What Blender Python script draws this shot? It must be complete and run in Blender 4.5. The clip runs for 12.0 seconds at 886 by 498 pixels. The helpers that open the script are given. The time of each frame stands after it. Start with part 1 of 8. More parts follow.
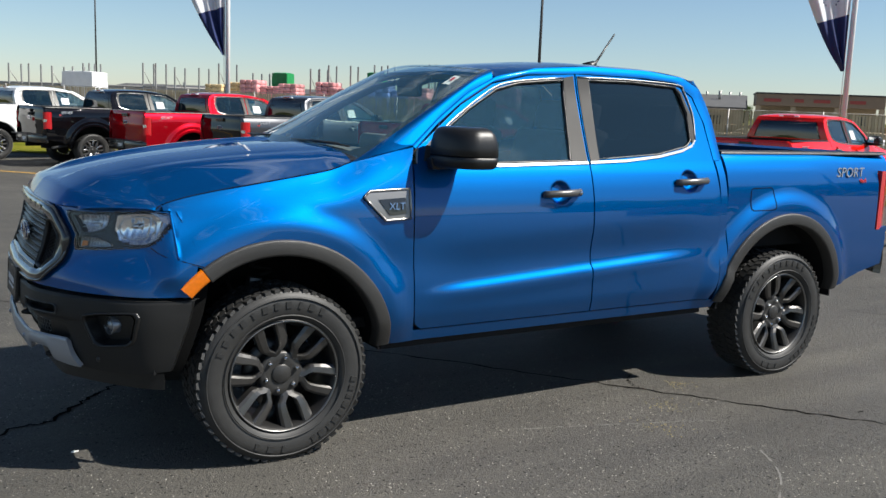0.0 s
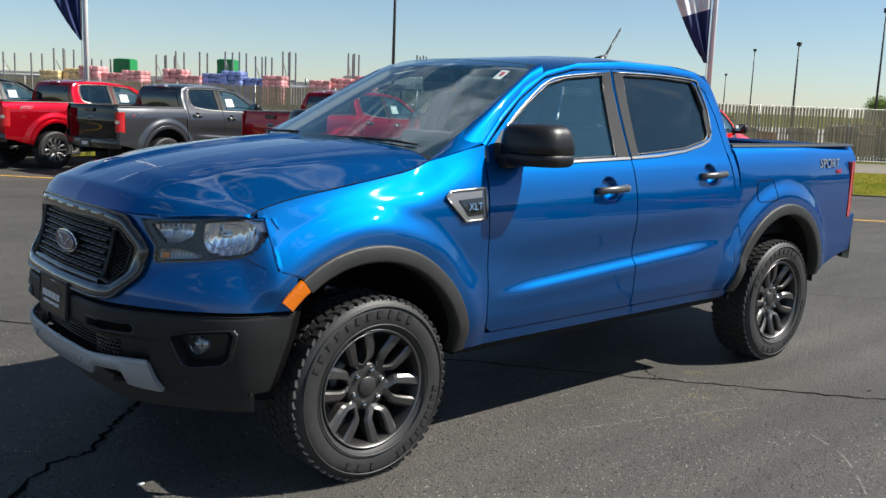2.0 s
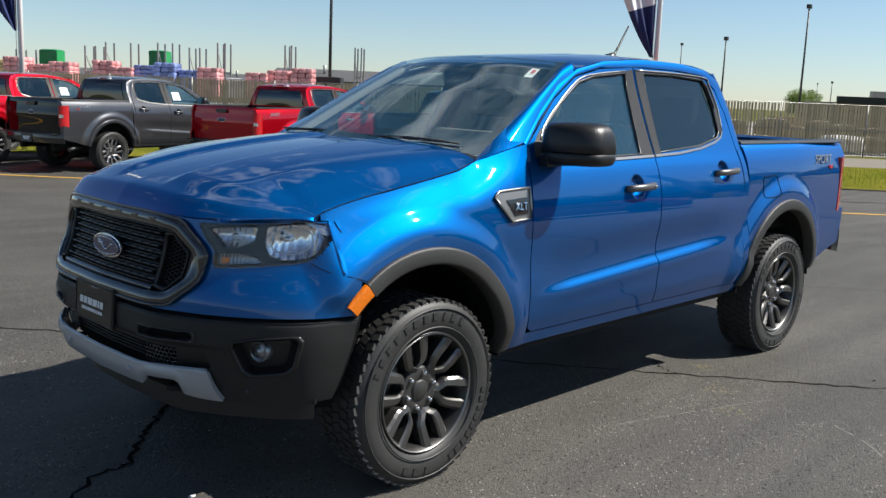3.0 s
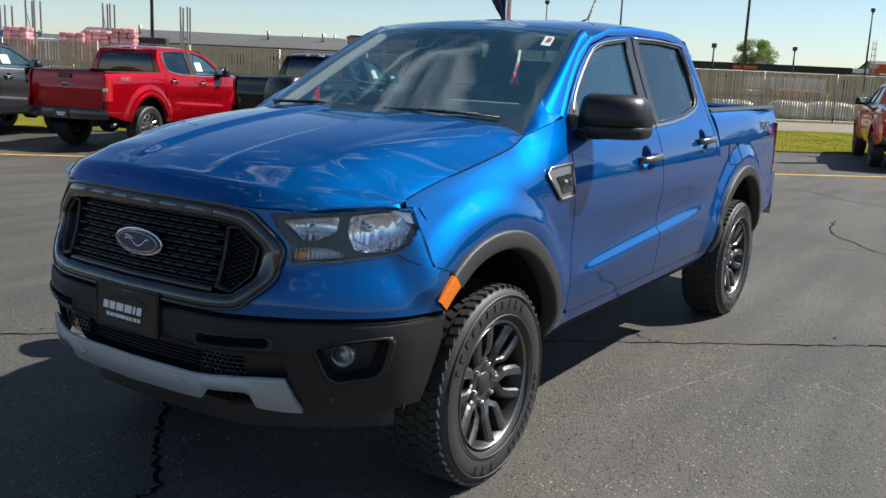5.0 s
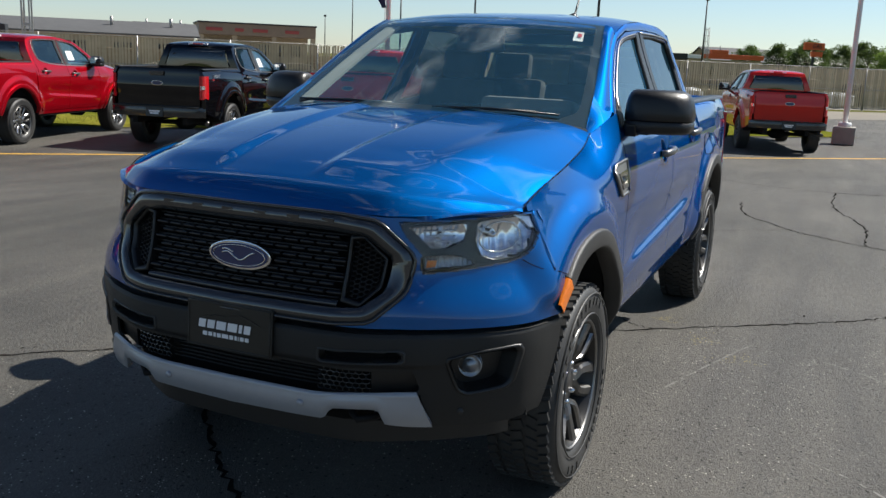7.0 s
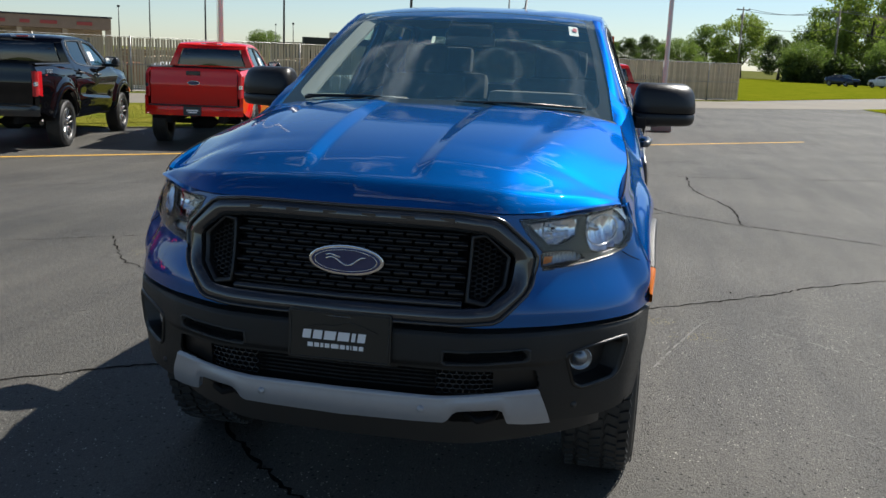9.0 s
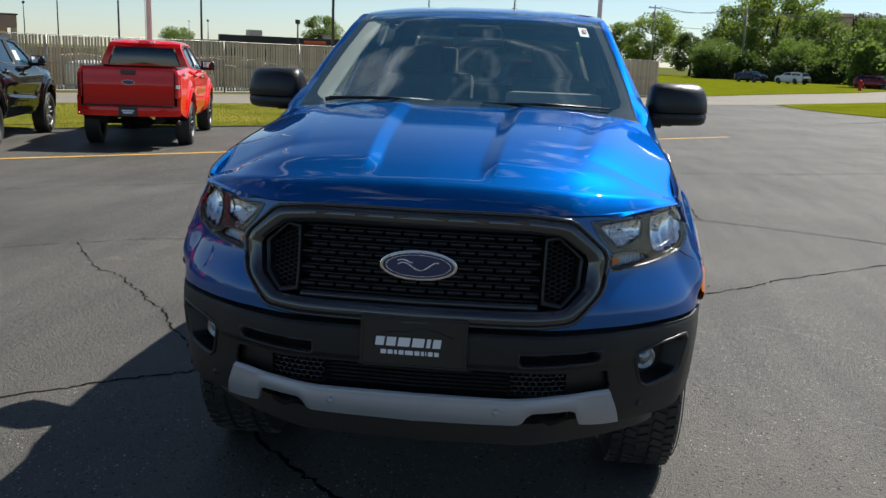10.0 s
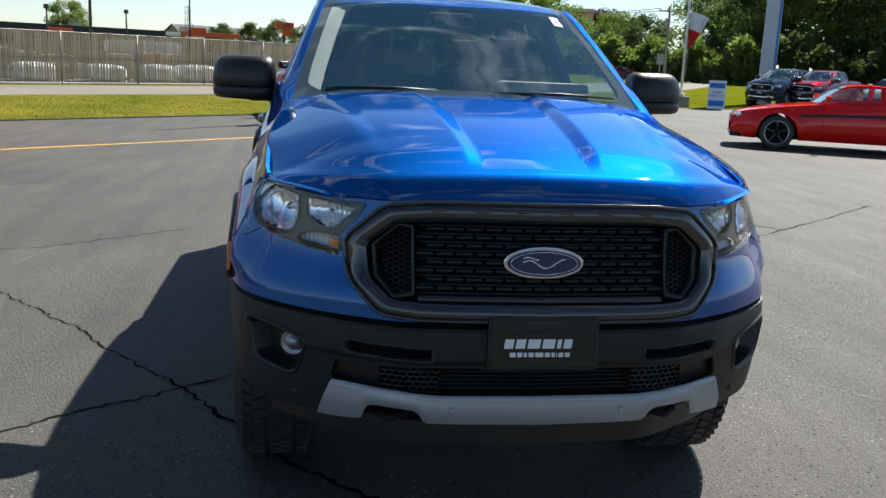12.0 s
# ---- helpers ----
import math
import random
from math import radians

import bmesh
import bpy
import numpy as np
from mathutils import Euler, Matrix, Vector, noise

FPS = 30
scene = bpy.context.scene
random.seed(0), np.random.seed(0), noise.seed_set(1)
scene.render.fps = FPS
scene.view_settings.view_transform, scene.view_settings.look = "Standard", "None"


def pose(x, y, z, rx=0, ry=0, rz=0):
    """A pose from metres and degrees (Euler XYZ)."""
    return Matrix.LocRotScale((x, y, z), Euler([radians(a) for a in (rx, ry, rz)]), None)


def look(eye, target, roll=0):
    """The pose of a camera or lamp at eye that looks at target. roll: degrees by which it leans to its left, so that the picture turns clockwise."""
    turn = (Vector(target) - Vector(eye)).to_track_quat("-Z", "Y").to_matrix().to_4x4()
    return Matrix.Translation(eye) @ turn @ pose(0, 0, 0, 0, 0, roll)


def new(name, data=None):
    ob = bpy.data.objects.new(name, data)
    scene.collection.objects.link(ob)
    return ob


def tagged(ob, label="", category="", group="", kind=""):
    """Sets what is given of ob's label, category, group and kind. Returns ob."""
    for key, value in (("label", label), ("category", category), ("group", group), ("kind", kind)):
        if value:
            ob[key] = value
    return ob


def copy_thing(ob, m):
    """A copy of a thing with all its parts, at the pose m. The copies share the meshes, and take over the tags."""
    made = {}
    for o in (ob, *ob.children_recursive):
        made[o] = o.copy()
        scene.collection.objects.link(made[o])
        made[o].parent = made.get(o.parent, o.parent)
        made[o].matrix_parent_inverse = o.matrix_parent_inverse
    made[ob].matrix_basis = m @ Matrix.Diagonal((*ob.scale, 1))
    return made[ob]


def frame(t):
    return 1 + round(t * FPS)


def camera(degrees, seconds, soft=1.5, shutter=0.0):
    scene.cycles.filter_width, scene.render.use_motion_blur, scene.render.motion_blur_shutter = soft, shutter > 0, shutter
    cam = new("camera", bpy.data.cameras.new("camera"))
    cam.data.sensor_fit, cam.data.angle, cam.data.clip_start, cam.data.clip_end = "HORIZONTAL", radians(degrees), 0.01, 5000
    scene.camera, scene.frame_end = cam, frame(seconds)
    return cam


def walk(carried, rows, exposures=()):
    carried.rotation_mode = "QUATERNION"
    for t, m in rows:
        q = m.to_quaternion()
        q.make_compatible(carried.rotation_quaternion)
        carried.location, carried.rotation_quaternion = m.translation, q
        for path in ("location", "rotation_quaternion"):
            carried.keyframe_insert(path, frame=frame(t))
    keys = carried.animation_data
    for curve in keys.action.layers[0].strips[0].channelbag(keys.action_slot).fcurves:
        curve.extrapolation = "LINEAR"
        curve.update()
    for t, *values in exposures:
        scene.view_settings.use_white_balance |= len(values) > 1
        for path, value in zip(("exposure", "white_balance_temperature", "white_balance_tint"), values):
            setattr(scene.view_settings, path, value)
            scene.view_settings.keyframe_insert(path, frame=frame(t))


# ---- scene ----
# the camera and its way round the truck
cam = camera(52.0, 12.0)
PATH = [
    (0, (-1.414, -4.485, 1.572), (-0.386, -2.798, 1.262), 2.2),
    (0.5, (-1.647, -4.336, 1.593), (-0.541, -2.699, 1.278), 2.3),
    (1, (-1.849, -4.177, 1.58), (-0.67, -2.593, 1.264), 2.3),
    (1.5, (-2.013, -3.957, 1.556), (-0.781, -2.414, 1.237), 2.3),
    (2, (-2.179, -3.749, 1.57), (-0.872, -2.27, 1.247), 2.3),
    (2.5, (-2.377, -3.528, 1.574), (-1.036, -2.081, 1.245), 2.2),
    (3, (-2.509, -3.376, 1.578), (-1.094, -2.003, 1.245), 2.4),
    (3.2, (-2.547, -3.307, 1.568), (-1.091, -1.978, 1.234), 2.5),
    (4.8, (-2.822, -2.564, 1.564), (-1.194, -1.47, 1.174), 2.6),
    (5, (-2.882, -2.492, 1.575), (-1.235, -1.43, 1.178), 2.5),
    (5.5, (-2.973, -2.326, 1.575), (-1.285, -1.331, 1.174), 2.4),
    (6, (-3.045, -2.109, 1.565), (-1.32, -1.181, 1.161), 2.4),
    (6.5, (-3.105, -1.916, 1.563), (-1.349, -1.051, 1.155), 2.3),
    (7, (-3.23, -1.7, 1.585), (-1.434, -0.923, 1.172), 2.4),
    (7.2, (-3.282, -1.618, 1.6), (-1.468, -0.885, 1.184), 2.4),
    (8.8, (-3.435, -0.894, 1.556), (-1.525, -0.468, 1.146), 2.2),
    (9, (-3.485, -0.805, 1.558), (-1.565, -0.425, 1.146), 2.3),
    (9.5, (-3.577, -0.576, 1.581), (-1.641, -0.295, 1.168), 2.3),
    (10, (-3.543, -0.351, 1.558), (-1.597, -0.144, 1.147), 2.2),
    (10.5, (-3.485, -0.142, 1.554), (-1.53, -0.032, 1.145), 2.4),
    (11, (-3.484, 0.113, 1.536), (-1.527, 0.113, 1.125), 2.4),
    (11.5, (-3.503, 0.418, 1.546), (-1.553, 0.249, 1.137), 2.5),
    (12, (-3.383, 0.678, 1.51), (-1.449, 0.377, 1.099), 2.6),
]
walk(cam, [(t, look(eye, target, roll)) for t, eye, target, roll in PATH], exposures=[(0.0, 0.65), (3.0, 0.71), (5.0, 0.81), (6.0, 0.69), (10.5, 0.67), (12.0, 0.95)])

# ---------------------------------------------------------------- light
SUN_DIR = Vector((0.69, -0.58, 1.0)).normalized()
world = bpy.data.worlds.new("sky")
scene.world = world
world.use_nodes = True
wn = world.node_tree.nodes
wl = world.node_tree.links
wn.clear()
w_out = wn.new("ShaderNodeOutputWorld")
w_bg = wn.new("ShaderNodeBackground")
w_sky = wn.new("ShaderNodeTexSky")
w_sky.sky_type = "NISHITA"
w_sky.sun_disc = False
w_sky.sun_elevation = math.asin(SUN_DIR.z)
w_sky.sun_rotation = math.atan2(SUN_DIR.x, SUN_DIR.y)
w_sky.air_density, w_sky.dust_density, w_sky.ozone_density = 1.0, 0.12, 1.8
w_bg.inputs["Strength"].default_value = 0.061
# thin broken fair-weather cloud over the whole dome
w_co = wn.new("ShaderNodeTexCoord")
w_map = wn.new("ShaderNodeMapping")
w_map.inputs["Scale"].default_value = (2.0, 1.0, 2.6)
w_noise = wn.new("ShaderNodeTexNoise")
w_noise.inputs["Scale"].default_value = 3.2
w_noise.inputs["Distortion"].default_value = 0.9
w_noise.inputs["Detail"].default_value = 9.0
w_noise.inputs["Roughness"].default_value = 0.62
w_ramp = wn.new("ShaderNodeValToRGB")
w_ramp.color_ramp.elements[0].position = 0.595
w_ramp.color_ramp.elements[1].position = 0.77
w_ramp.color_ramp.elements[1].color = (0.9, 0.9, 0.9, 1)
w_mix = wn.new("ShaderNodeMix")
w_mix.data_type = "RGBA"
w_mix.inputs["B"].default_value = (13.0, 14.4, 15.2, 1)
wl.new(w_co.outputs["Generated"], w_map.inputs["Vector"])
wl.new(w_map.outputs["Vector"], w_noise.inputs["Vector"])
w_sep = wn.new("ShaderNodeSeparateXYZ")
w_high = wn.new("ShaderNodeMapRange")
w_high.inputs["From Min"].default_value, w_high.inputs["From Max"].default_value = 0.20, 0.62
w_high.inputs["To Min"].default_value, w_high.inputs["To Max"].default_value = -0.08, 0.055
w_sum = wn.new("ShaderNodeMath")
wl.new(w_co.outputs["Generated"], w_sep.inputs["Vector"])
wl.new(w_sep.outputs["Z"], w_high.inputs["Value"])
wl.new(w_high.outputs["Result"], w_sum.inputs[0])
wl.new(w_noise.outputs["Fac"], w_sum.inputs[1])
wl.new(w_sum.outputs[0], w_ramp.inputs["Fac"])
wl.new(w_ramp.outputs["Color"], w_mix.inputs["Factor"])
w_tint = wn.new("ShaderNodeMix")
w_tint.data_type, w_tint.blend_type = "RGBA", "MULTIPLY"
w_tint.inputs["Factor"].default_value = 1.0
w_tint.inputs["B"].default_value = (0.88, 0.96, 1.06, 1)
# the clear sky deepens from the pale horizon to the zenith
w_deep = wn.new("ShaderNodeValToRGB")
for pos, c in ((0.0, (0.92, 1.03, 1.22)), (0.10, (0.95, 1.06, 1.18)), (0.36, (0.98, 1.08, 1.14)), (0.66, (0.30, 0.39, 0.54))):
    el = w_deep.color_ramp.elements[0] if pos == 0.0 else w_deep.color_ramp.elements.new(pos)
    el.position, el.color = pos, (*c, 1)
w_deep.color_ramp.elements[-1].position = 1.0
w_deep.color_ramp.elements[-1].color = (0.22, 0.31, 0.48, 1)
wl.new(w_sep.outputs["Z"], w_deep.inputs["Fac"])
wl.new(w_sky.outputs["Color"], w_tint.inputs["A"])
wl.new(w_deep.outputs["Color"], w_tint.inputs["B"])
wl.new(w_tint.outputs["Result"], w_mix.inputs["A"])
wl.new(w_mix.outputs["Result"], w_bg.inputs["Color"])
wl.new(w_bg.outputs["Background"], w_out.inputs["Surface"])

sun_data = bpy.data.lights.new("sun", "SUN")
sun_data.energy = 5.0
sun_data.angle = radians(0.55)
sun_data.color = (1.0, 0.965, 0.90)
sun = new("sun", sun_data)
sun.matrix_world = look(SUN_DIR * 60, (0, 0, 0))


# ---------------------------------------------------------------- materials
def mat(name, col, rough=0.5, metal=0.0, coat=0.0, coat_rough=0.03, noise_amt=0.0, noise_scale=20.0, bump=0.0,
        bump_scale=80.0, spec=0.5, emit=0.0, rand=0.0):
    m = bpy.data.materials.new(name)
    m.use_nodes = True
    nt = m.node_tree
    b = nt.nodes["Principled BSDF"]
    b.inputs["Base Color"].default_value = (*col, 1)
    b.inputs["Roughness"].default_value = rough
    b.inputs["Metallic"].default_value = metal
    b.inputs["Coat Weight"].default_value = coat
    b.inputs["Coat Roughness"].default_value = coat_rough
    b.inputs["Specular IOR Level"].default_value = spec
    if emit:
        b.inputs["Emission Color"].default_value = (*col, 1)
        b.inputs["Emission Strength"].default_value = emit
    co = nt.nodes.new("ShaderNodeTexCoord")
    if noise_amt or rand:
        n1 = nt.nodes.new("ShaderNodeTexNoise")
        n1.inputs["Scale"].default_value = noise_scale
        n1.inputs["Detail"].default_value = 6
        n2 = nt.nodes.new("ShaderNodeTexNoise")
        n2.inputs["Scale"].default_value = noise_scale * 0.11
        n2.inputs["Detail"].default_value = 3
        add = nt.nodes.new("ShaderNodeMath")
        add.operation = "ADD"
        nt.links.new(co.outputs["Object"], n1.inputs["Vector"])
        nt.links.new(co.outputs["Object"], n2.inputs["Vector"])
        nt.links.new(n1.outputs["Fac"], add.inputs[0])
        nt.links.new(n2.outputs["Fac"], add.inputs[1])
        rng = nt.nodes.new("ShaderNodeMapRange")
        rng.inputs["From Min"].default_value, rng.inputs["From Max"].default_value = 0.6, 1.4
        rng.inputs["To Min"].default_value, rng.inputs["To Max"].default_value = 1 - noise_amt, 1 + noise_amt
        nt.links.new(add.outputs[0], rng.inputs["Value"])
        last = rng.outputs["Result"]
        if rand:
            oi = nt.nodes.new("ShaderNodeObjectInfo")
            r2 = nt.nodes.new("ShaderNodeMapRange")
            r2.inputs["To Min"].default_value, r2.inputs["To Max"].default_value = 1 - rand, 1 + rand
            nt.links.new(oi.outputs["Random"], r2.inputs["Value"])
            mu = nt.nodes.new("ShaderNodeMath")
            mu.operation = "MULTIPLY"
            nt.links.new(last, mu.inputs[0])
            nt.links.new(r2.outputs["Result"], mu.inputs[1])
            last = mu.outputs[0]
        sc = nt.nodes.new("ShaderNodeVectorMath")
        sc.operation = "SCALE"
        sc.inputs[0].default_value = col
        nt.links.new(last, sc.inputs["Scale"])
        nt.links.new(sc.outputs["Vector"], b.inputs["Base Color"])
    if bump:
        nb = nt.nodes.new("ShaderNodeTexNoise")
        nb.inputs["Scale"].default_value = bump_scale
        nb.inputs["Detail"].default_value = 4
        bp = nt.nodes.new("ShaderNodeBump")
        bp.inputs["Strength"].default_value = bump
        bp.inputs["Distance"].default_value = 0.004
        nt.links.new(co.outputs["Object"], nb.inputs["Vector"])
        nt.links.new(nb.outputs["Fac"], bp.inputs["Height"])
        nt.links.new(bp.outputs["Normal"], b.inputs["Normal"])
    return m


def paint(name, col, metal=0.55, rough=0.32):
    """Metallic car paint under clear coat, with fine flake and a faint uneven gloss."""
    m = mat(name, col, rough, metal, coat=1.0, coat_rough=0.02)
    nt = m.node_tree
    b = nt.nodes["Principled BSDF"]
    co = nt.nodes.new("ShaderNodeTexCoord")
    fl = nt.nodes.new("ShaderNodeTexNoise")
    fl.inputs["Scale"].default_value = 900
    fl.inputs["Detail"].default_value = 2
    rg = nt.nodes.new("ShaderNodeMapRange")
    rg.inputs["To Min"].default_value, rg.inputs["To Max"].default_value = 0.86, 1.14
    sc = nt.nodes.new("ShaderNodeVectorMath")
    sc.operation = "SCALE"
    sc.inputs[0].default_value = col
    nt.links.new(co.outputs["Object"], fl.inputs["Vector"])
    nt.links.new(fl.outputs["Fac"], rg.inputs["Value"])
    nt.links.new(rg.outputs["Result"], sc.inputs["Scale"])
    nt.links.new(sc.outputs["Vector"], b.inputs["Base Color"])
    b.inputs["Coat IOR"].default_value = 1.5
    b.inputs["Specular IOR Level"].default_value = 0.0
    b.inputs["Specular Tint"].default_value = (*[min(1.0, c * 1.6) for c in col], 1)
    wv = nt.nodes.new("ShaderNodeTexNoise")
    wv.inputs["Scale"].default_value = 5
    bp = nt.nodes.new("ShaderNodeBump")
    bp.inputs["Strength"].default_value = 0.025
    bp.inputs["Distance"].default_value = 0.01
    nt.links.new(co.outputs["Object"], wv.inputs["Vector"])
    nt.links.new(wv.outputs["Fac"], bp.inputs["Height"])
    nt.links.new(bp.outputs["Normal"], b.inputs["Coat Normal"])
    return m


def glass(name, tint, gloss=1.0, rough=0.0, painted_haze=0.0):
    """A thin pane: tinted see-through with a Fresnel reflection, and an optional painted blue haze."""
    m = bpy.data.materials.new(name)
    m.use_nodes = True
    nt = m.node_tree
    nt.nodes.clear()
    out = nt.nodes.new("ShaderNodeOutputMaterial")
    tr = nt.nodes.new("ShaderNodeBsdfTransparent")
    tr.inputs["Color"].default_value = (*tint, 1)
    gl = nt.nodes.new("ShaderNodeBsdfGlossy")
    gl.inputs["Roughness"].default_value = rough
    # the gloss of a thin pane, alike from both sides: 4 percent head-on, all at a grazing angle
    lw = nt.nodes.new("ShaderNodeLayerWeight")
    lw.inputs["Blend"].default_value = 0.5
    po = nt.nodes.new("ShaderNodeMath")
    po.operation = "POWER"
    po.inputs[1].default_value = 5.0
    mu = nt.nodes.new("ShaderNodeMath")
    mu.operation = "MULTIPLY_ADD"
    mu.inputs[1].default_value = 0.96
    mu.inputs[2].default_value = 0.04 * gloss
    mu.use_clamp = True
    mx = nt.nodes.new("ShaderNodeMixShader")
    nt.links.new(lw.outputs["Facing"], po.inputs[0])
    nt.links.new(po.outputs[0], mu.inputs[0])
    nt.links.new(mu.outputs[0], mx.inputs["Fac"])
    nt.links.new(tr.outputs[0], mx.inputs[1])
    nt.links.new(gl.outputs[0], mx.inputs[2])
    last = mx
    # even blue diffuse share: the pane's bluish haze of reflected sky, painted in
    if painted_haze:
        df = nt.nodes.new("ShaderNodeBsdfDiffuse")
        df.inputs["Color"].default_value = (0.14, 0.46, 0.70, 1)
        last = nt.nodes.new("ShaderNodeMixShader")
        last.inputs["Fac"].default_value = painted_haze
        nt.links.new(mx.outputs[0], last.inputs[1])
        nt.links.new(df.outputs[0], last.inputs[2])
    nt.links.new(last.outputs[0], out.inputs["Surface"])
    return m


M = {}
M["blue"] = paint("blue_metallic_paint", (0.0, 0.090, 0.298), 0.90, 0.53)
M["red"] = paint("red_metallic_paint", (0.37, 0.003, 0.010), 0.5, 0.36)
M["race_red"] = paint("bright_red_paint", (0.72, 0.012, 0.008), 0.05, 0.35)
M["black_paint"] = paint("black_paint", (0.003, 0.003, 0.004), 0.1, 0.3)
M["grey_paint"] = paint("grey_metallic_paint", (0.085, 0.088, 0.095), 0.7, 0.32)
M["white_paint"] = paint("white_paint", (0.72, 0.72, 0.70), 0.0, 0.35)
M["navy_paint"] = paint("navy_paint", (0.012, 0.02, 0.045), 0.4, 0.3)
M["maroon_paint"] = paint("maroon_paint", (0.16, 0.012, 0.02), 0.4, 0.3)
M["copper_paint"] = paint("red_orange_paint", (0.55, 0.018, 0.012), 0.25, 0.3)
M["trim"] = mat("dark_grey_textured_plastic", (0.027, 0.0265, 0.025), 0.5, bump=0.25, bump_scale=700, noise_amt=0.12, noise_scale=9)
# the trim plastic again, darkened to put the front's shade into the bumper
M["bumper_plastic"] = mat("shade_darkened_bumper_plastic", (0.017, 0.0168, 0.016), 0.52, bump=0.25, bump_scale=700, noise_amt=0.12, noise_scale=9, spec=0.35)
M["black_plastic"] = mat("black_plastic", (0.009, 0.009, 0.009), 0.38, bump=0.15, bump_scale=600)
M["gloss_black"] = mat("gloss_black_plastic", (0.02, 0.021, 0.022), 0.2, coat=0.6)
M["grille_grey"] = mat("dark_satin_grille_plastic", (0.034, 0.035, 0.036), 0.2, metal=0.3, coat=1.0, noise_amt=0.06)
M["mesh"] = mat("black_grille_mesh", (0.011, 0.011, 0.0112), 0.3)
# near-black for sheets that stand in for recess shade; also seams and black trim
M["void"] = mat("recess_shade_and_trim_black", (0.003, 0.003, 0.003), 0.9, spec=0.2)
M["silver"] = mat("silver_painted_plastic", (0.36, 0.37, 0.39), 0.38, metal=0.35, noise_amt=0.05, noise_scale=30)
M["letter_silver"] = mat("silver_lettering", (0.20, 0.22, 0.25), 0.45, metal=0.2)
M["badge_plate"] = mat("satin_silver_badge_plate", (0.26, 0.255, 0.25), 0.36, metal=0.6, noise_amt=0.05)
M["handle_grey"] = mat("satin_grey_handle", (0.15, 0.146, 0.14), 0.32, metal=0.6)
M["chrome"] = mat("chrome", (0.72, 0.72, 0.72), 0.12, metal=1.0)
M["bright_trim"] = mat("satin_bright_trim", (0.36, 0.35, 0.33), 0.34, metal=1.0)
M["pillar"] = mat("grey_pillar_film", (0.045, 0.043, 0.040), 0.36, spec=0.25)
M["alloy"] = mat("dark_machined_alloy", (0.108, 0.105, 0.101), 0.34, metal=0.78, noise_amt=0.08, noise_scale=40)
M["hub_grey"] = mat("dark_satin_hub_paint", (0.046, 0.045, 0.043), 0.42, metal=0.4, noise_amt=0.1, noise_scale=40)
M["rim_dark"] = mat("dark_rim_barrel", (0.05, 0.049, 0.048), 0.42, metal=0.8)
M["alloy_edge"] = mat("machined_alloy_edge", (0.27, 0.265, 0.255), 0.40, metal=1.0)
M["alloy_bright"] = mat("bright_alloy", (0.55, 0.55, 0.56), 0.25, metal=0.9)
M["rubber"] = mat("tyre_rubber", (0.029, 0.0286, 0.0274), 0.55, noise_amt=0.22, noise_scale=25, bump=0.15, bump_scale=220)
M["rubber_letter"] = mat("tyre_raised_letters", (0.026, 0.026, 0.0255), 0.42)
M["steel"] = mat("brake_steel", (0.10, 0.098, 0.095), 0.4, metal=0.9)
M["frame_black"] = mat("underbody_black", (0.006, 0.006, 0.0065), 0.75, noise_amt=0.3, spec=0.3)
M["amber"] = mat("amber_lens", (0.66, 0.155, 0.002), 0.3, coat=0.3, noise_amt=0.2, noise_scale=60)
M["red_lens"] = mat("red_lens", (0.5, 0.01, 0.015), 0.12, coat=1.0)
M["clear_lens"] = mat("clear_reflector", (0.90, 0.90, 0.91), 0.16, metal=1.0)
M["lamp_grey"] = mat("lamp_housing_grey", (0.30, 0.31, 0.33), 0.25, metal=0.7)
M["lamp_bezel"] = mat("lamp_bezel_smoke_grey", (0.012, 0.013, 0.016), 0.25, metal=0.2, coat=0.2)
M["lens"] = glass("lamp_lens", (0.95, 0.96, 0.97), 0.9)
M["windscreen"] = glass("windscreen_glass", (0.84, 0.95, 0.92), 3.4, painted_haze=0.055)
M["side_glass"] = glass("side_glass", (0.66, 0.82, 0.80), 3.4, painted_haze=0.07)
M["dark_glass"] = glass("privacy_glass", (0.09, 0.11, 0.13), 2.6, painted_haze=0.025)
M["rear_glass"] = glass("rear_cab_glass", (0.26, 0.31, 0.31), 0.8)
M["seat"] = mat("charcoal_seat_cloth", (0.055, 0.055, 0.052), 0.9, noise_amt=0.25, noise_scale=200)
M["dash"] = mat("charcoal_dash", (0.11, 0.108, 0.10), 0.6, noise_amt=0.1)
M["interior"] = mat("interior_charcoal", (0.06, 0.06, 0.058), 0.6, noise_amt=0.1)
M["interior_light"] = mat("interior_beige", (0.27, 0.275, 0.245), 0.8, noise_amt=0.08)
M["oval_blue"] = mat("badge_blue", (0.006, 0.018, 0.09), 0.2, coat=1.0)
M["white_print"] = mat("white_print", (0.78, 0.78, 0.78), 0.5)
M["white_sticker"] = mat("white_sticker", (0.7, 0.7, 0.68), 0.6)
M["red_print"] = mat("red_print", (0.5, 0.03, 0.03), 0.5)
M["plate_black"] = mat("plate_black", (0.01, 0.0105, 0.009), 0.35)

# ---------------------------------------------------------------- geometry helpers
def mesh_of(bm, name, material):
    me = bpy.data.meshes.new(name)
    bm.to_mesh(me)
    bm.free()
    for mm in (material if isinstance(material, (list, tuple)) else [material]):
        me.materials.append(mm)
    return me


SITE = [Matrix.Identity(4)]  # where the plan in hand lies in the world


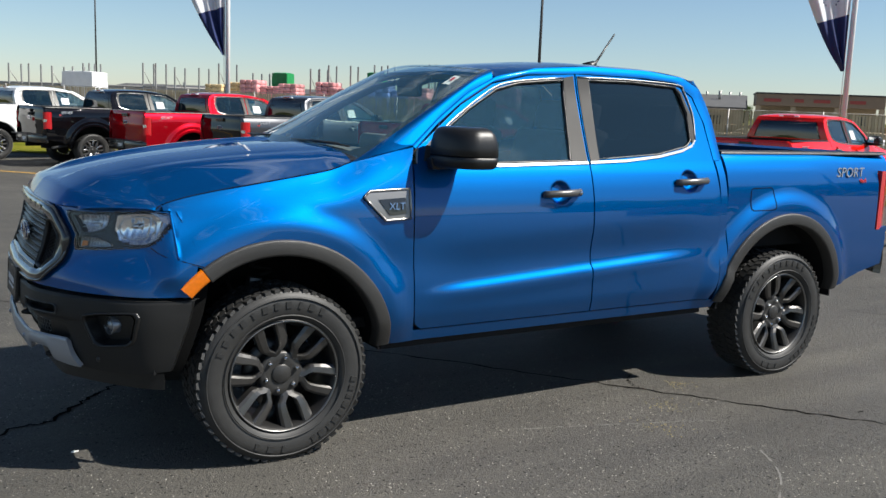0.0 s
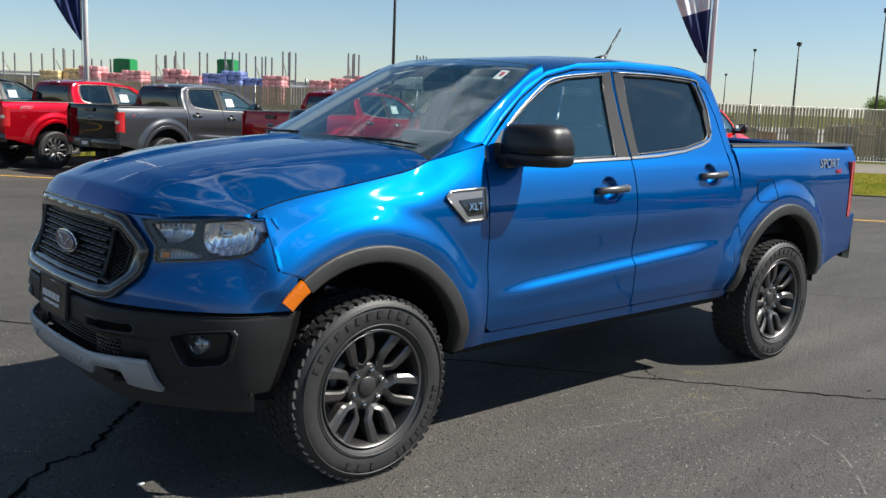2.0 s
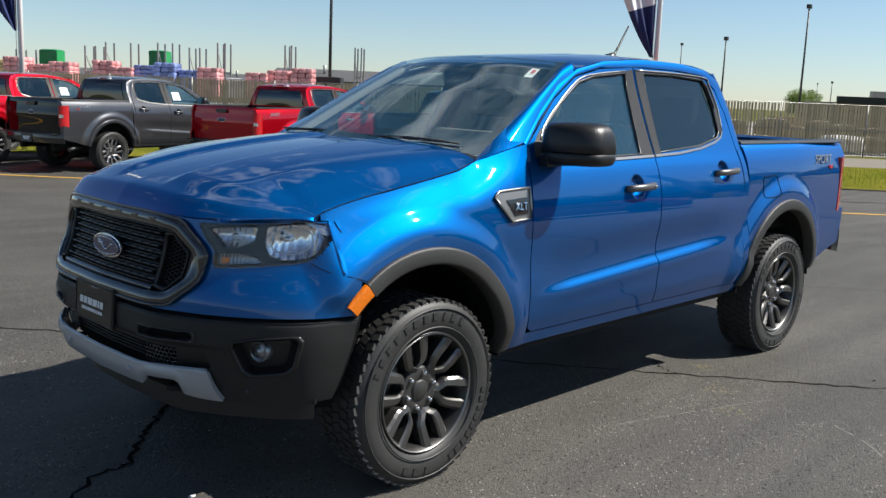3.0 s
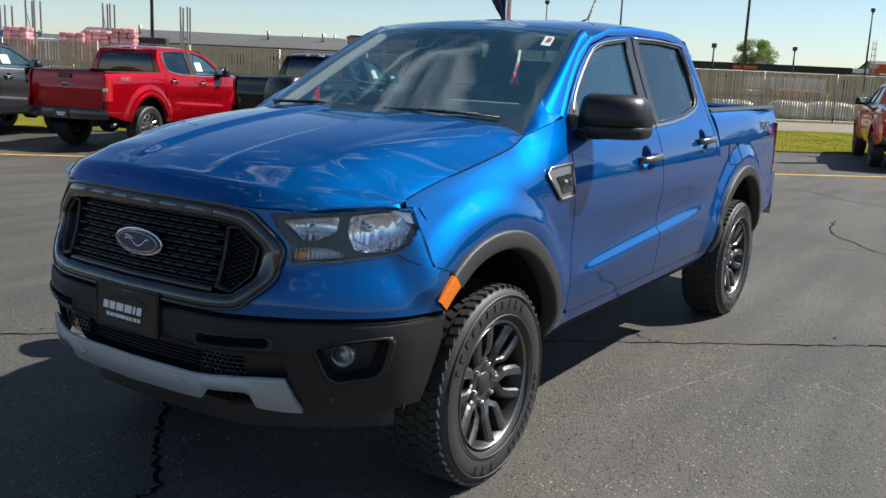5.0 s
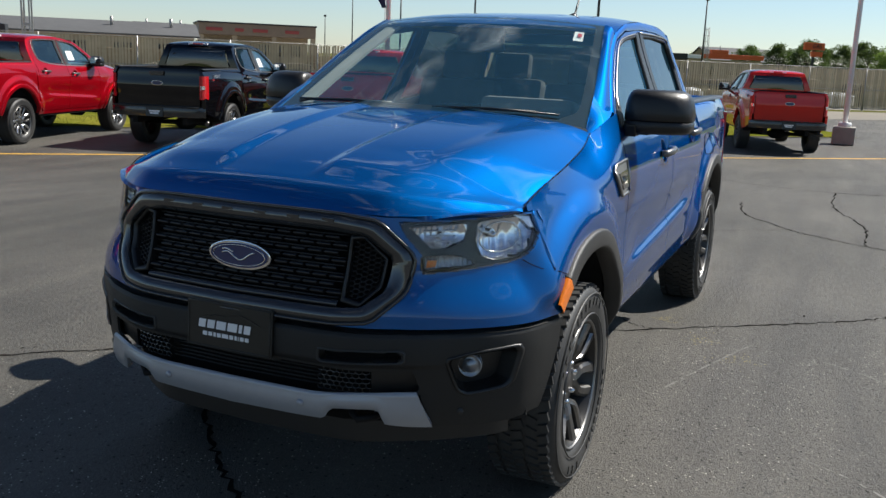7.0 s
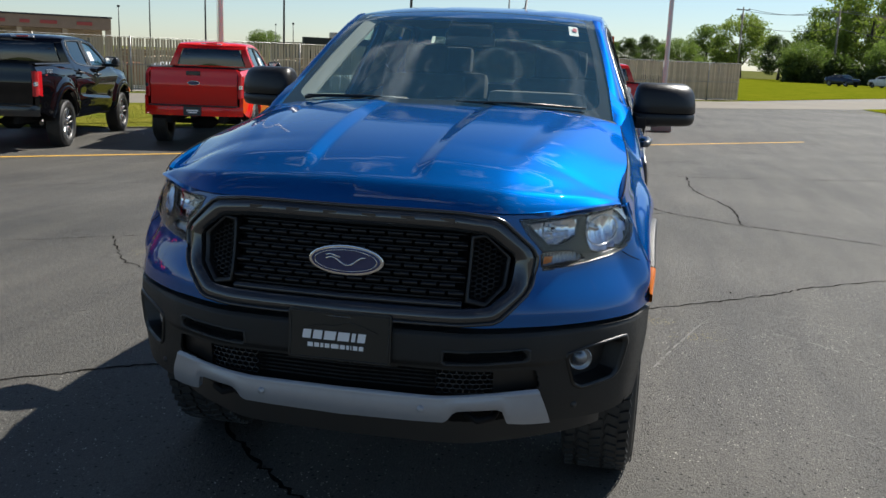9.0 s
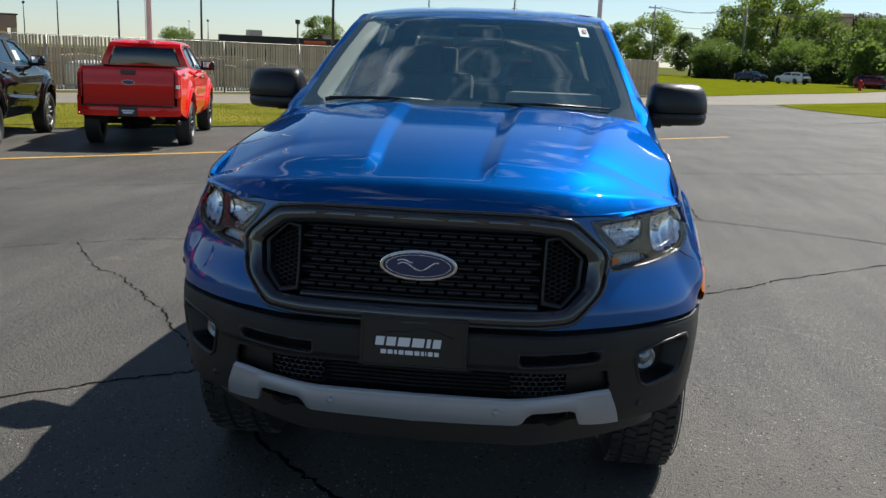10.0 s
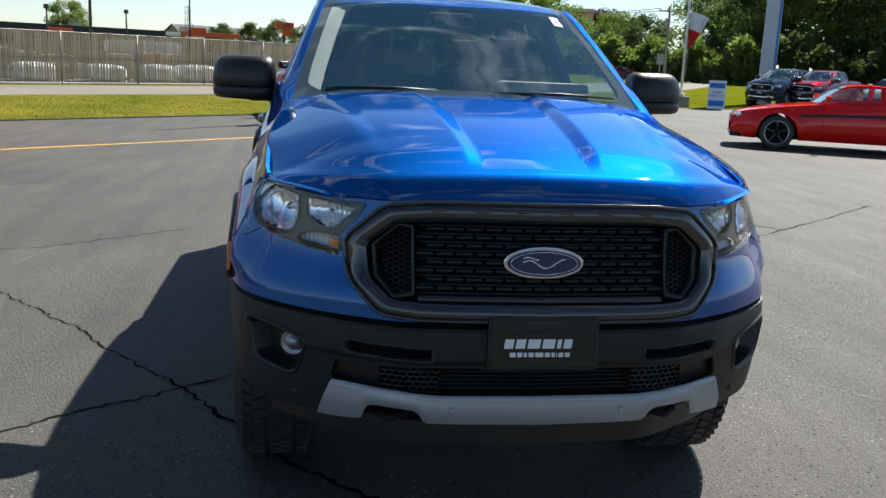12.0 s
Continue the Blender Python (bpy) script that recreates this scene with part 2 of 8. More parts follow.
def part(name, bm, material, parent=None, label="", m=None):
    """Links a bmesh as one mesh object under a thing or under a part."""
    ob = new(name, mesh_of(bm, name, material))
    if parent is not None:
        ob.parent = parent
        if m is not None:
            ob.matrix_basis = m
    else:
        ob.matrix_basis = SITE[0] @ (m or Matrix.Identity(4))
    if label:
        ob["label"] = label
    return ob


def thing(name, m, label, category, group="", kind=""):
    ob = new(name)
    ob.empty_display_size = 0.2
    ob.matrix_basis = SITE[0] @ m
    return tagged(ob, label, category, group, kind)


def spl(pts):
    """A monotone cubic through the points (x, y)."""
    xs = np.array([p[0] for p in pts], float)
    ys = np.array([p[1] for p in pts], float)
    h = np.diff(xs)
    d = np.diff(ys) / h
    mm = np.zeros(len(xs))
    mm[0], mm[-1] = d[0], d[-1]
    for i in range(1, len(xs) - 1):
        if d[i - 1] * d[i] > 0:
            a, b = 2 * h[i] + h[i - 1], h[i] + 2 * h[i - 1]
            mm[i] = (a + b) / (a / d[i - 1] + b / d[i])

    def f(x):
        x = min(max(x, xs[0]), xs[-1])
        i = min(max(int(np.searchsorted(xs, x)) - 1, 0), len(h) - 1)
        t = (x - xs[i]) / h[i]
        return float((1 + 2 * t) * (1 - t) ** 2 * ys[i] + t * (1 - t) ** 2 * h[i] * mm[i]
                     + t * t * (3 - 2 * t) * ys[i + 1] + t * t * (t - 1) * h[i] * mm[i + 1])
    return f


def smooth(a, b, x):
    t = min(max((x - a) / (b - a), 0.0), 1.0)
    return t * t * (3 - 2 * t)


def lin(a, b, n):
    return [a + (b - a) * i / n for i in range(n + 1)]


def shell(bm, thick, out):
    """Turns an open sheet into a plate: faces look towards out, the back lies thick behind."""
    bm.normal_update()
    tot = Vector()
    for f in bm.faces:
        tot += f.normal * f.calc_area()
    if tot.dot(out) < 0:
        for f in bm.faces:
            f.normal_flip()
        bm.normal_update()
    for f in bm.faces:
        f.smooth = True
    if not thick:
        return bm
    front = list(bm.faces)
    edges = [e for e in bm.edges if len(e.link_faces) == 1]
    back = {v: bm.verts.new(v.co - v.normal * thick) for v in list(bm.verts)}
    for f in front:
        nf = bm.faces.new([back[v] for v in reversed(f.verts)])
        nf.smooth = True
    for e in edges:
        lp = e.link_loops[0]
        a, b = lp.vert, lp.link_loop_next.vert
        nf = bm.faces.new([b, a, back[a], back[b]])
        nf.smooth = False
        e.smooth = False
    return bm


def sheet(fn, us, vs, out, thick=0.012, keep=None):
    """A grid of fn(u, v), as a plate that looks towards out; keep(u, v) leaves faces out."""
    bm = bmesh.new()
    g = [[bm.verts.new(fn(u, v)) for v in vs] for u in us]
    for i in range(len(us) - 1):
        for j in range(len(vs) - 1):
            if keep and not keep((us[i] + us[i + 1]) / 2, (vs[j] + vs[j + 1]) / 2):
                continue
            q = [g[i][j], g[i + 1][j], g[i + 1][j + 1], g[i][j + 1]]
            if len({tuple(round(c, 6) for c in v.co) for v in q}) < 4:
                continue
            bm.faces.new(q)
    for v in [v for v in bm.verts if not v.link_faces]:
        bm.verts.remove(v)
    return shell(bm, thick, Vector(out))


def strip(rows, out, thick=0.012, closed=False):
    """A plate over rows of points, each as long as the next."""
    bm = bmesh.new()
    g = [[bm.verts.new(p) for p in r] for r in rows]
    n = len(rows[0])
    for i in range(len(rows) - 1):
        for j in range(n if closed else n - 1):
            k = (j + 1) % n
            bm.faces.new([g[i][j], g[i + 1][j], g[i + 1][k], g[i][k]])
    return shell(bm, thick, Vector(out))


def refine(pts, k):
    """Each leg of an open line cut into k."""
    out = []
    for a, b in zip(pts, pts[1:]):
        out += [tuple(np.array(a) + (np.array(b) - np.array(a)) * i / k) for i in range(k)]
    return out + [tuple(pts[-1])]


def rounded(pts, k=6):
    """A smooth open line through the points (Catmull-Rom)."""
    p = [Vector(q) for q in pts]
    p = [2 * p[0] - p[1]] + p + [2 * p[-1] - p[-2]]
    out = []
    for i in range(1, len(p) - 2):
        for j in range(k):
            t = j / k
            out.append(0.5 * (2 * p[i] + (p[i + 1] - p[i - 1]) * t + (2 * p[i - 1] - 5 * p[i] + 4 * p[i + 1] - p[i + 2]) * t * t
                              + (3 * p[i] - p[i - 1] - 3 * p[i + 1] + p[i + 2]) * t ** 3))
    return out + [p[-2]]


def add_box(bm, c, s, m=None, bev=0.0):
    """A box with its middle at c and the sizes s, edges rounded by bev."""
    b2 = bmesh.new()
    bmesh.ops.create_cube(b2, size=1)
    for v in b2.verts:
        v.co = Vector((v.co.x * s[0], v.co.y * s[1], v.co.z * s[2]))
    if bev:
        bmesh.ops.bevel(b2, geom=list(b2.edges), offset=bev, segments=2, profile=0.6, affect="EDGES")
    t = Matrix.Translation(c) @ (m or Matrix.Identity(4))
    join(bm, b2, t)
    return bm


def join(bm, b2, t=None):
    t = t or Matrix.Identity(4)
    vm = {v: bm.verts.new(t @ v.co) for v in b2.verts}
    flip = t.determinant() < 0
    for f in b2.faces:
        vs = [vm[v] for v in f.verts]
        try:
            nf = bm.faces.new(list(reversed(vs)) if flip else vs)
            nf.smooth = f.smooth
            nf.material_index = f.material_index
        except ValueError:
            pass
    b2.free()


def box(c, s, m=None, bev=0.0):
    return add_box(bmesh.new(), c, s, m, bev)


def tube(pts, r, sides=8, bm=None, closed=False, caps=True):
    """A round bar along a line; r a number or a list."""
    bm = bm or bmesh.new()
    pts = [Vector(p) for p in pts]
    n = len(pts)
    rings = []
    up = Vector((0, 0, 1))
    for i, p in enumerate(pts):
        d = (pts[(i + 1) % n] - pts[i - 1]) if closed else (pts[min(i + 1, n - 1)] - pts[max(i - 1, 0)])
        d.normalize()
        a = d.cross(up if abs(d.z) < 0.95 else Vector((1, 0, 0))).normalized()
        b = a.cross(d)
        rr = r[i] if isinstance(r, (list, tuple)) else r
        rings.append([bm.verts.new(p + rr * (a * math.cos(2 * math.pi * k / sides) + b * math.sin(2 * math.pi * k / sides))) for k in range(sides)])
    for i in range(n if closed else n - 1):
        r0, r1 = rings[i], rings[(i + 1) % n]
        for k in range(sides):
            f = bm.faces.new([r0[k], r0[(k + 1) % sides], r1[(k + 1) % sides], r1[k]])
            f.smooth = True
    if caps and not closed:
        bm.faces.new(list(reversed(rings[0])))
        bm.faces.new(rings[-1])
    bm.normal_update()
    return bm


def lathe(profile, seg=48, bm=None, axis="y", closed=False):
    """Turns (radius, along) pairs round an axis."""
    bm = bm or bmesh.new()
    rings = []
    for r, h in profile:
        ring = []
        for k in range(seg):
            a = 2 * math.pi * k / seg
            c, s = r * math.cos(a), r * math.sin(a)
            ring.append(bm.verts.new((c, h, s) if axis == "y" else (c, s, h)))
        rings.append(ring)
    pairs = list(zip(rings, rings[1:])) + ([(rings[-1], rings[0])] if closed else [])
    for r0, r1 in pairs:
        for k in range(seg):
            f = bm.faces.new([r0[k], r0[(k + 1) % seg], r1[(k + 1) % seg], r1[k]])
            f.smooth = True
    bmesh.ops.recalc_face_normals(bm, faces=list(bm.faces))
    return bm


def prism(outline, t, m=None, bev=0.0):
    """A plate: outline (x, y) from z 0 to t, put to m."""
    bm = bmesh.new()
    vs = [bm.verts.new((x, y, 0)) for x, y in outline]
    f = bm.faces.new(vs)
    bm.normal_update()
    if f.normal.z < 0:
        f.normal_flip()
    r = bmesh.ops.extrude_face_region(bm, geom=[f])
    for v in [e for e in r["geom"] if isinstance(e, bmesh.types.BMVert)]:
        v.co.z += t
    bmesh.ops.recalc_face_normals(bm, faces=list(bm.faces))
    if bev:
        bmesh.ops.bevel(bm, geom=list(bm.edges), offset=bev, segments=2, profile=0.6, affect="EDGES")
    if m is not None:
        bm.transform(m)
    return bm


def text_mesh(body, size, depth, material, name, parent, m, label="", shear=0.0, spacing=1.0):
    """Flat lettering in the built-in font, turned into a mesh."""
    cu = bpy.data.curves.new(name, "FONT")
    cu.body, cu.size, cu.extrude, cu.align_x, cu.align_y = body, size, depth, "CENTER", "CENTER"
    cu.shear, cu.space_character = shear, spacing
    tmp = bpy.data.objects.new("tmp_text", cu)
    scene.collection.objects.link(tmp)
    dg = bpy.context.evaluated_depsgraph_get()
    me = bpy.data.meshes.new_from_object(tmp.evaluated_get(dg))
    bpy.data.objects.remove(tmp)
    bpy.data.curves.remove(cu)
    me.materials.clear()
    me.materials.append(material)
    ob = new(name, me)
    ob.parent = parent
    ob.matrix_basis = m
    if label:
        ob["label"] = label
    return ob


def facing(p, nrm, up=(0, 0, 1)):
    """A pose at p whose z looks along nrm and whose y is as upright as may be."""
    z = Vector(nrm).normalized()
    x = Vector(up).cross(z).normalized()
    y = z.cross(x)
    r = Matrix((x, y, z)).transposed().to_4x4()
    return Matrix.Translation(p) @ r


def inside(poly, x, y):
    c = False
    for (x0, y0), (x1, y1) in zip(poly, poly[1:] + poly[:1]):
        if (y0 > y) != (y1 > y) and x < (x1 - x0) * (y - y0) / (y1 - y0) + x0:
            c = not c
    return c



# ---------------------------------------------------------------- the pickup's form: x runs back from the front axle, y across, z up
ARCH_F, ARCH_R, R_ARCH_F, R_ARCH_R = (-0.04, 0.435), (3.205, 0.44), 0.548, 0.562
door_prof = spl([(0.40, 0.80), (0.47, 0.838), (0.52, 0.852), (0.62, 0.878), (0.74, 0.886), (0.85, 0.882), (1.0, 0.889), (1.1, 0.884), (1.17, 0.871),
                 (1.25, 0.846), (1.32, 0.812), (1.40, 0.775), (1.55, 0.711), (1.70, 0.652), (1.766, 0.632), (1.83, 0.61)])
bed_prof = spl([(0.40, 0.80), (0.52, 0.85), (0.74, 0.872), (1.0, 0.878), (1.15, 0.874), (1.25, 0.853), (1.31, 0.828), (1.345, 0.808), (1.37, 0.778), (1.5, 0.70)])
hood_z = spl([(-0.52, 1.128), (-0.47, 1.150), (-0.35, 1.180), (-0.1, 1.222), (0.12, 1.256), (0.24, 1.276), (0.352, 1.312)])
hood_y = spl([(-0.52, 0.795), (-0.45, 0.805), (-0.2, 0.808), (0.1, 0.795), (0.352, 0.768)])


def half_width(x, z):
    """Half the body's width at a place on its side."""
    w = door_prof(z) if x < 2.692 or z > 1.38 else bed_prof(z)
    if x > 3.4:
        w -= 0.035 * smooth(3.4, 4.35, x)
    ledge = smooth(0.62, 0.95, x) * (1 - smooth(2.1, 2.55, x))
    zl = 0.705 + 0.060 * (x - 0.7)
    w += ledge * (-0.017 * smooth(zl - 0.012, zl + 0.030, z) * (1 - smooth(zl + 0.05, zl + 0.24, z)) + 0.006 * math.exp(-((z - zl + 0.03) / 0.04) ** 2))
    for (cx, cz), ra in ((ARCH_F, R_ARCH_F), (ARCH_R, R_ARCH_R)):
        r = math.hypot(x - cx, z - cz)
        w += 0.034 * (1 - smooth(ra + 0.055, ra + 0.165, r)) * smooth(0.40, 0.60, z)
    if x < 0.1:
        w -= 0.05 * smooth(0.1, -0.55, x) * smooth(0.85, 1.12, z)
    return w


def fender_width(x, z):
    w = half_width(x, z)
    if x < 0.352:
        zt, yt = hood_z(x), hood_y(x)
    else:
        zt = 1.312 + (x - 0.352) * 0.28
        yt = 0.768 + (x - 0.352) * 0.09
    drop = half_width(x, zt) - yt
    return w - drop * smooth(zt - 0.17, zt, z) ** 1.3


FRONT_S = (0.0, 0.35, 0.6, 0.78, 0.9, 1.0)
FRONT = {  # plan of the nose at several heights: (x, y) from the middle out to the wheel arch
    0.36: ((-0.86, 0), (-0.84, 0.36), (-0.77, 0.55), (-0.66, 0.71), (-0.58, 0.80), (-0.52, 0.83)),
    0.45: ((-0.93, 0), (-0.91, 0.36), (-0.81, 0.57), (-0.69, 0.735), (-0.585, 0.835), (-0.495, 0.878)),
    0.58: ((-0.95, 0), (-0.93, 0.36), (-0.835, 0.575), (-0.705, 0.755), (-0.57, 0.866), (-0.455, 0.905)),
    0.70: ((-0.955, 0), (-0.935, 0.36), (-0.85, 0.58), (-0.715, 0.76), (-0.57, 0.875), (-0.42, 0.918)),
    0.80: ((-0.95, 0), (-0.93, 0.36), (-0.85, 0.57), (-0.72, 0.745), (-0.57, 0.865), (-0.402, 0.917)),
    0.95: ((-0.905, 0), (-0.885, 0.36), (-0.80, 0.57), (-0.68, 0.712), (-0.545, 0.815), (-0.382, 0.882)),
    1.12: ((-0.872, 0), (-0.855, 0.35), (-0.79, 0.535), (-0.69, 0.665), (-0.575, 0.76), (-0.445, 0.808)),
}
_lv = sorted(FRONT)
_fx = [[spl([(z, FRONT[z][k][0]) for z in _lv]) for k in range(6)], [spl([(z, FRONT[z][k][1]) for z in _lv]) for k in range(6)]]


def nose(s, z):
    """The nose's surface: s from 0 (middle) to 1 (wheel arch) either way, at height z."""
    a = abs(s)
    x = spl([(FRONT_S[k], _fx[0][k](z)) for k in range(6)])(a)
    ys = [_fx[1][k](z) for k in range(6)]
    if z > 0.70:
        ys[5] += (fender_width(_fx[0][5](z), z) + 0.002 - ys[5]) * smooth(0.70, 0.80, z)
    y = spl([(FRONT_S[k], ys[k]) for k in range(6)])(a)
    if z > 0.78 and x > -0.57:
        y += (fender_width(x, z) - 0.001 - y) * smooth(-0.57, -0.455, x) * smooth(0.78, 0.86, z)
    return x, math.copysign(y, s) if s else 0.0


_ns = {}


def nose_at(y, z, out=0.0):
    """The nose's point at (y, z), lifted by out along its normal in plan."""
    key = round(z, 3)
    if key not in _ns:
        tab = [nose(i / 50, z) for i in range(51)]
        _ns[key] = (np.array([p[1] for p in tab]), np.array([p[0] for p in tab]))
    ys, xs = _ns[key]
    a = min(abs(y), ys[-1])
    x = float(np.interp(a, ys, xs))
    y = math.copysign(a, y)
    sl = (float(np.interp(min(a + 0.02, ys[-1]), ys, xs)) - float(np.interp(max(a - 0.02, 0), ys, xs))) / 0.04
    n = Vector((-1, math.copysign(sl, y) if a > 0.01 else 0, 0)).normalized()
    return Vector((x, y, z)) + n * out


GRILLE = [(-0.435, 1.112), (0.435, 1.112), (0.562, 0.995), (0.548, 0.885), (0.452, 0.785), (-0.452, 0.785), (-0.548, 0.885), (-0.562, 0.995)]
def soften(pl, times=2):
    """Corners of a closed outline cut round."""
    for _ in range(times):
        out = []
        for a, b in zip(pl, pl[1:] + pl[:1]):
            out += [(a[0] * 0.88 + b[0] * 0.12, a[1] * 0.88 + b[1] * 0.12), (a[0] * 0.12 + b[0] * 0.88, a[1] * 0.12 + b[1] * 0.88)]
        pl = out
    return pl


GRILLE_IN = [(-0.405, 1.058), (0.405, 1.058), (0.502, 0.985), (0.492, 0.892), (0.425, 0.832), (-0.425, 0.832), (-0.492, 0.892), (-0.502, 0.985)]
LAMP = [(0.505, 1.092), (0.64, 1.098), (0.772, 1.111), (0.810, 1.107), (0.828, 1.092), (0.838, 1.064), (0.842, 1.03), (0.838, 1.0), (0.815, 0.975), (0.78, 0.962), (0.70, 0.95), (0.585, 0.938), (0.575, 0.96), (0.575, 1.0), (0.53, 1.05)]
FOG = soften([(0.668, 0.68), (0.74, 0.70), (0.845, 0.712), (0.855, 0.69), (0.835, 0.595), (0.815, 0.572), (0.72, 0.556), (0.695, 0.575)], 1)


def ring_on_nose(outer, inner, o_out, i_out, k=8, sd=1, sink=0.02):
    """A raised frame between two outlines on the nose."""
    def loop(pl):
        return refine(pl + [pl[0]], k)[:-1]
    a, b = loop(outer), loop(inner)
    rows = [[nose_at(sd * y, z, -sink) for y, z in a], [nose_at(sd * y, z, o_out) for y, z in a]]
    mid = [((p[0] + q[0]) / 2, (p[1] + q[1]) / 2) for p, q in zip(a, b)]
    rows.append([nose_at(sd * y, z, max(o_out, i_out) + 0.006) for y, z in mid])
    rows += [[nose_at(sd * y, z, i_out) for y, z in b], [nose_at(sd * y, z, -sink) for y, z in b]]
    bm = bmesh.new()
    g = [[bm.verts.new(p) for p in r] for r in rows]
    n = len(a)
    for i in range(len(g) - 1):
        for j in range(n):
            f = bm.faces.new([g[i][j], g[i + 1][j], g[i + 1][(j + 1) % n], g[i][(j + 1) % n]])
            f.smooth = i in (1, 2)
    bm.normal_update()
    if sum((f.normal.x * f.calc_area() for f in bm.faces)) > 0:
        for f in bm.faces:
            f.normal_flip()
    return bm


def fill_on_nose(poly, out, sd=1, n=14):
    """A panel that fills an outline on the nose, laid out depth above (or below) it."""
    cy, cz = sum(p[0] for p in poly) / len(poly), sum(p[1] for p in poly) / len(poly)
    edge = refine(poly + [poly[0]], 6)[:-1]
    bm = bmesh.new()
    rings = []
    for i in range(1, n + 1):
        t = i / n
        rings.append([bm.verts.new(nose_at(sd * (cy + (y - cy) * t), cz + (z - cz) * t, out)) for y, z in edge])
    c = bm.verts.new(nose_at(sd * cy, cz, out))
    m = len(edge)
    for j in range(m):
        bm.faces.new([c, rings[0][j], rings[0][(j + 1) % m]])
    for r0, r1 in zip(rings, rings[1:]):
        for j in range(m):
            bm.faces.new([r0[j], r1[j], r1[(j + 1) % m], r0[(j + 1) % m]])
    return shell(bm, 0, Vector((-1, 0, 0)))


nose_top = spl([(-0.875, 1.112), (-0.862, 1.136), (-0.845, 1.161), (-0.829, 1.181), (-0.816, 1.190), (-0.76, 1.209), (-0.70, 1.228), (-0.52, 1.270), (-0.26, 1.312), (0.0, 1.342), (0.2, 1.358), (0.4, 1.366)])


def ramp_soft(t):
    """A straight ramp from 0 to 1 with eased ends."""
    if t <= -0.12 or t >= 1.12:
        return 0.0 if t < 0 else 1.0
    if t < 0.12:
        return (t + 0.12) ** 2 / 0.48
    if t > 0.88:
        return 1 - (1.12 - t) ** 2 / 0.48
    return t


def hood_point(u, v):
    """The bonnet: u from the nose (0) to the cowl (1), v across (-1 to 1)."""
    a = abs(v)
    # side edge: first the lower front edge over grille and lamp, then the shut line back to the cowl
    us = u ** 1.25
    s = a
    yf = spl([(0, 0), (0.5, 0.44), (0.72, 0.60), (0.88, 0.715), (1.0, 0.795)])(s)
    x0 = spl([(0, -0.875), (0.25, -0.865), (0.44, -0.845), (0.60, -0.757), (0.70, -0.658), (0.76, -0.588), (0.795, -0.52)])(yf)
    xr = spl([(0, 0.375), (0.4, 0.372), (0.7, 0.36), (0.768, 0.352)])(min(0.768 * a, 0.768))
    x = x0 + (xr - x0) * us
    ye = hood_y(x)
    y = yf + (ye * s - yf) * smooth(0, 0.35, u)
    # height: the middle line, lowered to the shut line at the side
    ze = hood_z(max(x, -0.52))
    top = nose_top(max(-0.875, x - (x0 + 0.875) * (1 - us)))
    fr = min(y / max(ye, 0.01), 1.0)
    zf = 1.112 + 0.016 * smooth(0.5, 0.8, yf)
    z_edge = zf + (ze - zf) * smooth(0.0, 0.5, u) if u < 0.5 else ze
    z = top + (z_edge - top) * (0.45 * fr ** 2 + 0.55 * fr ** 5)
    z = z if u > 0 else zf
    # a sunk middle panel between raised sides, and an outer ridge running out to the cowl corners
    fade = smooth(0.10, 0.23, u) * (1 - 0.5 * smooth(0.93, 1.0, u))
    yi = 0.148 + 0.055 * u
    z += fade * 0.016 * ramp_soft((y - yi) / (0.045 + 0.012 * u)) * (1 - smooth(0.45, 0.76, y))
    z += smooth(0.14, 0.5, u) * (1 - 0.5 * smooth(0.93, 1.0, u)) * 0.010 * smooth(0.38 + 0.16 * u, 0.45 + 0.20 * u, y) * (1 - smooth(0.47 + 0.20 * u, 0.79, y))
    return Vector((x, math.copysign(y, v) if v else 0.0, z))


ROOF_E = [(0.655, 1.387), (0.839, 1.528), (1.025, 1.650), (1.208, 1.733), (1.46, 1.786), (1.836, 1.813), (2.248, 1.812), (2.515, 1.786), (2.640, 1.722), (2.690, 1.550), (2.690, 1.325)]
DOOR_E = [(0.672, 1.372), (0.80, 1.478), (0.965, 1.590), (1.175, 1.700), (1.40, 1.750), (1.80, 1.772), (2.20, 1.770), (2.44, 1.755), (2.565, 1.680), (2.615, 1.530), (2.622, 1.325)]
GLASS_E = [(0.385, 0.742, 1.318), (0.62, 0.705, 1.452), (0.87, 0.655, 1.600), (1.12, 0.600, 1.738), (1.20, 0.585, 1.768)]


def on_side(x, z, sd, out=0.0):
    return Vector((x, sd * (half_width(x, z) + out), z))


def ring_on_side(outer, inner, sd, k=6, out=0.0, thick=0.02):
    a, b = refine(outer + [outer[0]], k)[:-1], refine(inner + [inner[0]], k)[:-1]
    mid = [((p[0] + q[0]) / 2, (p[1] + q[1]) / 2) for p, q in zip(a, b)]
    rows = [[on_side(x, z, sd, out) for x, z in r] for r in (a, mid, b)]
    return strip(rows, (0, sd, 0), thick, closed=True)


def fill_on_side(poly, sd, out=0.0, thick=0.0, n=5):
    cx, cz = sum(p[0] for p in poly) / len(poly), sum(p[1] for p in poly) / len(poly)
    edge = refine(poly + [poly[0]], 5)[:-1]
    bm = bmesh.new()
    c = bm.verts.new(on_side(cx, cz, sd, out))
    prev = None
    m = len(edge)
    for i in range(1, n + 1):
        t = i / n
        ring = [bm.verts.new(on_side(cx + (x - cx) * t, cz + (z - cz) * t, sd, out)) for x, z in edge]
        for j in range(m):
            if prev is None:
                bm.faces.new([c, ring[j], ring[(j + 1) % m]])
            else:
                bm.faces.new([prev[j], ring[j], ring[(j + 1) % m], prev[(j + 1) % m]])
        prev = ring
    return shell(bm, thick, Vector((0, sd, 0)))


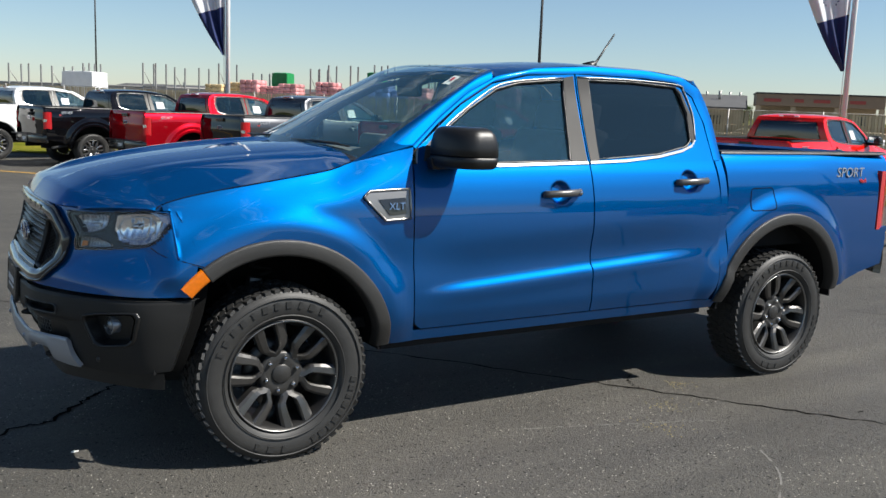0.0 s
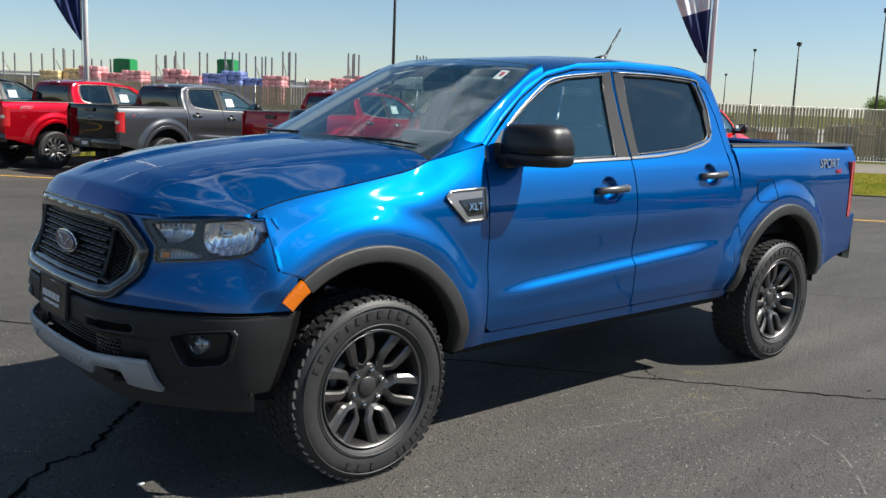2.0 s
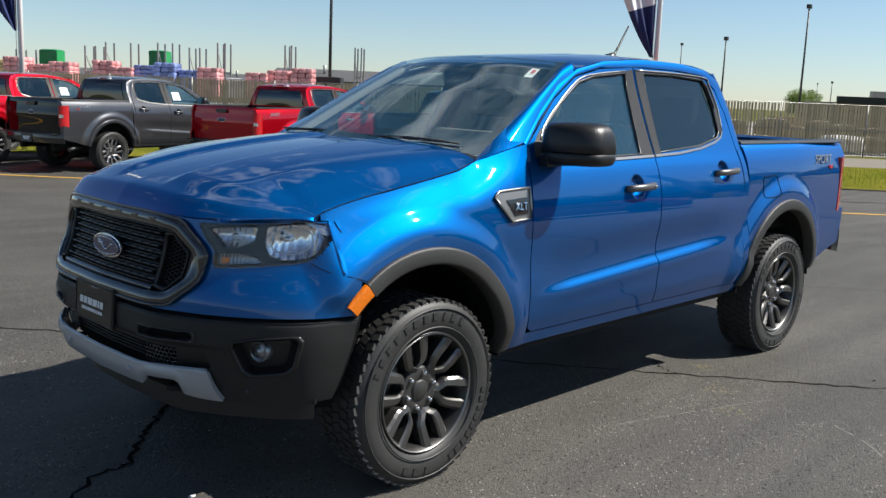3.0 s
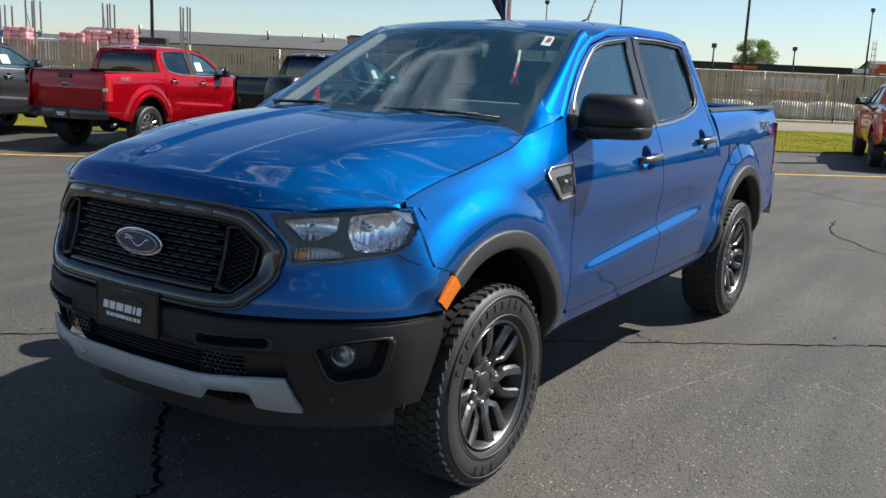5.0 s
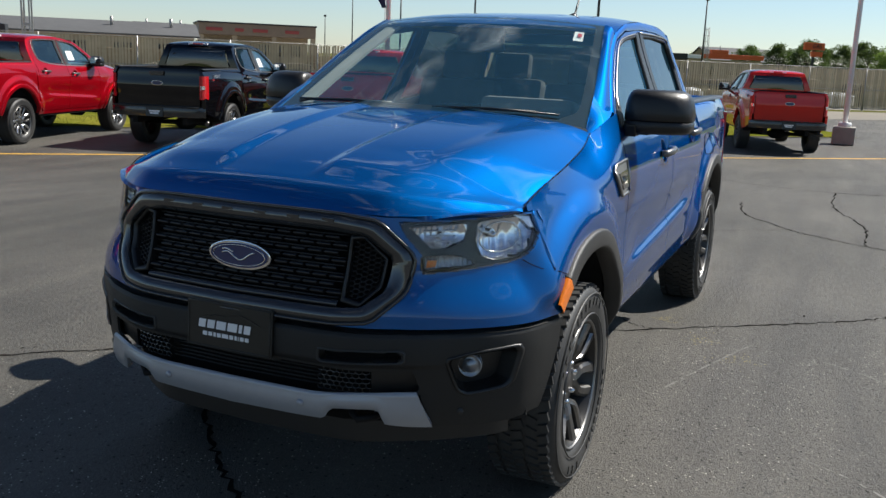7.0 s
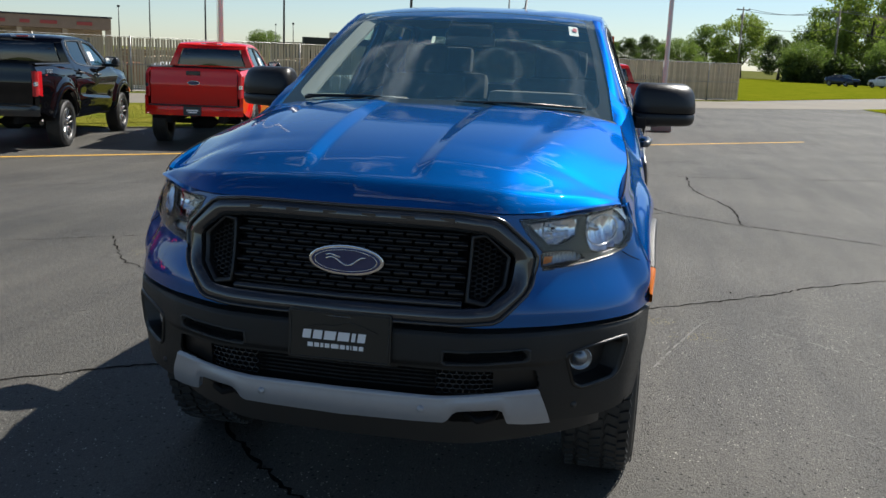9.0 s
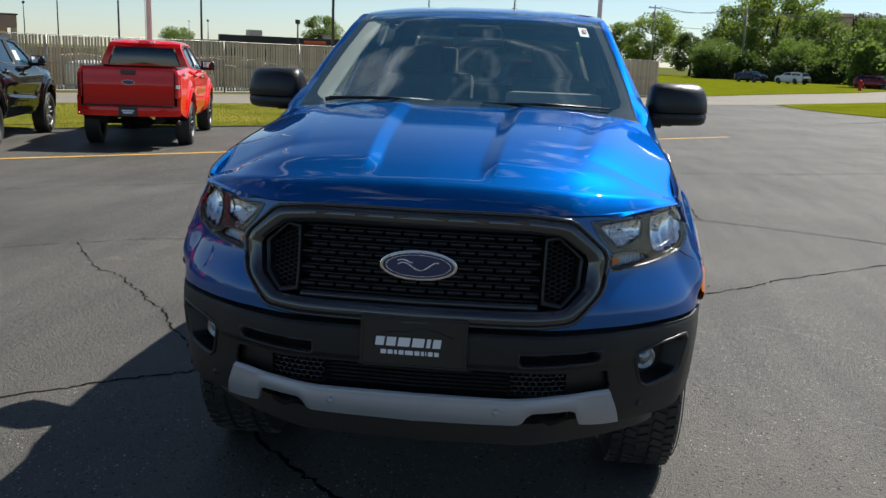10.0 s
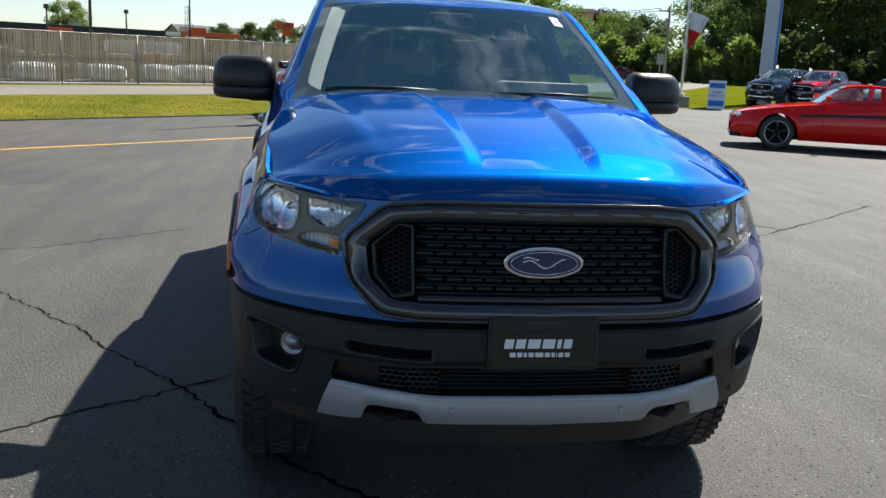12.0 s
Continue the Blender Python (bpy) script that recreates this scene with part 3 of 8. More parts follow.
FWIN = [(0.79, 1.335), (0.845, 1.457), (1.0, 1.560), (1.195, 1.668), (1.342, 1.704), (1.63, 1.732), (1.575, 1.319), (1.12, 1.308)]
FOUT = [(0.665, 1.303), (0.685, 1.378), (0.965, 1.583), (1.175, 1.693), (1.40, 1.743), (1.706, 1.765), (1.687, 1.303), (1.12, 1.302)]
RWIN = [(1.80, 1.738), (2.12, 1.742), (2.44, 1.728), (2.474, 1.665), (2.492, 1.58), (2.475, 1.43), (2.43, 1.398), (2.2, 1.354), (1.765, 1.326)]
ROUT = [(1.716, 1.766), (2.12, 1.766), (2.44, 1.748), (2.556, 1.674), (2.604, 1.54), (2.612, 1.40), (2.614, 1.322), (2.2, 1.310), (1.697, 1.303)]


def arch_bottom(x, arch, ra, low):
    dx = x - arch[0]
    if abs(dx) >= ra:
        return low
    return max(low, arch[1] + math.sqrt(ra * ra - dx * dx))


FLARE_ROWS = ((0.013, -0.004), (0.012, 0.008), (0.009, 0.013), (0.002, 0.016), (-0.046, 0.018), (-0.053, 0.016), (-0.057, 0.010), (-0.060, -0.05))


def build_wheel(sd, rim_mat):
    """A wheel about its own middle, outer face towards y = sd."""
    wheel = new("wheel")
    bm = lathe([(0.250, 0.105), (0.262, 0.118), (0.285, 0.128), (0.325, 0.132), (0.352, 0.127), (0.368, 0.116), (0.378, 0.104), (0.380, 0.06), (0.381, 0.0),
                (0.380, -0.06), (0.378, -0.104), (0.366, -0.118), (0.33, -0.132), (0.28, -0.125), (0.245, -0.105)], 72)
    tyre_body = bm
    bm = bmesh.new()
    for row, (yc, wy, off) in enumerate(((-0.095, 0.034, 0.0), (-0.048, 0.040, 0.5), (0.0, 0.040, 0.0), (0.048, 0.040, 0.5), (0.095, 0.034, 0.0))):
        cnt = 56
        for k in range(cnt):
            a = 2 * math.pi * (k + off) / cnt
            m = Matrix.Rotation(-a, 4, "Y") @ Matrix.Translation((0.3815, yc, 0)) @ Matrix.Rotation(0.35 if row % 2 else -0.3, 4, "X")
            b2 = bmesh.new()
            bmesh.ops.create_cube(b2, size=1)
            for v in b2.verts:
                v.co = Vector((v.co.x * 0.013, v.co.y * wy, v.co.z * 0.032 * (1 if v.co.x < 0 else 0.86)))
            join(bm, b2, m)
    for k in range(56):  # shoulder lugs that run down on to the sidewall
        for sgn in (1, -1):
            a = 2 * math.pi * (k + 0.25) / 56
            m = Matrix.Rotation(-a, 4, "Y") @ Matrix.Translation((0.3668, sgn * 0.1095, 0)) @ Matrix.Rotation(-sgn * 0.62, 4, "Z")
            b2 = bmesh.new()
            bmesh.ops.create_cube(b2, size=1)
            for v in b2.verts:
                v.co = Vector((v.co.x * 0.016, v.co.y * 0.010, v.co.z * (0.026 if k % 2 else 0.031)))
            join(bm, b2, m)
    for b3 in (tyre_body, bm):
        if sd < 0:
            b3.transform(Matrix.Scale(-1, 4, (0, 1, 0)))
            bmesh.ops.reverse_faces(b3, faces=list(b3.faces))
    tyre = part("tyre", tyre_body, M["rubber"], wheel)
    tagged(part("tread", bm, M["rubber"], tyre), kind="stuff")
    # raised sidewall lettering, unreadable: plain bars on the arc
    bm = bmesh.new()
    for a0, a1, n in ((60, 156, 11), (-66, -8, 9), (-114, -92, 3)):
        for k in range(n):
            a = radians(a0 + (a1 - a0) * k / (n - 1))
            add_box(bm, (0.322 * math.cos(a), sd * 0.1335, 0.322 * math.sin(a)), (0.029, 0.0030, (0.022, 0.026, 0.015, 0.024)[k % 4]), Matrix.Rotation(-a, 4, "Y") @ Matrix.Rotation(0.12 * (k % 3 - 1), 4, "Y"))
    tagged(part("raised_lettering", bm, M["rubber_letter"], tyre), kind="stuff")
    bm = bmesh.new()
    for r in (0.272, 0.348):
        lathe([(r, sd * 0.1315), (r + 0.002, sd * 0.1345), (r + 0.005, sd * 0.1345), (r + 0.007, sd * 0.130)], 64, bm)
    part("sidewall_rib", bm, M["rubber"], tyre)
    rim = part("rim", lathe([(0.254, sd * 0.098), (0.254, sd * 0.112), (0.247, sd * 0.116), (0.240, sd * 0.108), (0.228, sd * 0.085), (0.216, sd * 0.02), (0.205, -sd * 0.08), (0.24, -sd * 0.105)], 64),
               M["rim_dark"], wheel)
    part("rim_lip", lathe([(0.2485, sd * 0.1155), (0.2470, sd * 0.1185), (0.2435, sd * 0.1165), (0.2415, sd * 0.1105)], 64), M["alloy_edge"], rim, "bright machined rim edge")
    for k in range(6):
        bm = bmesh.new()
        a0 = 2 * math.pi * k / 6 + radians(47)
        for s in (-1, 1):
            # an arm of the fork: it leaves the hub beside its twin, kinks out and runs to the lip; the inner ridge stands highest
            pts = [(0.082, s * 0.010), (0.102, s * 0.014), (0.112, s * 0.024), (0.122, s * 0.036), (0.136, s * 0.043), (0.165, s * 0.0470), (0.205, s * 0.0490), (0.245, s * 0.0515)]
            dep = [0.066, 0.077, 0.083, 0.088, 0.092, 0.098, 0.104, 0.110]
            wid = [0.019, 0.0195, 0.0195, 0.0195, 0.0195, 0.0210, 0.0235, 0.0265]
            rows = []
            for (r, t), d, w in zip(pts, dep, wid):
                q = [(-1.0, -0.050), (-1.0, -0.010), (-0.70, 0.0), (0.45, -0.003), (1.0, -0.012), (1.0, -0.052)]  # from the fork's inside out
                rows.append([Vector((r, sd * (d + dd), t + s * w * k)) for k, dd in q])
            vs = [[bm.verts.new(p) for p in row] for row in rows]
            for r0, r1 in zip(vs, vs[1:]):
                for j in range(5):
                    f = bm.faces.new([r0[j], r0[j + 1], r1[j + 1], r1[j]])
                    f.material_index = 1 if j == 1 else 0
        bmesh.ops.recalc_face_normals(bm, faces=list(bm.faces))
        bm.transform(Matrix.Rotation(-a0, 4, "Y"))
        part("spoke", bm, [rim_mat, M["alloy_edge"]], wheel)
    bm = lathe([(0.001, sd * 0.062), (0.06, sd * 0.064), (0.090, sd * 0.067), (0.100, sd * 0.061), (0.104, sd * 0.03), (0.104, 0)], 48)
    part("hub", bm, M["hub_grey"], wheel)
    part("centre_cap", lathe([(0.001, sd * 0.073), (0.038, sd * 0.072), (0.044, sd * 0.067), (0.046, sd * 0.045)], 32), M["hub_grey"], wheel, "dark grey wheel centre cap")
    for k in range(6):
        a = 2 * math.pi * k / 6 + radians(17)
        bm = lathe([(0.001, sd * 0.084), (0.007, sd * 0.082), (0.0105, sd * 0.072), (0.0115, sd * 0.048)], 12)
        bm.transform(Matrix.Translation((0.074 * math.cos(a), 0, 0.074 * math.sin(a))))
        part("lug_nut", bm, M["chrome"], wheel, "chrome lug nut")
    bm = lathe([(0.06, sd * 0.012), (0.160, sd * 0.012), (0.160, -sd * 0.012), (0.06, -sd * 0.012)], 48, closed=True)
    part("brake_disc", bm, M["steel"], wheel)
    bm = bmesh.new()
    add_box(bm, (0.125 * math.cos(0.3), sd * 0.0, 0.125 * math.sin(0.3)), (0.09, 0.07, 0.15), Matrix.Rotation(-0.3, 4, "Y"), 0.012)
    part("brake_caliper", bm, M["frame_black"], wheel)
    return wheel


def cup(dx, dz):
    """Depth of the finger hollow behind a door handle."""
    r = math.hypot(dx / 0.066, dz / 0.062)
    return 0.032 * (1 - smooth(0.55, 1.0, r))


def build_pickup():
    truck = thing("pickup_truck", pose(0, 0, 0), "metallic blue crew-cab pickup truck with dark alloy wheels parked on asphalt", "pickup truck", "pickup trucks")
    blue, trim, blk = M["blue"], M["trim"], M["black_plastic"]
    P = lambda name, bm, m, par=truck, label="": part(name, bm, m, par, label)

    # bonnet
    us = [0, 0.004, 0.01, 0.018, 0.03, 0.04, 0.05, 0.058, 0.065, 0.071, 0.077, 0.083, 0.09, 0.1, 0.125, 0.15, 0.18] + lin(0.21, 1.0, 44)
    vs = [-1 + i / 120 for i in range(241)]
    P("hood", sheet(hood_point, us, vs, (0, 0, 1), 0.014), blue)

    for sd in (-1, 1):
        out = (0, sd, 0)
        P("hood_seam", tube([(x, sd * (hood_y(x) + 0.0015), hood_z(x) + 0.0005) for x in lin(-0.50, 0.352, 40)], 0.0019, 6), M["void"])
        P("hood_seam", tube([(-0.50, sd * (hood_y(-0.5) + 0.0015), hood_z(-0.5)), (-0.515, sd * 0.799, 1.129), (-0.522, sd * 0.798, 1.119), (-0.525, sd * 0.795, 1.108)], 0.0019, 6), M["void"])
        # front fender over the arch, with its top edge along the bonnet
        xs = [-0.495, -0.48, -0.468, -0.455] + lin(-0.44, 0.612, 46)

        def fend(u, v, sd=sd):
            x = u
            low = arch_bottom(x, ARCH_F, R_ARCH_F, 0.47)
            if x < -0.352:
                low = 0.885 + (-0.352 - x) * 0.385
            if x < -0.466:
                low = 1.116
            zt = hood_z(x) - 0.004 if x < 0.352 else 1.308 + (x - 0.352) * 0.28
            z = low + (zt - low) * v
            xe = spl([(0.46, 0.655), (0.52, 0.648), (0.56, 0.642), (0.76, 0.628), (1.05, 0.616), (1.30, 0.632), (1.40, 0.655)])(z)
            x += (xe - 0.612) * smooth(0.45, 0.612, x)
            return Vector((x, sd * fender_width(x, z), z))
        P("front_fender", sheet(fend, xs, lin(0, 1, 22), out, 0.014), blue)

        # doors: lower skins, window frames, glass
        def fdoor(u, v, sd=sd):
            z = 0.528 + (1.303 - 0.528) * v
            x0 = spl([(0.52, 0.70), (0.56, 0.652), (0.76, 0.634), (1.05, 0.622), (1.30, 0.640)])(z)
            x1 = spl([(0.52, 1.722), (0.84, 1.692), (1.16, 1.684), (1.31, 1.689)])(z)
            x = x0 + (x1 - x0) * u
            return on_side(x, z, sd, -cup(x - 1.472, z - 1.163))
        fd = P("front_door", sheet(fdoor, sorted(lin(0, 1, 26) + lin(0.725, 0.89, 22)), sorted(lin(0, 1, 62) + lin(0.733, 0.905, 25)), out, 0.02), blue)
        P("window_frame", ring_on_side(FOUT, FWIN, sd), blue, fd)

        def rdoor(u, v, sd=sd):
            x = 1.734 + (2.648 - 1.734) * u
            low = max(0.528, arch_bottom(x, (ARCH_R[0], ARCH_R[1]), R_ARCH_R + 0.035, 0.528))
            high = float(np.interp(x, (1.697, 2.2, 2.614), (1.303, 1.311, 1.323)))
            z = low + (high - low) * v
            xl = spl([(0.52, 1.730), (0.84, 1.700), (1.16, 1.692), (1.31, 1.697)])(z)
            xr = spl([(0.52, 2.62), (0.62, 2.655), (0.82, 2.654), (1.2, 2.618), (1.31, 2.614)])(z)
            x = xl + (xr - xl) * u
            return on_side(x, z, sd, -cup(x - 2.392, z - 1.212))
        rd = P("rear_door", sheet(rdoor, sorted(lin(0, 1, 26) + lin(0.66, 0.85, 22)), sorted(lin(0, 1, 62) + lin(0.72, 0.97, 35)), out, 0.02), blue)
        P("window_frame", ring_on_side(ROUT, RWIN, sd), blue, rd)
        g1 = P("window_pane", fill_on_side(FWIN, sd, -0.012), M["side_glass"], fd, "lightly tinted door glass")
        g2 = P("window_pane", fill_on_side(RWIN, sd, -0.012), M["dark_glass"], rd, "dark privacy glass")
        g1.visible_shadow = False
        for door, win in ((fd, FWIN), (rd, RWIN)):
            P("window_seal", tube([on_side(x, z, sd, -0.005) for x, z in refine(win + [win[0]], 5)[:-1]], 0.0085, 6, closed=True), M["black_plastic"], door, "black rubber window seal")
        # satin films on the pillars, bright strip round the glass
        P("pillar_film", fill_on_side([(1.630, 1.745), (1.697, 1.757), (1.682, 1.316), (1.578, 1.316)], sd, 0.004, 0.006), M["pillar"], fd, "satin grey pillar film")
        P("pillar_film", fill_on_side([(1.722, 1.757), (1.798, 1.750), (1.764, 1.318), (1.702, 1.316)], sd, 0.004, 0.006), M["pillar"], rd, "satin grey pillar film")
        P("pillar_film", fill_on_side([(2.452, 1.722), (2.482, 1.70), (2.520, 1.58), (2.512, 1.45), (2.478, 1.415), (2.488, 1.58)], sd, 0.004, 0.006), M["pillar"], rd, "satin grey pillar film")
        P("bright_strip", tube([on_side(p.x, p.y, sd, 0.004) for p in rounded([(0.775, 1.398, 0), (0.833, 1.462, 0), (0.99, 1.569, 0), (1.185, 1.679, 0), (1.34, 1.715, 0), (1.625, 1.744, 0)], 5)], 0.0045, 6),
          M["bright_trim"], fd)
        P("bright_strip", strip([[on_side(x, zc + dz, sd, 0.007) for x, zc in refine([(0.78, 1.300), (1.12, 1.299), (1.45, 1.307), (1.684, 1.312)], 6)] for dz in (-0.006, 0.006)], out, 0.008), M["bright_trim"], fd)
        P("bright_strip", strip([[on_side(x, zc + dz, sd, 0.007) for x, zc in refine([(1.70, 1.313), (1.95, 1.322), (2.2, 1.345), (2.38, 1.376), (2.47, 1.405), (2.508, 1.44)], 6)] for dz in (-0.006, 0.006)], out, 0.008), M["bright_trim"], rd)
        P("bright_strip", tube([on_side(p.x, p.y, sd, 0.004) for p in rounded([(2.508, 1.44, 0), (2.532, 1.58, 0), (2.50, 1.705, 0), (2.455, 1.742, 0), (2.12, 1.754, 0), (1.73, 1.752, 0)], 5)], 0.0055, 6), M["bright_trim"], rd)
        # handles
        for door, hx, hz in ((fd, 1.48, 1.163), (rd, 2.40, 1.212)):
            yb = half_width(hx, hz)
            bm = tube([(hx - 0.118, sd * (yb + 0.004), hz - 0.004), (hx - 0.10, sd * (yb + 0.030), hz - 0.003), (hx, sd * (yb + 0.040), hz), (hx + 0.09, sd * (yb + 0.034), hz + 0.003), (hx + 0.112, sd * (yb + 0.004), hz + 0.004)],
                      [0.014, 0.016, 0.016, 0.017, 0.015], 10)
            for v in bm.verts:
                v.co.z = hz + (v.co.z - hz) * 1.15
            P("door_handle", bm, M["handle_grey"], door, "satin grey pull handle")
            if door is fd:
                bm = lathe([(0.001, 0.004), (0.008, 0.004), (0.010, 0.0)], 14, axis="z")
                bm.transform(facing((hx + 0.082, sd * (yb + 0.053), hz + 0.003), (0, sd, 0)))
                P("key_lock", bm, M["chrome"], door)
        # sill below the doors
        P("rocker_panel", sheet(lambda u, v, sd=sd: on_side(u, 0.47 + 0.053 * v, sd, -0.004), lin(0.50, 2.66, 30), lin(0, 1, 4), out, 0.03), blue)
        P("rocker_flange", box((1.55, sd * 0.80, 0.455), (2.1, 0.03, 0.04), None, 0.006), M["frame_black"])

        # cab side: the strip from the door seams to the roof edge, and the screen pillar
        de, re_ = refine(DOOR_E, 6), refine(ROOF_E, 6)
        rows = [[on_side(x, z, sd, -0.0) for x, z in de], [on_side((a[0] + b[0]) / 2, (a[1] + b[1]) / 2, sd, 0.004) for a, b in zip(de, re_)], [on_side(x, z, sd, -0.006) for x, z in re_]]
        P("cab_side", strip(rows, out, 0.02), blue)
        ge = [Vector(q) for q in refine([(a, b, c) for a, b, c in GLASS_E], 5)]
        rp = refine(ROOF_E[:4], 7)[:21]
        ro = [Vector((x, half_width(x, z) - 0.006, z)) for x, z in rp]
        rows = []
        for k in range(5):
            t = k / 4
            row = []
            for i in range(21):
                a, b = ro[i], ge[i]
                p = a + (b - a) * t
                p = p + Vector((-0.25, 0.55, 0.8)).normalized() * 0.016 * math.sin(math.pi * t)
                row.append(Vector((p.x, sd * p.y, p.z)))
            rows.append(row)
        P("screen_pillar", strip(rows, (-0.4, sd * 0.6, 0.6), 0.015), blue)
        P("pillar_foot", strip([[Vector((x, sd * y, z)) for x, y, z in r] for r in (
            [(0.352, 0.770, 1.308), (0.45, 0.785, 1.338), (0.56, 0.795, 1.366), (0.655, 0.781, 1.387)],
            [(0.372, 0.755, 1.316), (0.44, 0.757, 1.350), (0.53, 0.757, 1.396), (0.66, 0.76, 1.40)],
            [(0.385, 0.742, 1.318), (0.44, 0.733, 1.348), (0.52, 0.720, 1.395), (0.62, 0.705, 1.452)])], (-0.3, sd, 0.4), 0.012), blue)
        P("cab_corner", sheet(lambda u, v, sd=sd: on_side(2.630 + 0.052 * u, 0.50 + 0.83 * v, sd), lin(0, 1, 2), lin(0.0, 1, 20), out, 0.02,
                              lambda u, v: math.hypot(2.645 - ARCH_R[0], 0.50 + 0.83 * v - ARCH_R[1]) > R_ARCH_R), blue)

        # load bed side, with fuel flap
        def bed(u, v, sd=sd):
            x = u
            low = arch_bottom(x, ARCH_R, R_ARCH_R, spl([(2.6, 0.50), (3.0, 0.51), (3.72, 0.515), (4.1, 0.60), (4.3, 0.64)])(x))
            z = low + (1.368 - low) * v
            return on_side(x, z, sd)
        bs = P("bed_side", sheet(bed, lin(2.694, 4.29, 60), lin(0, 1, 26), out, 0.02,
                                 lambda u, v: not (u > 4.165 and 0.87 < (lambda lo: lo + (1.368 - lo) * v)(arch_bottom(u, ARCH_R, R_ARCH_R, 0.6)) < 1.262)), blue)
        if sd < 0:
            fl = [(2.885, 1.045), (2.885, 1.150), (2.90, 1.165), (3.06, 1.168), (3.078, 1.15), (3.078, 1.055), (3.062, 1.040), (2.90, 1.036)]
            P("fuel_flap_seam", tube([on_side(x, z, sd, 0.0005) for x, z in refine(fl + [fl[0]], 3)[:-1]], 0.0028, 5, closed=True), M["void"], bs)
        P("bed_rail_cap", strip([[Vector((x, sd * y, z)) for x in lin(2.70, 4.27, 12)] for y, z in ((0.795, 1.362), (0.79, 1.376), (0.76, 1.382), (0.70, 1.380), (0.695, 1.36))], (0, 0, 1), 0.006), blk, bs)
        P("bed_inner_wall", box((3.48, sd * 0.71, 1.08), (1.6, 0.03, 0.58)), M["frame_black"], bs)
        # arch flares and liners
        for (cx, cz), ra, a0, a1, nm in ((ARCH_F, R_ARCH_F, 4, 126, "f"), (ARCH_R, R_ARCH_R, 7, 173, "r")):
            rows = []
            for dr, dy in FLARE_ROWS:
                row = []
                for i in range(41):
                    a = radians(a0 + (a1 - a0) * i / 40)
                    x, z = cx + (ra + dr) * math.cos(a), cz + (ra + dr) * math.sin(a)
                    z = max(z, 0.44)
                    w = (fender_width if nm == "f" else half_width)(cx + ra * math.cos(a), max(cz + ra * math.sin(a), 0.44))
                    row.append(Vector((x, sd * (w + dy), z)))
                rows.append(row)
            P("wheel_arch_flare", strip(rows, out, 0.0), trim, truck, "dark grey textured arch flare")
            rows = []
            for yy in (0.86, 0.48):
                rows.append([Vector((cx + (ra - 0.045) * math.cos(radians(a)), sd * yy, cz + (ra - 0.045) * math.sin(radians(a)))) for a in lin(2, 178, 30)])
            P("wheel_arch_liner", strip(rows, (0, 0, -1), 0.01), M["frame_black"])
            # closing wall in near-black, so the well's deep shade is part of its colour
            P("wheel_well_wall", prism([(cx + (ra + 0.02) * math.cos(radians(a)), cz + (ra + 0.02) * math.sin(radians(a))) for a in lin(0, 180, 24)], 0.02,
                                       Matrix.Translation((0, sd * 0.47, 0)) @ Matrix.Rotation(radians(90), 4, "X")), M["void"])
        # amber marker in the front of the flare
        rows = []
        for dr, dy in FLARE_ROWS:
            row = []
            for i in range(9):
                a = radians(126.4 + 11.4 * i / 8)
                q = dr * (0.8 if dr < 0 else 1.0)
                x, z = ARCH_F[0] + (R_ARCH_F + q) * math.cos(a), ARCH_F[1] + (R_ARCH_F + q) * math.sin(a)
                w = fender_width(ARCH_F[0] + R_ARCH_F * math.cos(a), ARCH_F[1] + R_ARCH_F * math.sin(a))
                row.append(Vector((x, sd * (w + dy * (1 - 0.5 * i / 8) + 0.001), z)))
            rows.append(row)
        bm = strip(rows, out, 0.0)
        P("side_marker", bm, M["amber"], truck, "amber side marker lamp")
        P("fender_seam", tube([(x, sd * (fender_width(x, z) + 0.0005), z) for x, z in ((-0.352, 0.893), (-0.40, 0.908), (-0.44, 0.921))] +
                              [nose_at(sd * y, z, 0.0005) for y, z in ((0.868, 0.936), (0.838, 0.952), (0.815, 0.968))], 0.0016, 5), M["void"])
        # badge plate on the fender
        bd = [(0.362, 1.163), (0.395, 1.188), (0.598, 1.196), (0.596, 1.062), (0.470, 1.056)]
        bp = P("fender_badge", fill_on_side(bd, sd, 0.006, 0.014, 3), M["badge_plate"], truck, "grey fender vent badge")
        bi = [(0.435, 1.150), (0.572, 1.157), (0.572, 1.085), (0.488, 1.080)]
        P("badge_inset", fill_on_side(bi, sd, 0.010, 0.004, 2), M["gloss_black"], bp)
        P("badge_rim", tube([on_side(x, z, sd, 0.008) for x, z in refine(bd + [bd[0]], 3)[:-1]], 0.006, 6, closed=True), M["bright_trim"], bp)
        text_mesh("XLT", 0.046, 0.002, M["chrome"], "badge_letters", bp, facing((0.522, sd * (half_width(0.52, 1.117) + 0.014), 1.118), (0, sd, 0.25)), shear=0.15)
        # door mirror
        mir = P("side_mirror", prism([(0.715, 1.282), (0.70, 1.335), (0.80, 1.348), (0.85, 1.310), (0.83, 1.284)], 0.05,
                                     Matrix.Translation((0, sd * 0.828, 0)) @ Matrix.Rotation(radians(90), 4, "X"), 0.008), M["black_plastic"], truck, "black door mirror")

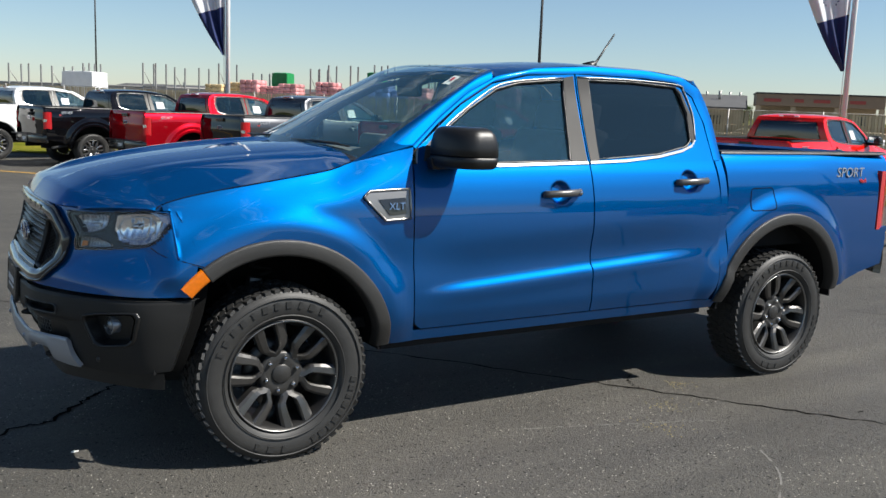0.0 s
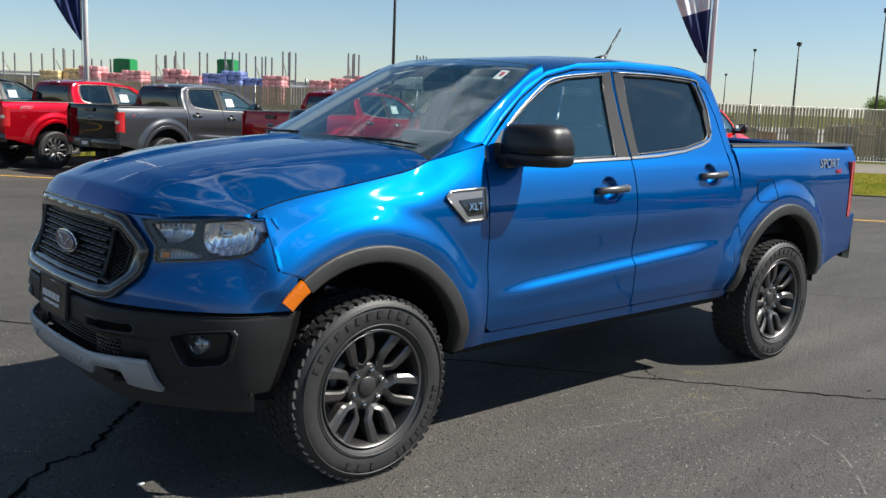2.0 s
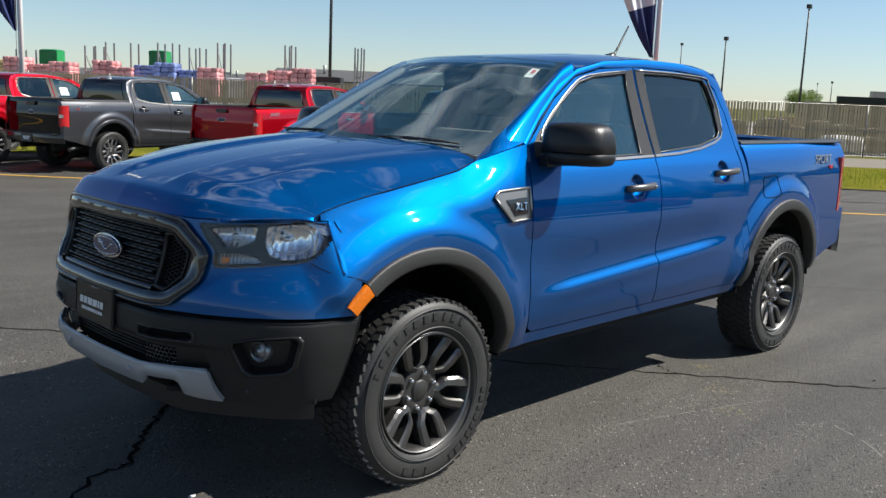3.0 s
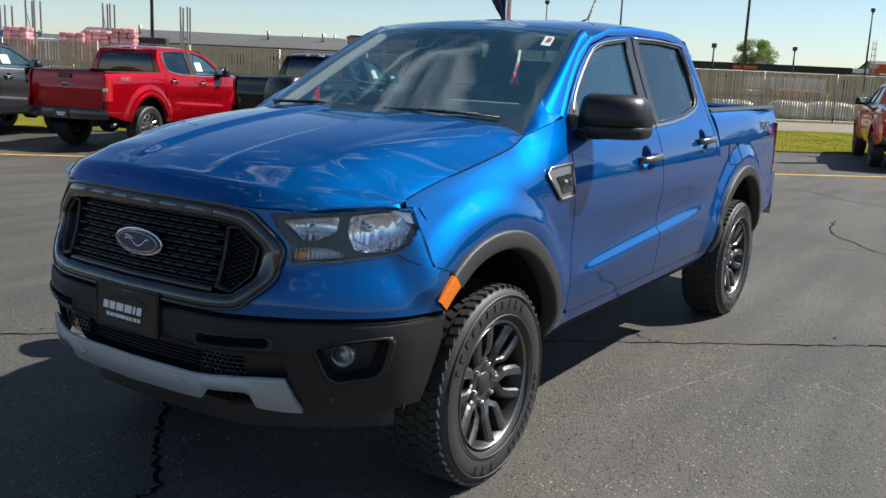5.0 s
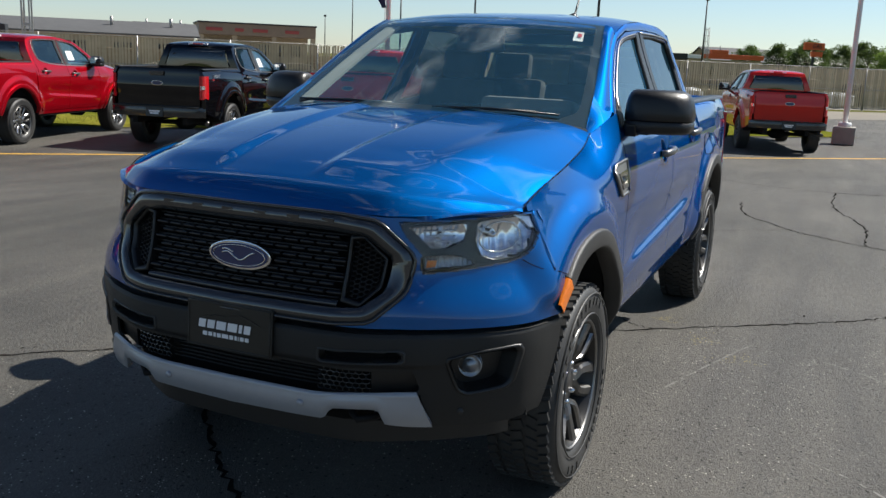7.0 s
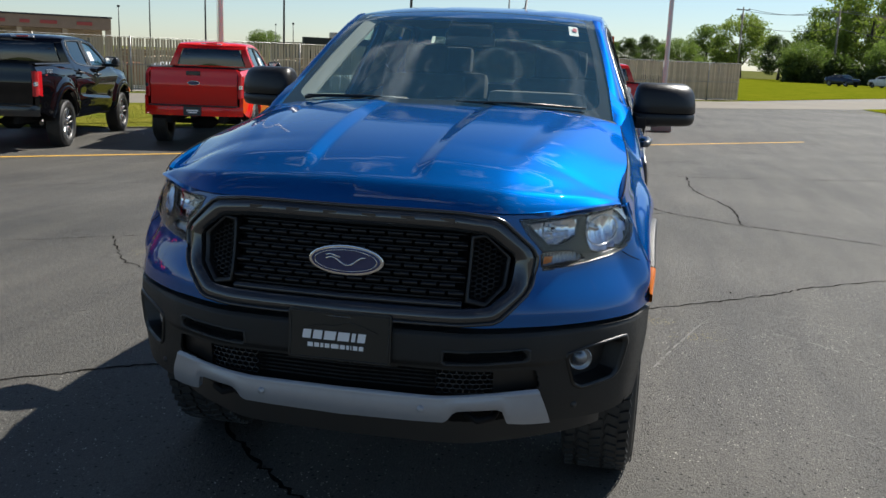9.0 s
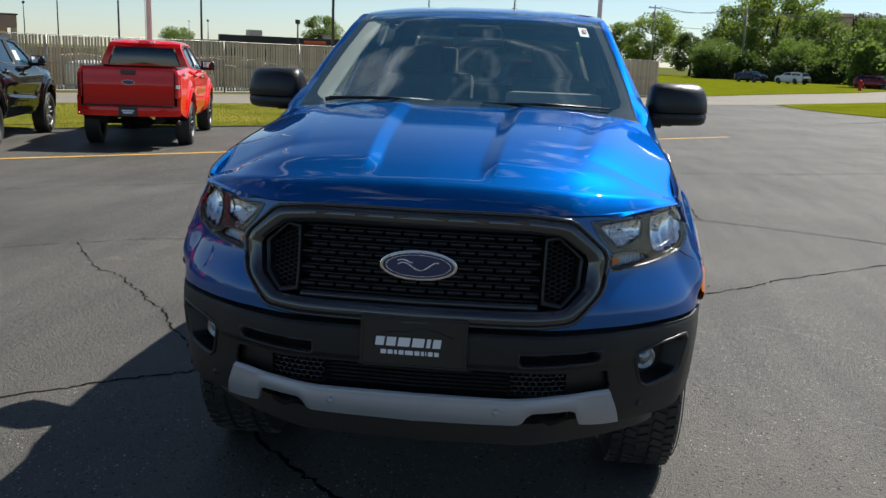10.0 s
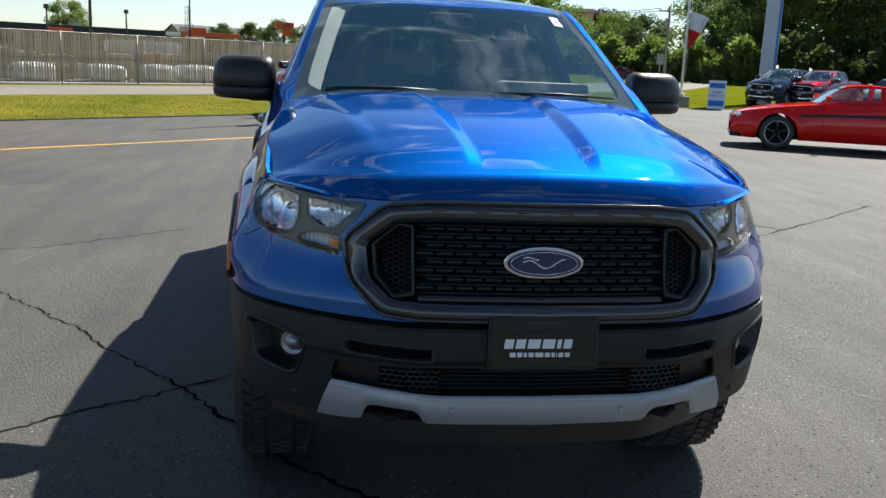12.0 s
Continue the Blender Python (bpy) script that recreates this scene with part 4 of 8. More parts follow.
        def mirror_half(z0, z1, rows, wide):
            """A closed shell between two heights; rows give the inset of the outline at each share of the height."""
            bm = bmesh.new()
            loops = []
            for f, ins in rows:
                z = z0 + (z1 - z0) * f
                loop = []
                for a in lin(0, 2 * math.pi, 41)[:-1]:
                    c, q = math.cos(a), math.sin(a)
                    k = (abs(c) ** 5 + abs(q) ** 5) ** (-1 / 5)
                    c, q = c * k, q * k
                    y = q * (wide - ins * (1.0 if q > 0 else 0.55))
                    x = c * (0.086 - 0.9 * ins) - (0.030 * (1 - q * q) if c < 0 else 0) + 0.036 * q
                    loop.append(bm.verts.new((0.834 + x, sd * (0.953 + y), z)))
                loops.append(loop)
            for l0, l1 in zip(loops, loops[1:]):
                for i in range(40):
                    bm.faces.new([l0[i], l0[(i + 1) % 40], l1[(i + 1) % 40], l1[i]])
            bm.faces.new(loops[0])
            bm.faces.new(loops[-1])
            bmesh.ops.recalc_face_normals(bm, faces=list(bm.faces))
            for f in bm.faces:
                f.smooth = True
            return bm
        P("mirror_shell", mirror_half(1.3525, 1.484, [(0.0, 0.003), (0.02, 0.0005), (0.3, 0.0015), (0.5, 0.006), (0.68, 0.013), (0.80, 0.021), (0.89, 0.032), (0.95, 0.045), (0.985, 0.060), (1.0, 0.080)], 0.141), blk, mir)
        P("mirror_base", mirror_half(1.294, 1.3497, [(0.0, 0.050), (0.02, 0.030), (0.10, 0.014), (0.3, 0.004), (0.6, 0.0), (0.97, 0.0), (1.0, 0.003)], 0.139), blk, mir)
        P("mirror_arm", box((0.805, sd * 0.880, 1.318), (0.135, 0.12, 0.056), Matrix.Rotation(radians(sd * 8), 4, "Z"), 0.012), blk, mir)
        P("mirror_glass", box((0.922, sd * 0.955, 1.405), (0.004, 0.19, 0.11), None, 0.001), M["chrome"], mir)
        P("mirror_sail", fill_on_side([(0.70, 1.318), (0.725, 1.385), (0.80, 1.448), (0.842, 1.452), (0.80, 1.325)], sd, 0.003, 0.012), M["trim"], mir)

        # wheels
        for wx in (0.0, 3.22):
            wh = build_wheel(sd, M["alloy"])
            wh.parent = truck
            wh.matrix_basis = pose(wx, sd * 0.777, 0.388)

        # headlamp: bowl, reflectors, lens
        hl = P("headlight", fill_on_nose(LAMP, -0.070, sd), M["lamp_grey"], truck, "clear headlamp with grey housing")
        edge = refine(LAMP + [LAMP[0]], 4)[:-1]
        P("lamp_bowl", strip([[nose_at(sd * y, z, o) for y, z in edge] for o in (0.002, -0.072)], (-1, 0, 0), 0, closed=True), M["lamp_grey"], hl)

        def fluted(poly, depth, dish, pitch):
            """A chrome reflector pressed into flutes, hollow towards its middle."""
            y0, y1 = min(p[0] for p in poly), max(p[0] for p in poly)
            z0, z1 = min(p[1] for p in poly), max(p[1] for p in poly)

            def fn(y, z):
                a, b = (2 * y - y0 - y1) / (y1 - y0), (2 * z - z0 - z1) / (z1 - z0)
                return nose_at(sd * y, z, -depth - dish * max(0.0, 1 - a * a - 0.5 * b * b) + 0.0019 * math.sin(2 * math.pi * y / pitch))
            return sheet(fn, lin(y0, y1, int((y1 - y0) / pitch * 5)), lin(z0, z1, 16), (-1, 0, 0), 0, lambda y, z: inside(poly, y, z))
        outer = [(0.703, 1.092), (0.760, 1.102), (0.808, 1.101), (0.827, 1.085), (0.833, 1.05), (0.829, 1.00), (0.800, 0.975), (0.755, 0.970), (0.722, 0.985), (0.703, 1.03)]
        inner = [(0.532, 1.076), (0.60, 1.086), (0.684, 1.091), (0.680, 1.035), (0.64, 1.010), (0.60, 1.008), (0.580, 1.03)]
        low_strip = [(0.583, 0.945), (0.715, 0.958), (0.700, 0.978), (0.66, 0.996), (0.582, 0.994)]
        P("reflector", fluted(outer, 0.016, 0.046, 0.017), M["clear_lens"], hl, "fluted chrome reflector")
        P("reflector", fluted(inner, 0.020, 0.036, 0.017), M["clear_lens"], hl, "fluted chrome reflector")
        shrunk = [[(sum(q[0] for q in pl) / len(pl) + (p[0] - sum(q[0] for q in pl) / len(pl)) * 0.99, sum(q[1] for q in pl) / len(pl) + (p[1] - sum(q[1] for q in pl) / len(pl)) * 0.99) for p in pl] for pl in (outer, inner, low_strip)]
        P("lamp_bezel", sheet(lambda y, z: nose_at(sd * y, z, -0.011), lin(0.50, 0.845, 120), lin(0.935, 1.113, 60), (-1, 0, 0), 0,
                              lambda y, z: inside(LAMP, y, z) and not any(inside(pl, y, z) for pl in shrunk)), M["lamp_bezel"], hl, "smoke grey lamp bezel")
        for pl in (outer, inner, low_strip):
            P("bezel_edge", tube([nose_at(sd * y, z, -0.011) for y, z in soften(pl)], 0.0036, 6, closed=True), M["lamp_bezel"], hl)
        for k in range(3):
            P("lamp_fin", tube([nose_at(sd * y, 1.066 - 0.016 * k + 0.02 * (y - 0.60), -0.016) for y in lin(0.575 + 0.006 * k, 0.655, 6)], 0.0028, 5), M["chrome"], hl)
        P("bowl_rim", tube([nose_at(sd * (0.762 + 0.046 * math.cos(a)), 1.040 + 0.046 * math.sin(a), -0.020) for a in lin(0, 2 * math.pi, 28)[:-1]], 0.003, 5, closed=True), M["chrome"], hl)
        for cy, cz in ((0.752, 1.045), (0.622, 1.052)):
            bm = lathe([(0.001, 0.012), (0.009, 0.009), (0.012, -0.01), (0.013, -0.05)], 14, axis="z")
            bm.transform(facing(nose_at(sd * cy, cz, -0.035), (-1, sd * 0.45, 0)))
            P("bulb", bm, M["chrome"], hl)
        P("lamp_divider", strip([[nose_at(sd * y, z, o) for y, z in ((0.684, 1.088), (0.680, 1.04), (0.690, 1.0), (0.70, 0.975))] for o in (-0.012, -0.065)], (-1, sd, 0), 0.006), M["gloss_black"], hl)
        P("lamp_strip", fluted(low_strip, 0.026, 0.012, 0.011), M["lamp_grey"], hl)
        P("corner_marker", fill_on_nose([(0.780, 1.106), (0.812, 1.103), (0.829, 1.088), (0.836, 1.060), (0.820, 1.066), (0.803, 1.088)], -0.008, sd, 3), M["alloy_bright"], hl, "bright clear corner marker")
        P("turn_lens", fill_on_nose([(0.592, 0.952), (0.618, 0.957), (0.62, 0.975), (0.596, 0.975)], -0.022, sd, 3), M["amber"], hl)
        ln = P("lamp_lens", fill_on_nose(LAMP, 0.004, sd, 8), M["lens"], hl, "clear lamp lens")
        ln.visible_shadow = False
        P("lens_edge", tube([nose_at(sd * y, z, -0.003 - 0.10 * max(y - 0.80, 0)) for y, z in edge], 0.0036, 6, closed=True), M["gloss_black"], hl)

    # nose skin: painted upper cover with openings for grille and lamps
    def nose_fn(s, z):
        x, y = nose(s, z)
        return Vector((x, y, z))

    def keep_cover(s, z):
        y = nose(s, z)[1]
        return not (inside([(a * 0.97, 0.948 + (b - 0.948) * 0.95) for a, b in GRILLE], y, z) or inside(LAMP, abs(y), z))
    ss = lin(-1, 1, 280)
    cover = P("nose_cover", sheet(nose_fn, ss, lin(0.776, 1.112, 60), (-1, 0, 0), 0.0, keep_cover), blue)
    P("cover_lip", sheet(lambda s, v: Vector((nose(s, 0.776)[0] + 0.03 * v, nose(s, 0.776)[1] * (1 - 0.025 * v), 0.776 - 0.006 * v)), ss, lin(0, 1, 2), (0, 0, -1), 0), blue, cover)
    for sd in (-1, 1):
        P("cover_return", strip([[Vector((nose(1, z)[0] - 0.004, sd * nose(1, z)[1], z)) for z in lin(0.918, 1.112, 16)],
                                 [Vector((-0.425, sd * (fender_width(-0.425, z) - 0.002), z)) for z in lin(0.918, 1.112, 16)]], (0, sd, 0), 0.004), blue, cover)
        P("fender_lip", tube([(-0.455 - 0.0125 * t, sd * (fender_width(-0.455 - 0.0125 * t, 0.926 + 0.186 * t) - 0.0045), 0.926 + 0.186 * t) for t in lin(0, 1, 14)], 0.0065, 8), blue)
    # bumper: textured lower part, with slots, lower intake and lamp pockets
    bot = spl([(0, 0.47), (0.6, 0.455), (0.8, 0.447), (1.0, 0.468)])
    top = lambda s: 0.760
    slot = [(0.318, 0.700), (0.545, 0.708), (0.556, 0.700), (0.556, 0.684), (0.545, 0.676), (0.325, 0.666), (0.315, 0.675)]
    intake = [(-0.585, 0.640), (0.585, 0.640), (0.60, 0.575), (0.30, 0.535), (-0.30, 0.535), (-0.60, 0.575)]

    def bump_fn(s, v):
        z = bot(abs(s)) + (top(s) - bot(abs(s))) * v
        x, y = nose(s, z)
        # the upper bar stands proud of the intake panel, with a rounded top edge
        x -= 0.014 * smooth(0.648, 0.668, z) * (1 - smooth(0.56, 0.70, abs(y))) - 0.008 * smooth(0.748, 0.76, z)
        return Vector((x, y, z))

    def keep_bump(s, v):
        p = bump_fn(s, v)
        a = abs(p.y)
        return not (inside(slot, a, p.z) or inside(FOG, a, p.z) or inside(intake, p.y, p.z) or (a < 0.60 and p.z < 0.56))
    bumper = P("front_bumper", sheet(bump_fn, lin(-1, 1, 340), lin(0, 1, 60), (-1, 0, 0), 0.008, keep_bump), M["bumper_plastic"], truck, "dark grey textured front bumper")
    P("bumper_ledge", sheet(lambda s, v: Vector((nose(s, 0.76)[0] + 0.035 * v, nose(s, 0.76)[1] * (1 - 0.03 * v), 0.7605 + 0.004 * v)), ss, lin(0, 1, 2), (0, 0, 1), 0), trim, bumper)
    # backing here, in slots and intake: the openings' shade put into near-black colour
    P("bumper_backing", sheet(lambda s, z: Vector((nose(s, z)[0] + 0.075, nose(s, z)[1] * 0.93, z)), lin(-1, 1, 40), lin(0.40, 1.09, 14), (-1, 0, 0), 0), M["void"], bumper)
    P("bumper_return", strip([[Vector((nose(1, z)[0] + d, -(nose(1, z)[1] - e), z)) for z in lin(0.47, 0.76, 8)] for d, e in ((0, 0), (0.012, 0.012), (0.012, 0.30))], (1, 0, 0), 0), M["black_plastic"], bumper)
    P("bumper_return", strip([[Vector((nose(1, z)[0] + d, nose(1, z)[1] - e, z)) for z in lin(0.47, 0.76, 8)] for d, e in ((0, 0), (0.012, 0.012), (0.012, 0.30))], (1, 0, 0), 0), M["black_plastic"], bumper)
    P("air_dam", sheet(lambda s, z: Vector((nose(s, 0.42)[0] + 0.07, nose(s, 0.42)[1] * 0.93, z)), lin(-0.93, 0.93, 40), lin(0.36, 0.47, 4), (-1, 0, 0), 0.012), M["black_plastic"], bumper)
    for sd in (-1, 1):
        def frm(poly, w):
            cy, cz = sum(p[0] for p in poly) / len(poly), sum(p[1] for p in poly) / len(poly)
            return [(cy + (y - cy) * (1 - w / max(abs(y - cy), 0.03)), cz + (z - cz) * (1 - w / max(abs(z - cz), 0.02))) for y, z in poly]
        P("slot_frame", ring_on_nose([(cy_ + (0.008 if cy_ > 0.43 else -0.008), cz_ + (0.007 if cz_ > 0.69 else -0.007)) for cy_, cz_ in slot], slot, 0.014, 0.010, 4, sd, 0.03), trim, bumper)
        P("slot_backing", fill_on_nose([(0.312, 0.712), (0.562, 0.716), (0.562, 0.668), (0.312, 0.658)], -0.03, sd, 4), M["void"], bumper)
        fogx = [(0.755 + (y - 0.755) * 1.05, 0.635 + (z - 0.635) * 1.06) for y, z in FOG]
        fogi = [(0.755 + (y - 0.755) * 0.88, 0.635 + (z - 0.635) * 0.86) for y, z in FOG]
        fp = P("fog_lamp", ring_on_nose(fogx, fogi, 0.001, -0.014, 5, sd, 0.03), M["black_plastic"], bumper)
        P("fog_pocket", strip([[nose_at(sd * y, z, o) for y, z in refine(pl + [pl[0]], 4)[:-1]] for pl, o in ((fogi, -0.004), ([(0.75 + (y - 0.75) * 0.75, 0.64 + (z - 0.64) * 0.75) for y, z in FOG], -0.06))], (-1, 0, 0), 0, closed=True), M["black_plastic"], fp)
        P("fog_back", fill_on_nose([(0.75 + (y - 0.75) * 0.78, 0.64 + (z - 0.64) * 0.78) for y, z in FOG], -0.058, sd, 3), M["black_plastic"], fp)
        p = nose_at(sd * 0.738, 0.640, -0.038)
        bm = lathe([(0.001, -0.004), (0.02, -0.008), (0.030, -0.022), (0.034, -0.006), (0.039, -0.008), (0.040, -0.05)], 24, axis="z")
        bm.transform(facing(p, (-1, sd * 0.3, 0)))
        P("fog_reflector", bm, M["lamp_grey"], fp)
        bm = lathe([(0.001, 0.006), (0.018, 0.004), (0.033, -0.006)], 24, axis="z")
        bm.transform(facing(p, (-1, sd * 0.3, 0)))
        P("fog_lens", bm, M["lens"], fp)
        # lower mesh pockets
        bm = bmesh.new()
        for i in range(8):
            for j in range(5):
                y, z = 0.300 + 0.022 * i + (0.011 if j % 2 else 0), 0.565 + 0.0155 * j
                if y > 0.465:
                    continue
                q = [nose_at(sd * (y + 0.0125 * math.cos(a)), z + 0.0095 * math.sin(a), -0.030) for a in lin(0, 2 * math.pi, 6)[:-1]]
                tube(q, 0.0022, 4, bm, closed=True)
        P("intake_mesh", bm, M["grille_grey"], bumper)
        P("intake_side", fill_on_nose([(0.47, 0.645), (0.592, 0.645), (0.60, 0.572), (0.47, 0.555)], -0.022, sd, 4), M["black_plastic"], bumper)
        # parking sensors
        for sy, sz in ((0.255, 0.518), (0.70, 0.50)):
            bm = lathe([(0.001, 0.004), (0.010, 0.003), (0.012, -0.004)], 16, axis="z")
            bm.transform(facing(nose_at(sd * sy, sz, 0.030 if sy < 0.5 else 0.002), (-1, sd * 0.3, 0)))
            P("parking_sensor", bm, M["silver"] if sy < 0.5 else trim, bumper)
        # tow hook
        bm = tube([(-0.76, sd * 0.37, 0.475), (-0.85, sd * 0.38, 0.472), (-0.885, sd * 0.42, 0.470), (-0.85, sd * 0.46, 0.472), (-0.76, sd * 0.47, 0.475)], 0.012, 8)
        P("tow_hook", bm, M["frame_black"], bumper)
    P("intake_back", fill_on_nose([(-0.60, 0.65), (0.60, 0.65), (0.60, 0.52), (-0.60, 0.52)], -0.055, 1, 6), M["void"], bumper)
    for k in range(6):
        P("intake_fin", tube([nose_at(y, 0.565 + 0.013 * k, -0.045) for y in lin(-0.29, 0.29, 10)], 0.0026, 5), M["mesh"], bumper)
    # silver skid plate along the lower edge
    sk_top = spl([(0, 0.562), (0.28, 0.560), (0.36, 0.566), (0.42, 0.572), (0.583, 0.575), (0.63, 0.575)])
    sk_bot = spl([(0, 0.470), (0.325, 0.474), (0.345, 0.503), (0.365, 0.516), (0.465, 0.520), (0.485, 0.512), (0.50, 0.468), (0.62, 0.455), (0.63, 0.455)])

    def skid(u, v):
        zt, zb = sk_top(abs(u)), sk_bot(abs(u))
        end = smooth(0.50, 0.624, abs(u))
        y = u * (1 - 0.055 * v * end)
        z = zb + (zt - zb) * v
        return nose_at(y, z, 0.010 + 0.012 * math.sin(math.pi * min(v * 1.2, 1)) * 0.6 + (0.010 if v < 0.99 else 0.0))
    P("skid_plate", sheet(skid, sorted(set(round(q, 4) for q in lin(-0.624, 0.624, 90))), [0, 0.15, 0.3, 0.5, 0.7, 0.78, 0.86, 0.94, 1.0], (-1, 0, 0), 0.02), M["silver"], bumper, "silver painted skid plate")

    # grille: surround, pattern, side vents, badge
    gr = P("grille", ring_on_nose(soften(GRILLE), soften(GRILLE_IN), 0.016, 0.012, 4, 1, 0.05), M["grille_grey"], truck, "dark hexagonal grille with black mesh")
    P("grille_lip", tube([nose_at(y, z, 0.016) for y, z in refine(soften(GRILLE) + soften(GRILLE)[:1], 4)[:-1]], 0.006, 6, closed=True), M["gloss_black"], gr)
    # near-black sheet paints in the shade behind the mesh
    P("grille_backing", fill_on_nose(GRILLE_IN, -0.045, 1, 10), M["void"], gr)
    for sd in (-1, 1):
        vent = [(0.372, 1.045), (0.412, 1.052), (0.490, 0.985), (0.482, 0.895), (0.428, 0.838), (0.368, 0.850)]
        vi = [(0.43 + (y - 0.43) * 0.82, 0.945 + (z - 0.945) * 0.86) for y, z in vent]
        P("vent_frame", ring_on_nose(vent, vi, 0.002, -0.004, 5, sd, 0.04), M["black_plastic"], gr)
        bm = bmesh.new()
        for i in range(8):
            for j in range(14):
                y, z = 0.372 + 0.0175 * i, 0.85 + 0.0145 * j + (0.00725 if i % 2 else 0)
                if inside(vi, y, z):
                    tube([nose_at(sd * (y + 0.0105 * math.cos(a)), z + 0.0078 * math.sin(a), -0.018) for a in lin(0, 2 * math.pi, 6)[:-1]], 0.0020, 4, bm, closed=True)
        P("vent_mesh", bm, M["mesh"], gr)
    # staggered short louvres between thin bars
    bm = bmesh.new()
    rows_n = 9
    for j in range(rows_n):
        z = 0.857 + (1.043 - 0.857) * j / (rows_n - 1)
        tube([nose_at(y, z, -0.012) for y in lin(-0.362, 0.362, 18)], 0.0028, 5, bm)
    P("grille_bar", bm, M["mesh"], gr)
    bm = bmesh.new()
    for j in range(rows_n - 1):
        z = 0.857 + (1.043 - 0.857) * (j + 0.5) / (rows_n - 1)
        for i in range(13):
            y = -0.34 + 0.0567 * i + (0.028 if j % 2 else 0)
            if abs(y) > 0.352 or (abs(y) < 0.10 and abs(z - 0.948) < 0.03):
                continue
            rows = [[nose_at(y + dy, z + dz, o) for dy in (-0.023, -0.016, 0.016, 0.023)] for dz, o in ((-0.008, -0.020), (0.002, 0.000), (0.007, 0.001), (0.009, -0.02))]
            b2 = strip(rows, (-1, 0, 0.3), 0)
            join(bm, b2)
    P("grille_louvre", bm, M["mesh"], gr)
    P("grille_foot_bar", strip([[nose_at(y, z, o) for y in lin(-0.36, 0.36, 16)] for z, o in ((0.832, -0.01), (0.836, 0.004), (0.848, 0.004), (0.852, -0.01))], (-1, 0, 0), 0), M["gloss_black"], gr)
    # embossed maker's lettering in the top bar: unreadable, plain bars
    for k in range(6):
        P("embossed_bar", box(nose_at(0.30 - 0.12 * k, 1.086, 0.0200), (0.004, 0.044, 0.020), None, 0.002), M["grille_grey"], gr)
    em = P("grille_emblem", prism([(0.118 * math.cos(a), 0.047 * math.sin(a)) for a in lin(0, 2 * math.pi, 48)[:-1]], 0.012, facing((-0.905, 0, 0.948), (-1, 0, 0.0)), 0.003), M["chrome"], gr, "oval blue badge with a chrome rim")
    P("emblem_field", prism([(0.108 * math.cos(a), 0.039 * math.sin(a)) for a in lin(0, 2 * math.pi, 48)[:-1]], 0.004, facing((-0.917, 0, 0.948), (-1, 0, 0.0))), M["oval_blue"], em)
    P("emblem_ring", tube([(-0.9215, 0.098 * math.cos(a), 0.948 + 0.033 * math.sin(a)) for a in lin(0, 2 * math.pi, 40)[:-1]], 0.0016, 5, closed=True), M["chrome"], em)
    bm = tube([Vector((-0.922, 0.062 - 0.124 * t, 0.944 + 0.012 * math.sin(7.5 * t + 0.6) + 0.004 * t)) for t in lin(0, 1, 40)], 0.0030, 6)
    tube([Vector((-0.922, 0.062 - 0.045 * t, 0.962 + 0.004 * math.sin(5 * t))) for t in lin(0, 1, 10)], 0.0032, 6, bm)
    P("emblem_flourish", bm, M["chrome"], em)

    # promotional board in the plate holder: maker's words as plain bars
    pb = P("front_plate", prism([(-0.157, -0.078), (0.157, -0.078), (0.162, -0.07), (0.162, 0.07), (0.154, 0.078), (-0.154, 0.078), (-0.162, 0.07), (-0.162, -0.07)], 0.012, facing((-0.962, 0, 0.724), (-1, 0, 0.05)), 0.002), M["plate_black"], truck,
           "black dealer plate with white print")
    pm = facing((-0.976, 0, 0.724), (-1, 0, 0.05))
    P("plate_bracket", box((-0.945, 0, 0.724), (0.03, 0.30, 0.13), None, 0.006), M["black_plastic"], pb)
    P("plate_rim", tube([pm @ Vector((x, y, -0.001)) for x, y in refine([(-0.154, -0.071), (0.154, -0.071), (0.154, 0.071), (-0.154, 0.071), (-0.154, -0.071)], 4)[:-1]], 0.0022, 5, closed=True), M["trim"], pb)
    bm = bmesh.new()
    xs_ = -0.116
    for wd in (0.026, 0.028, 0.036, 0.036, 0.012, 0.024):
        b2 = prism([(xs_, -0.014), (xs_ + wd, -0.014), (xs_ + wd + 0.004, 0.013), (xs_ + 0.004, 0.013)], 0.001)
        join(bm, b2, pm @ Matrix.Translation((0, 0.002, 0)))
        xs_ += wd + 0.007
    P("plate_print", bm, M["white_print"], pb)
    bm = bmesh.new()
    xs_ = -0.098
    for wd in (0.020, 0.018, 0.012, 0.018, 0.027, 0.018, 0.012, 0.006, 0.017, 0.017):
        b2 = prism([(xs_, -0.037), (xs_ + wd - 0.003, -0.037), (xs_ + wd - 0.003, -0.024), (xs_, -0.024)], 0.001)
        join(bm, b2, pm)
        xs_ += wd + 0.0015
    P("plate_print", bm, M["white_print"], pb)
    P("plate_line", tube([pm @ Vector((x, y, 0.001)) for x, y in ((-0.10, 0.022), (-0.055, 0.034), (-0.02, 0.030), (0.03, 0.048), (0.075, 0.036), (0.12, 0.020))], 0.001, 4), M["pillar"], pb)

    # roof, screen, back of the cab
    zc = spl([(1.05, 1.745), (1.2, 1.788), (1.46, 1.822), (1.836, 1.845), (2.248, 1.842), (2.5, 1.815), (2.66, 1.76)])
    ye = spl([(1.05, 0.62), (1.2, 0.628), (1.46, 0.622), (1.836, 0.615), (2.248, 0.616), (2.5, 0.622), (2.62, 0.64)])
    ze = spl(ROOF_E[2:9] + [(2.665, 1.66)])

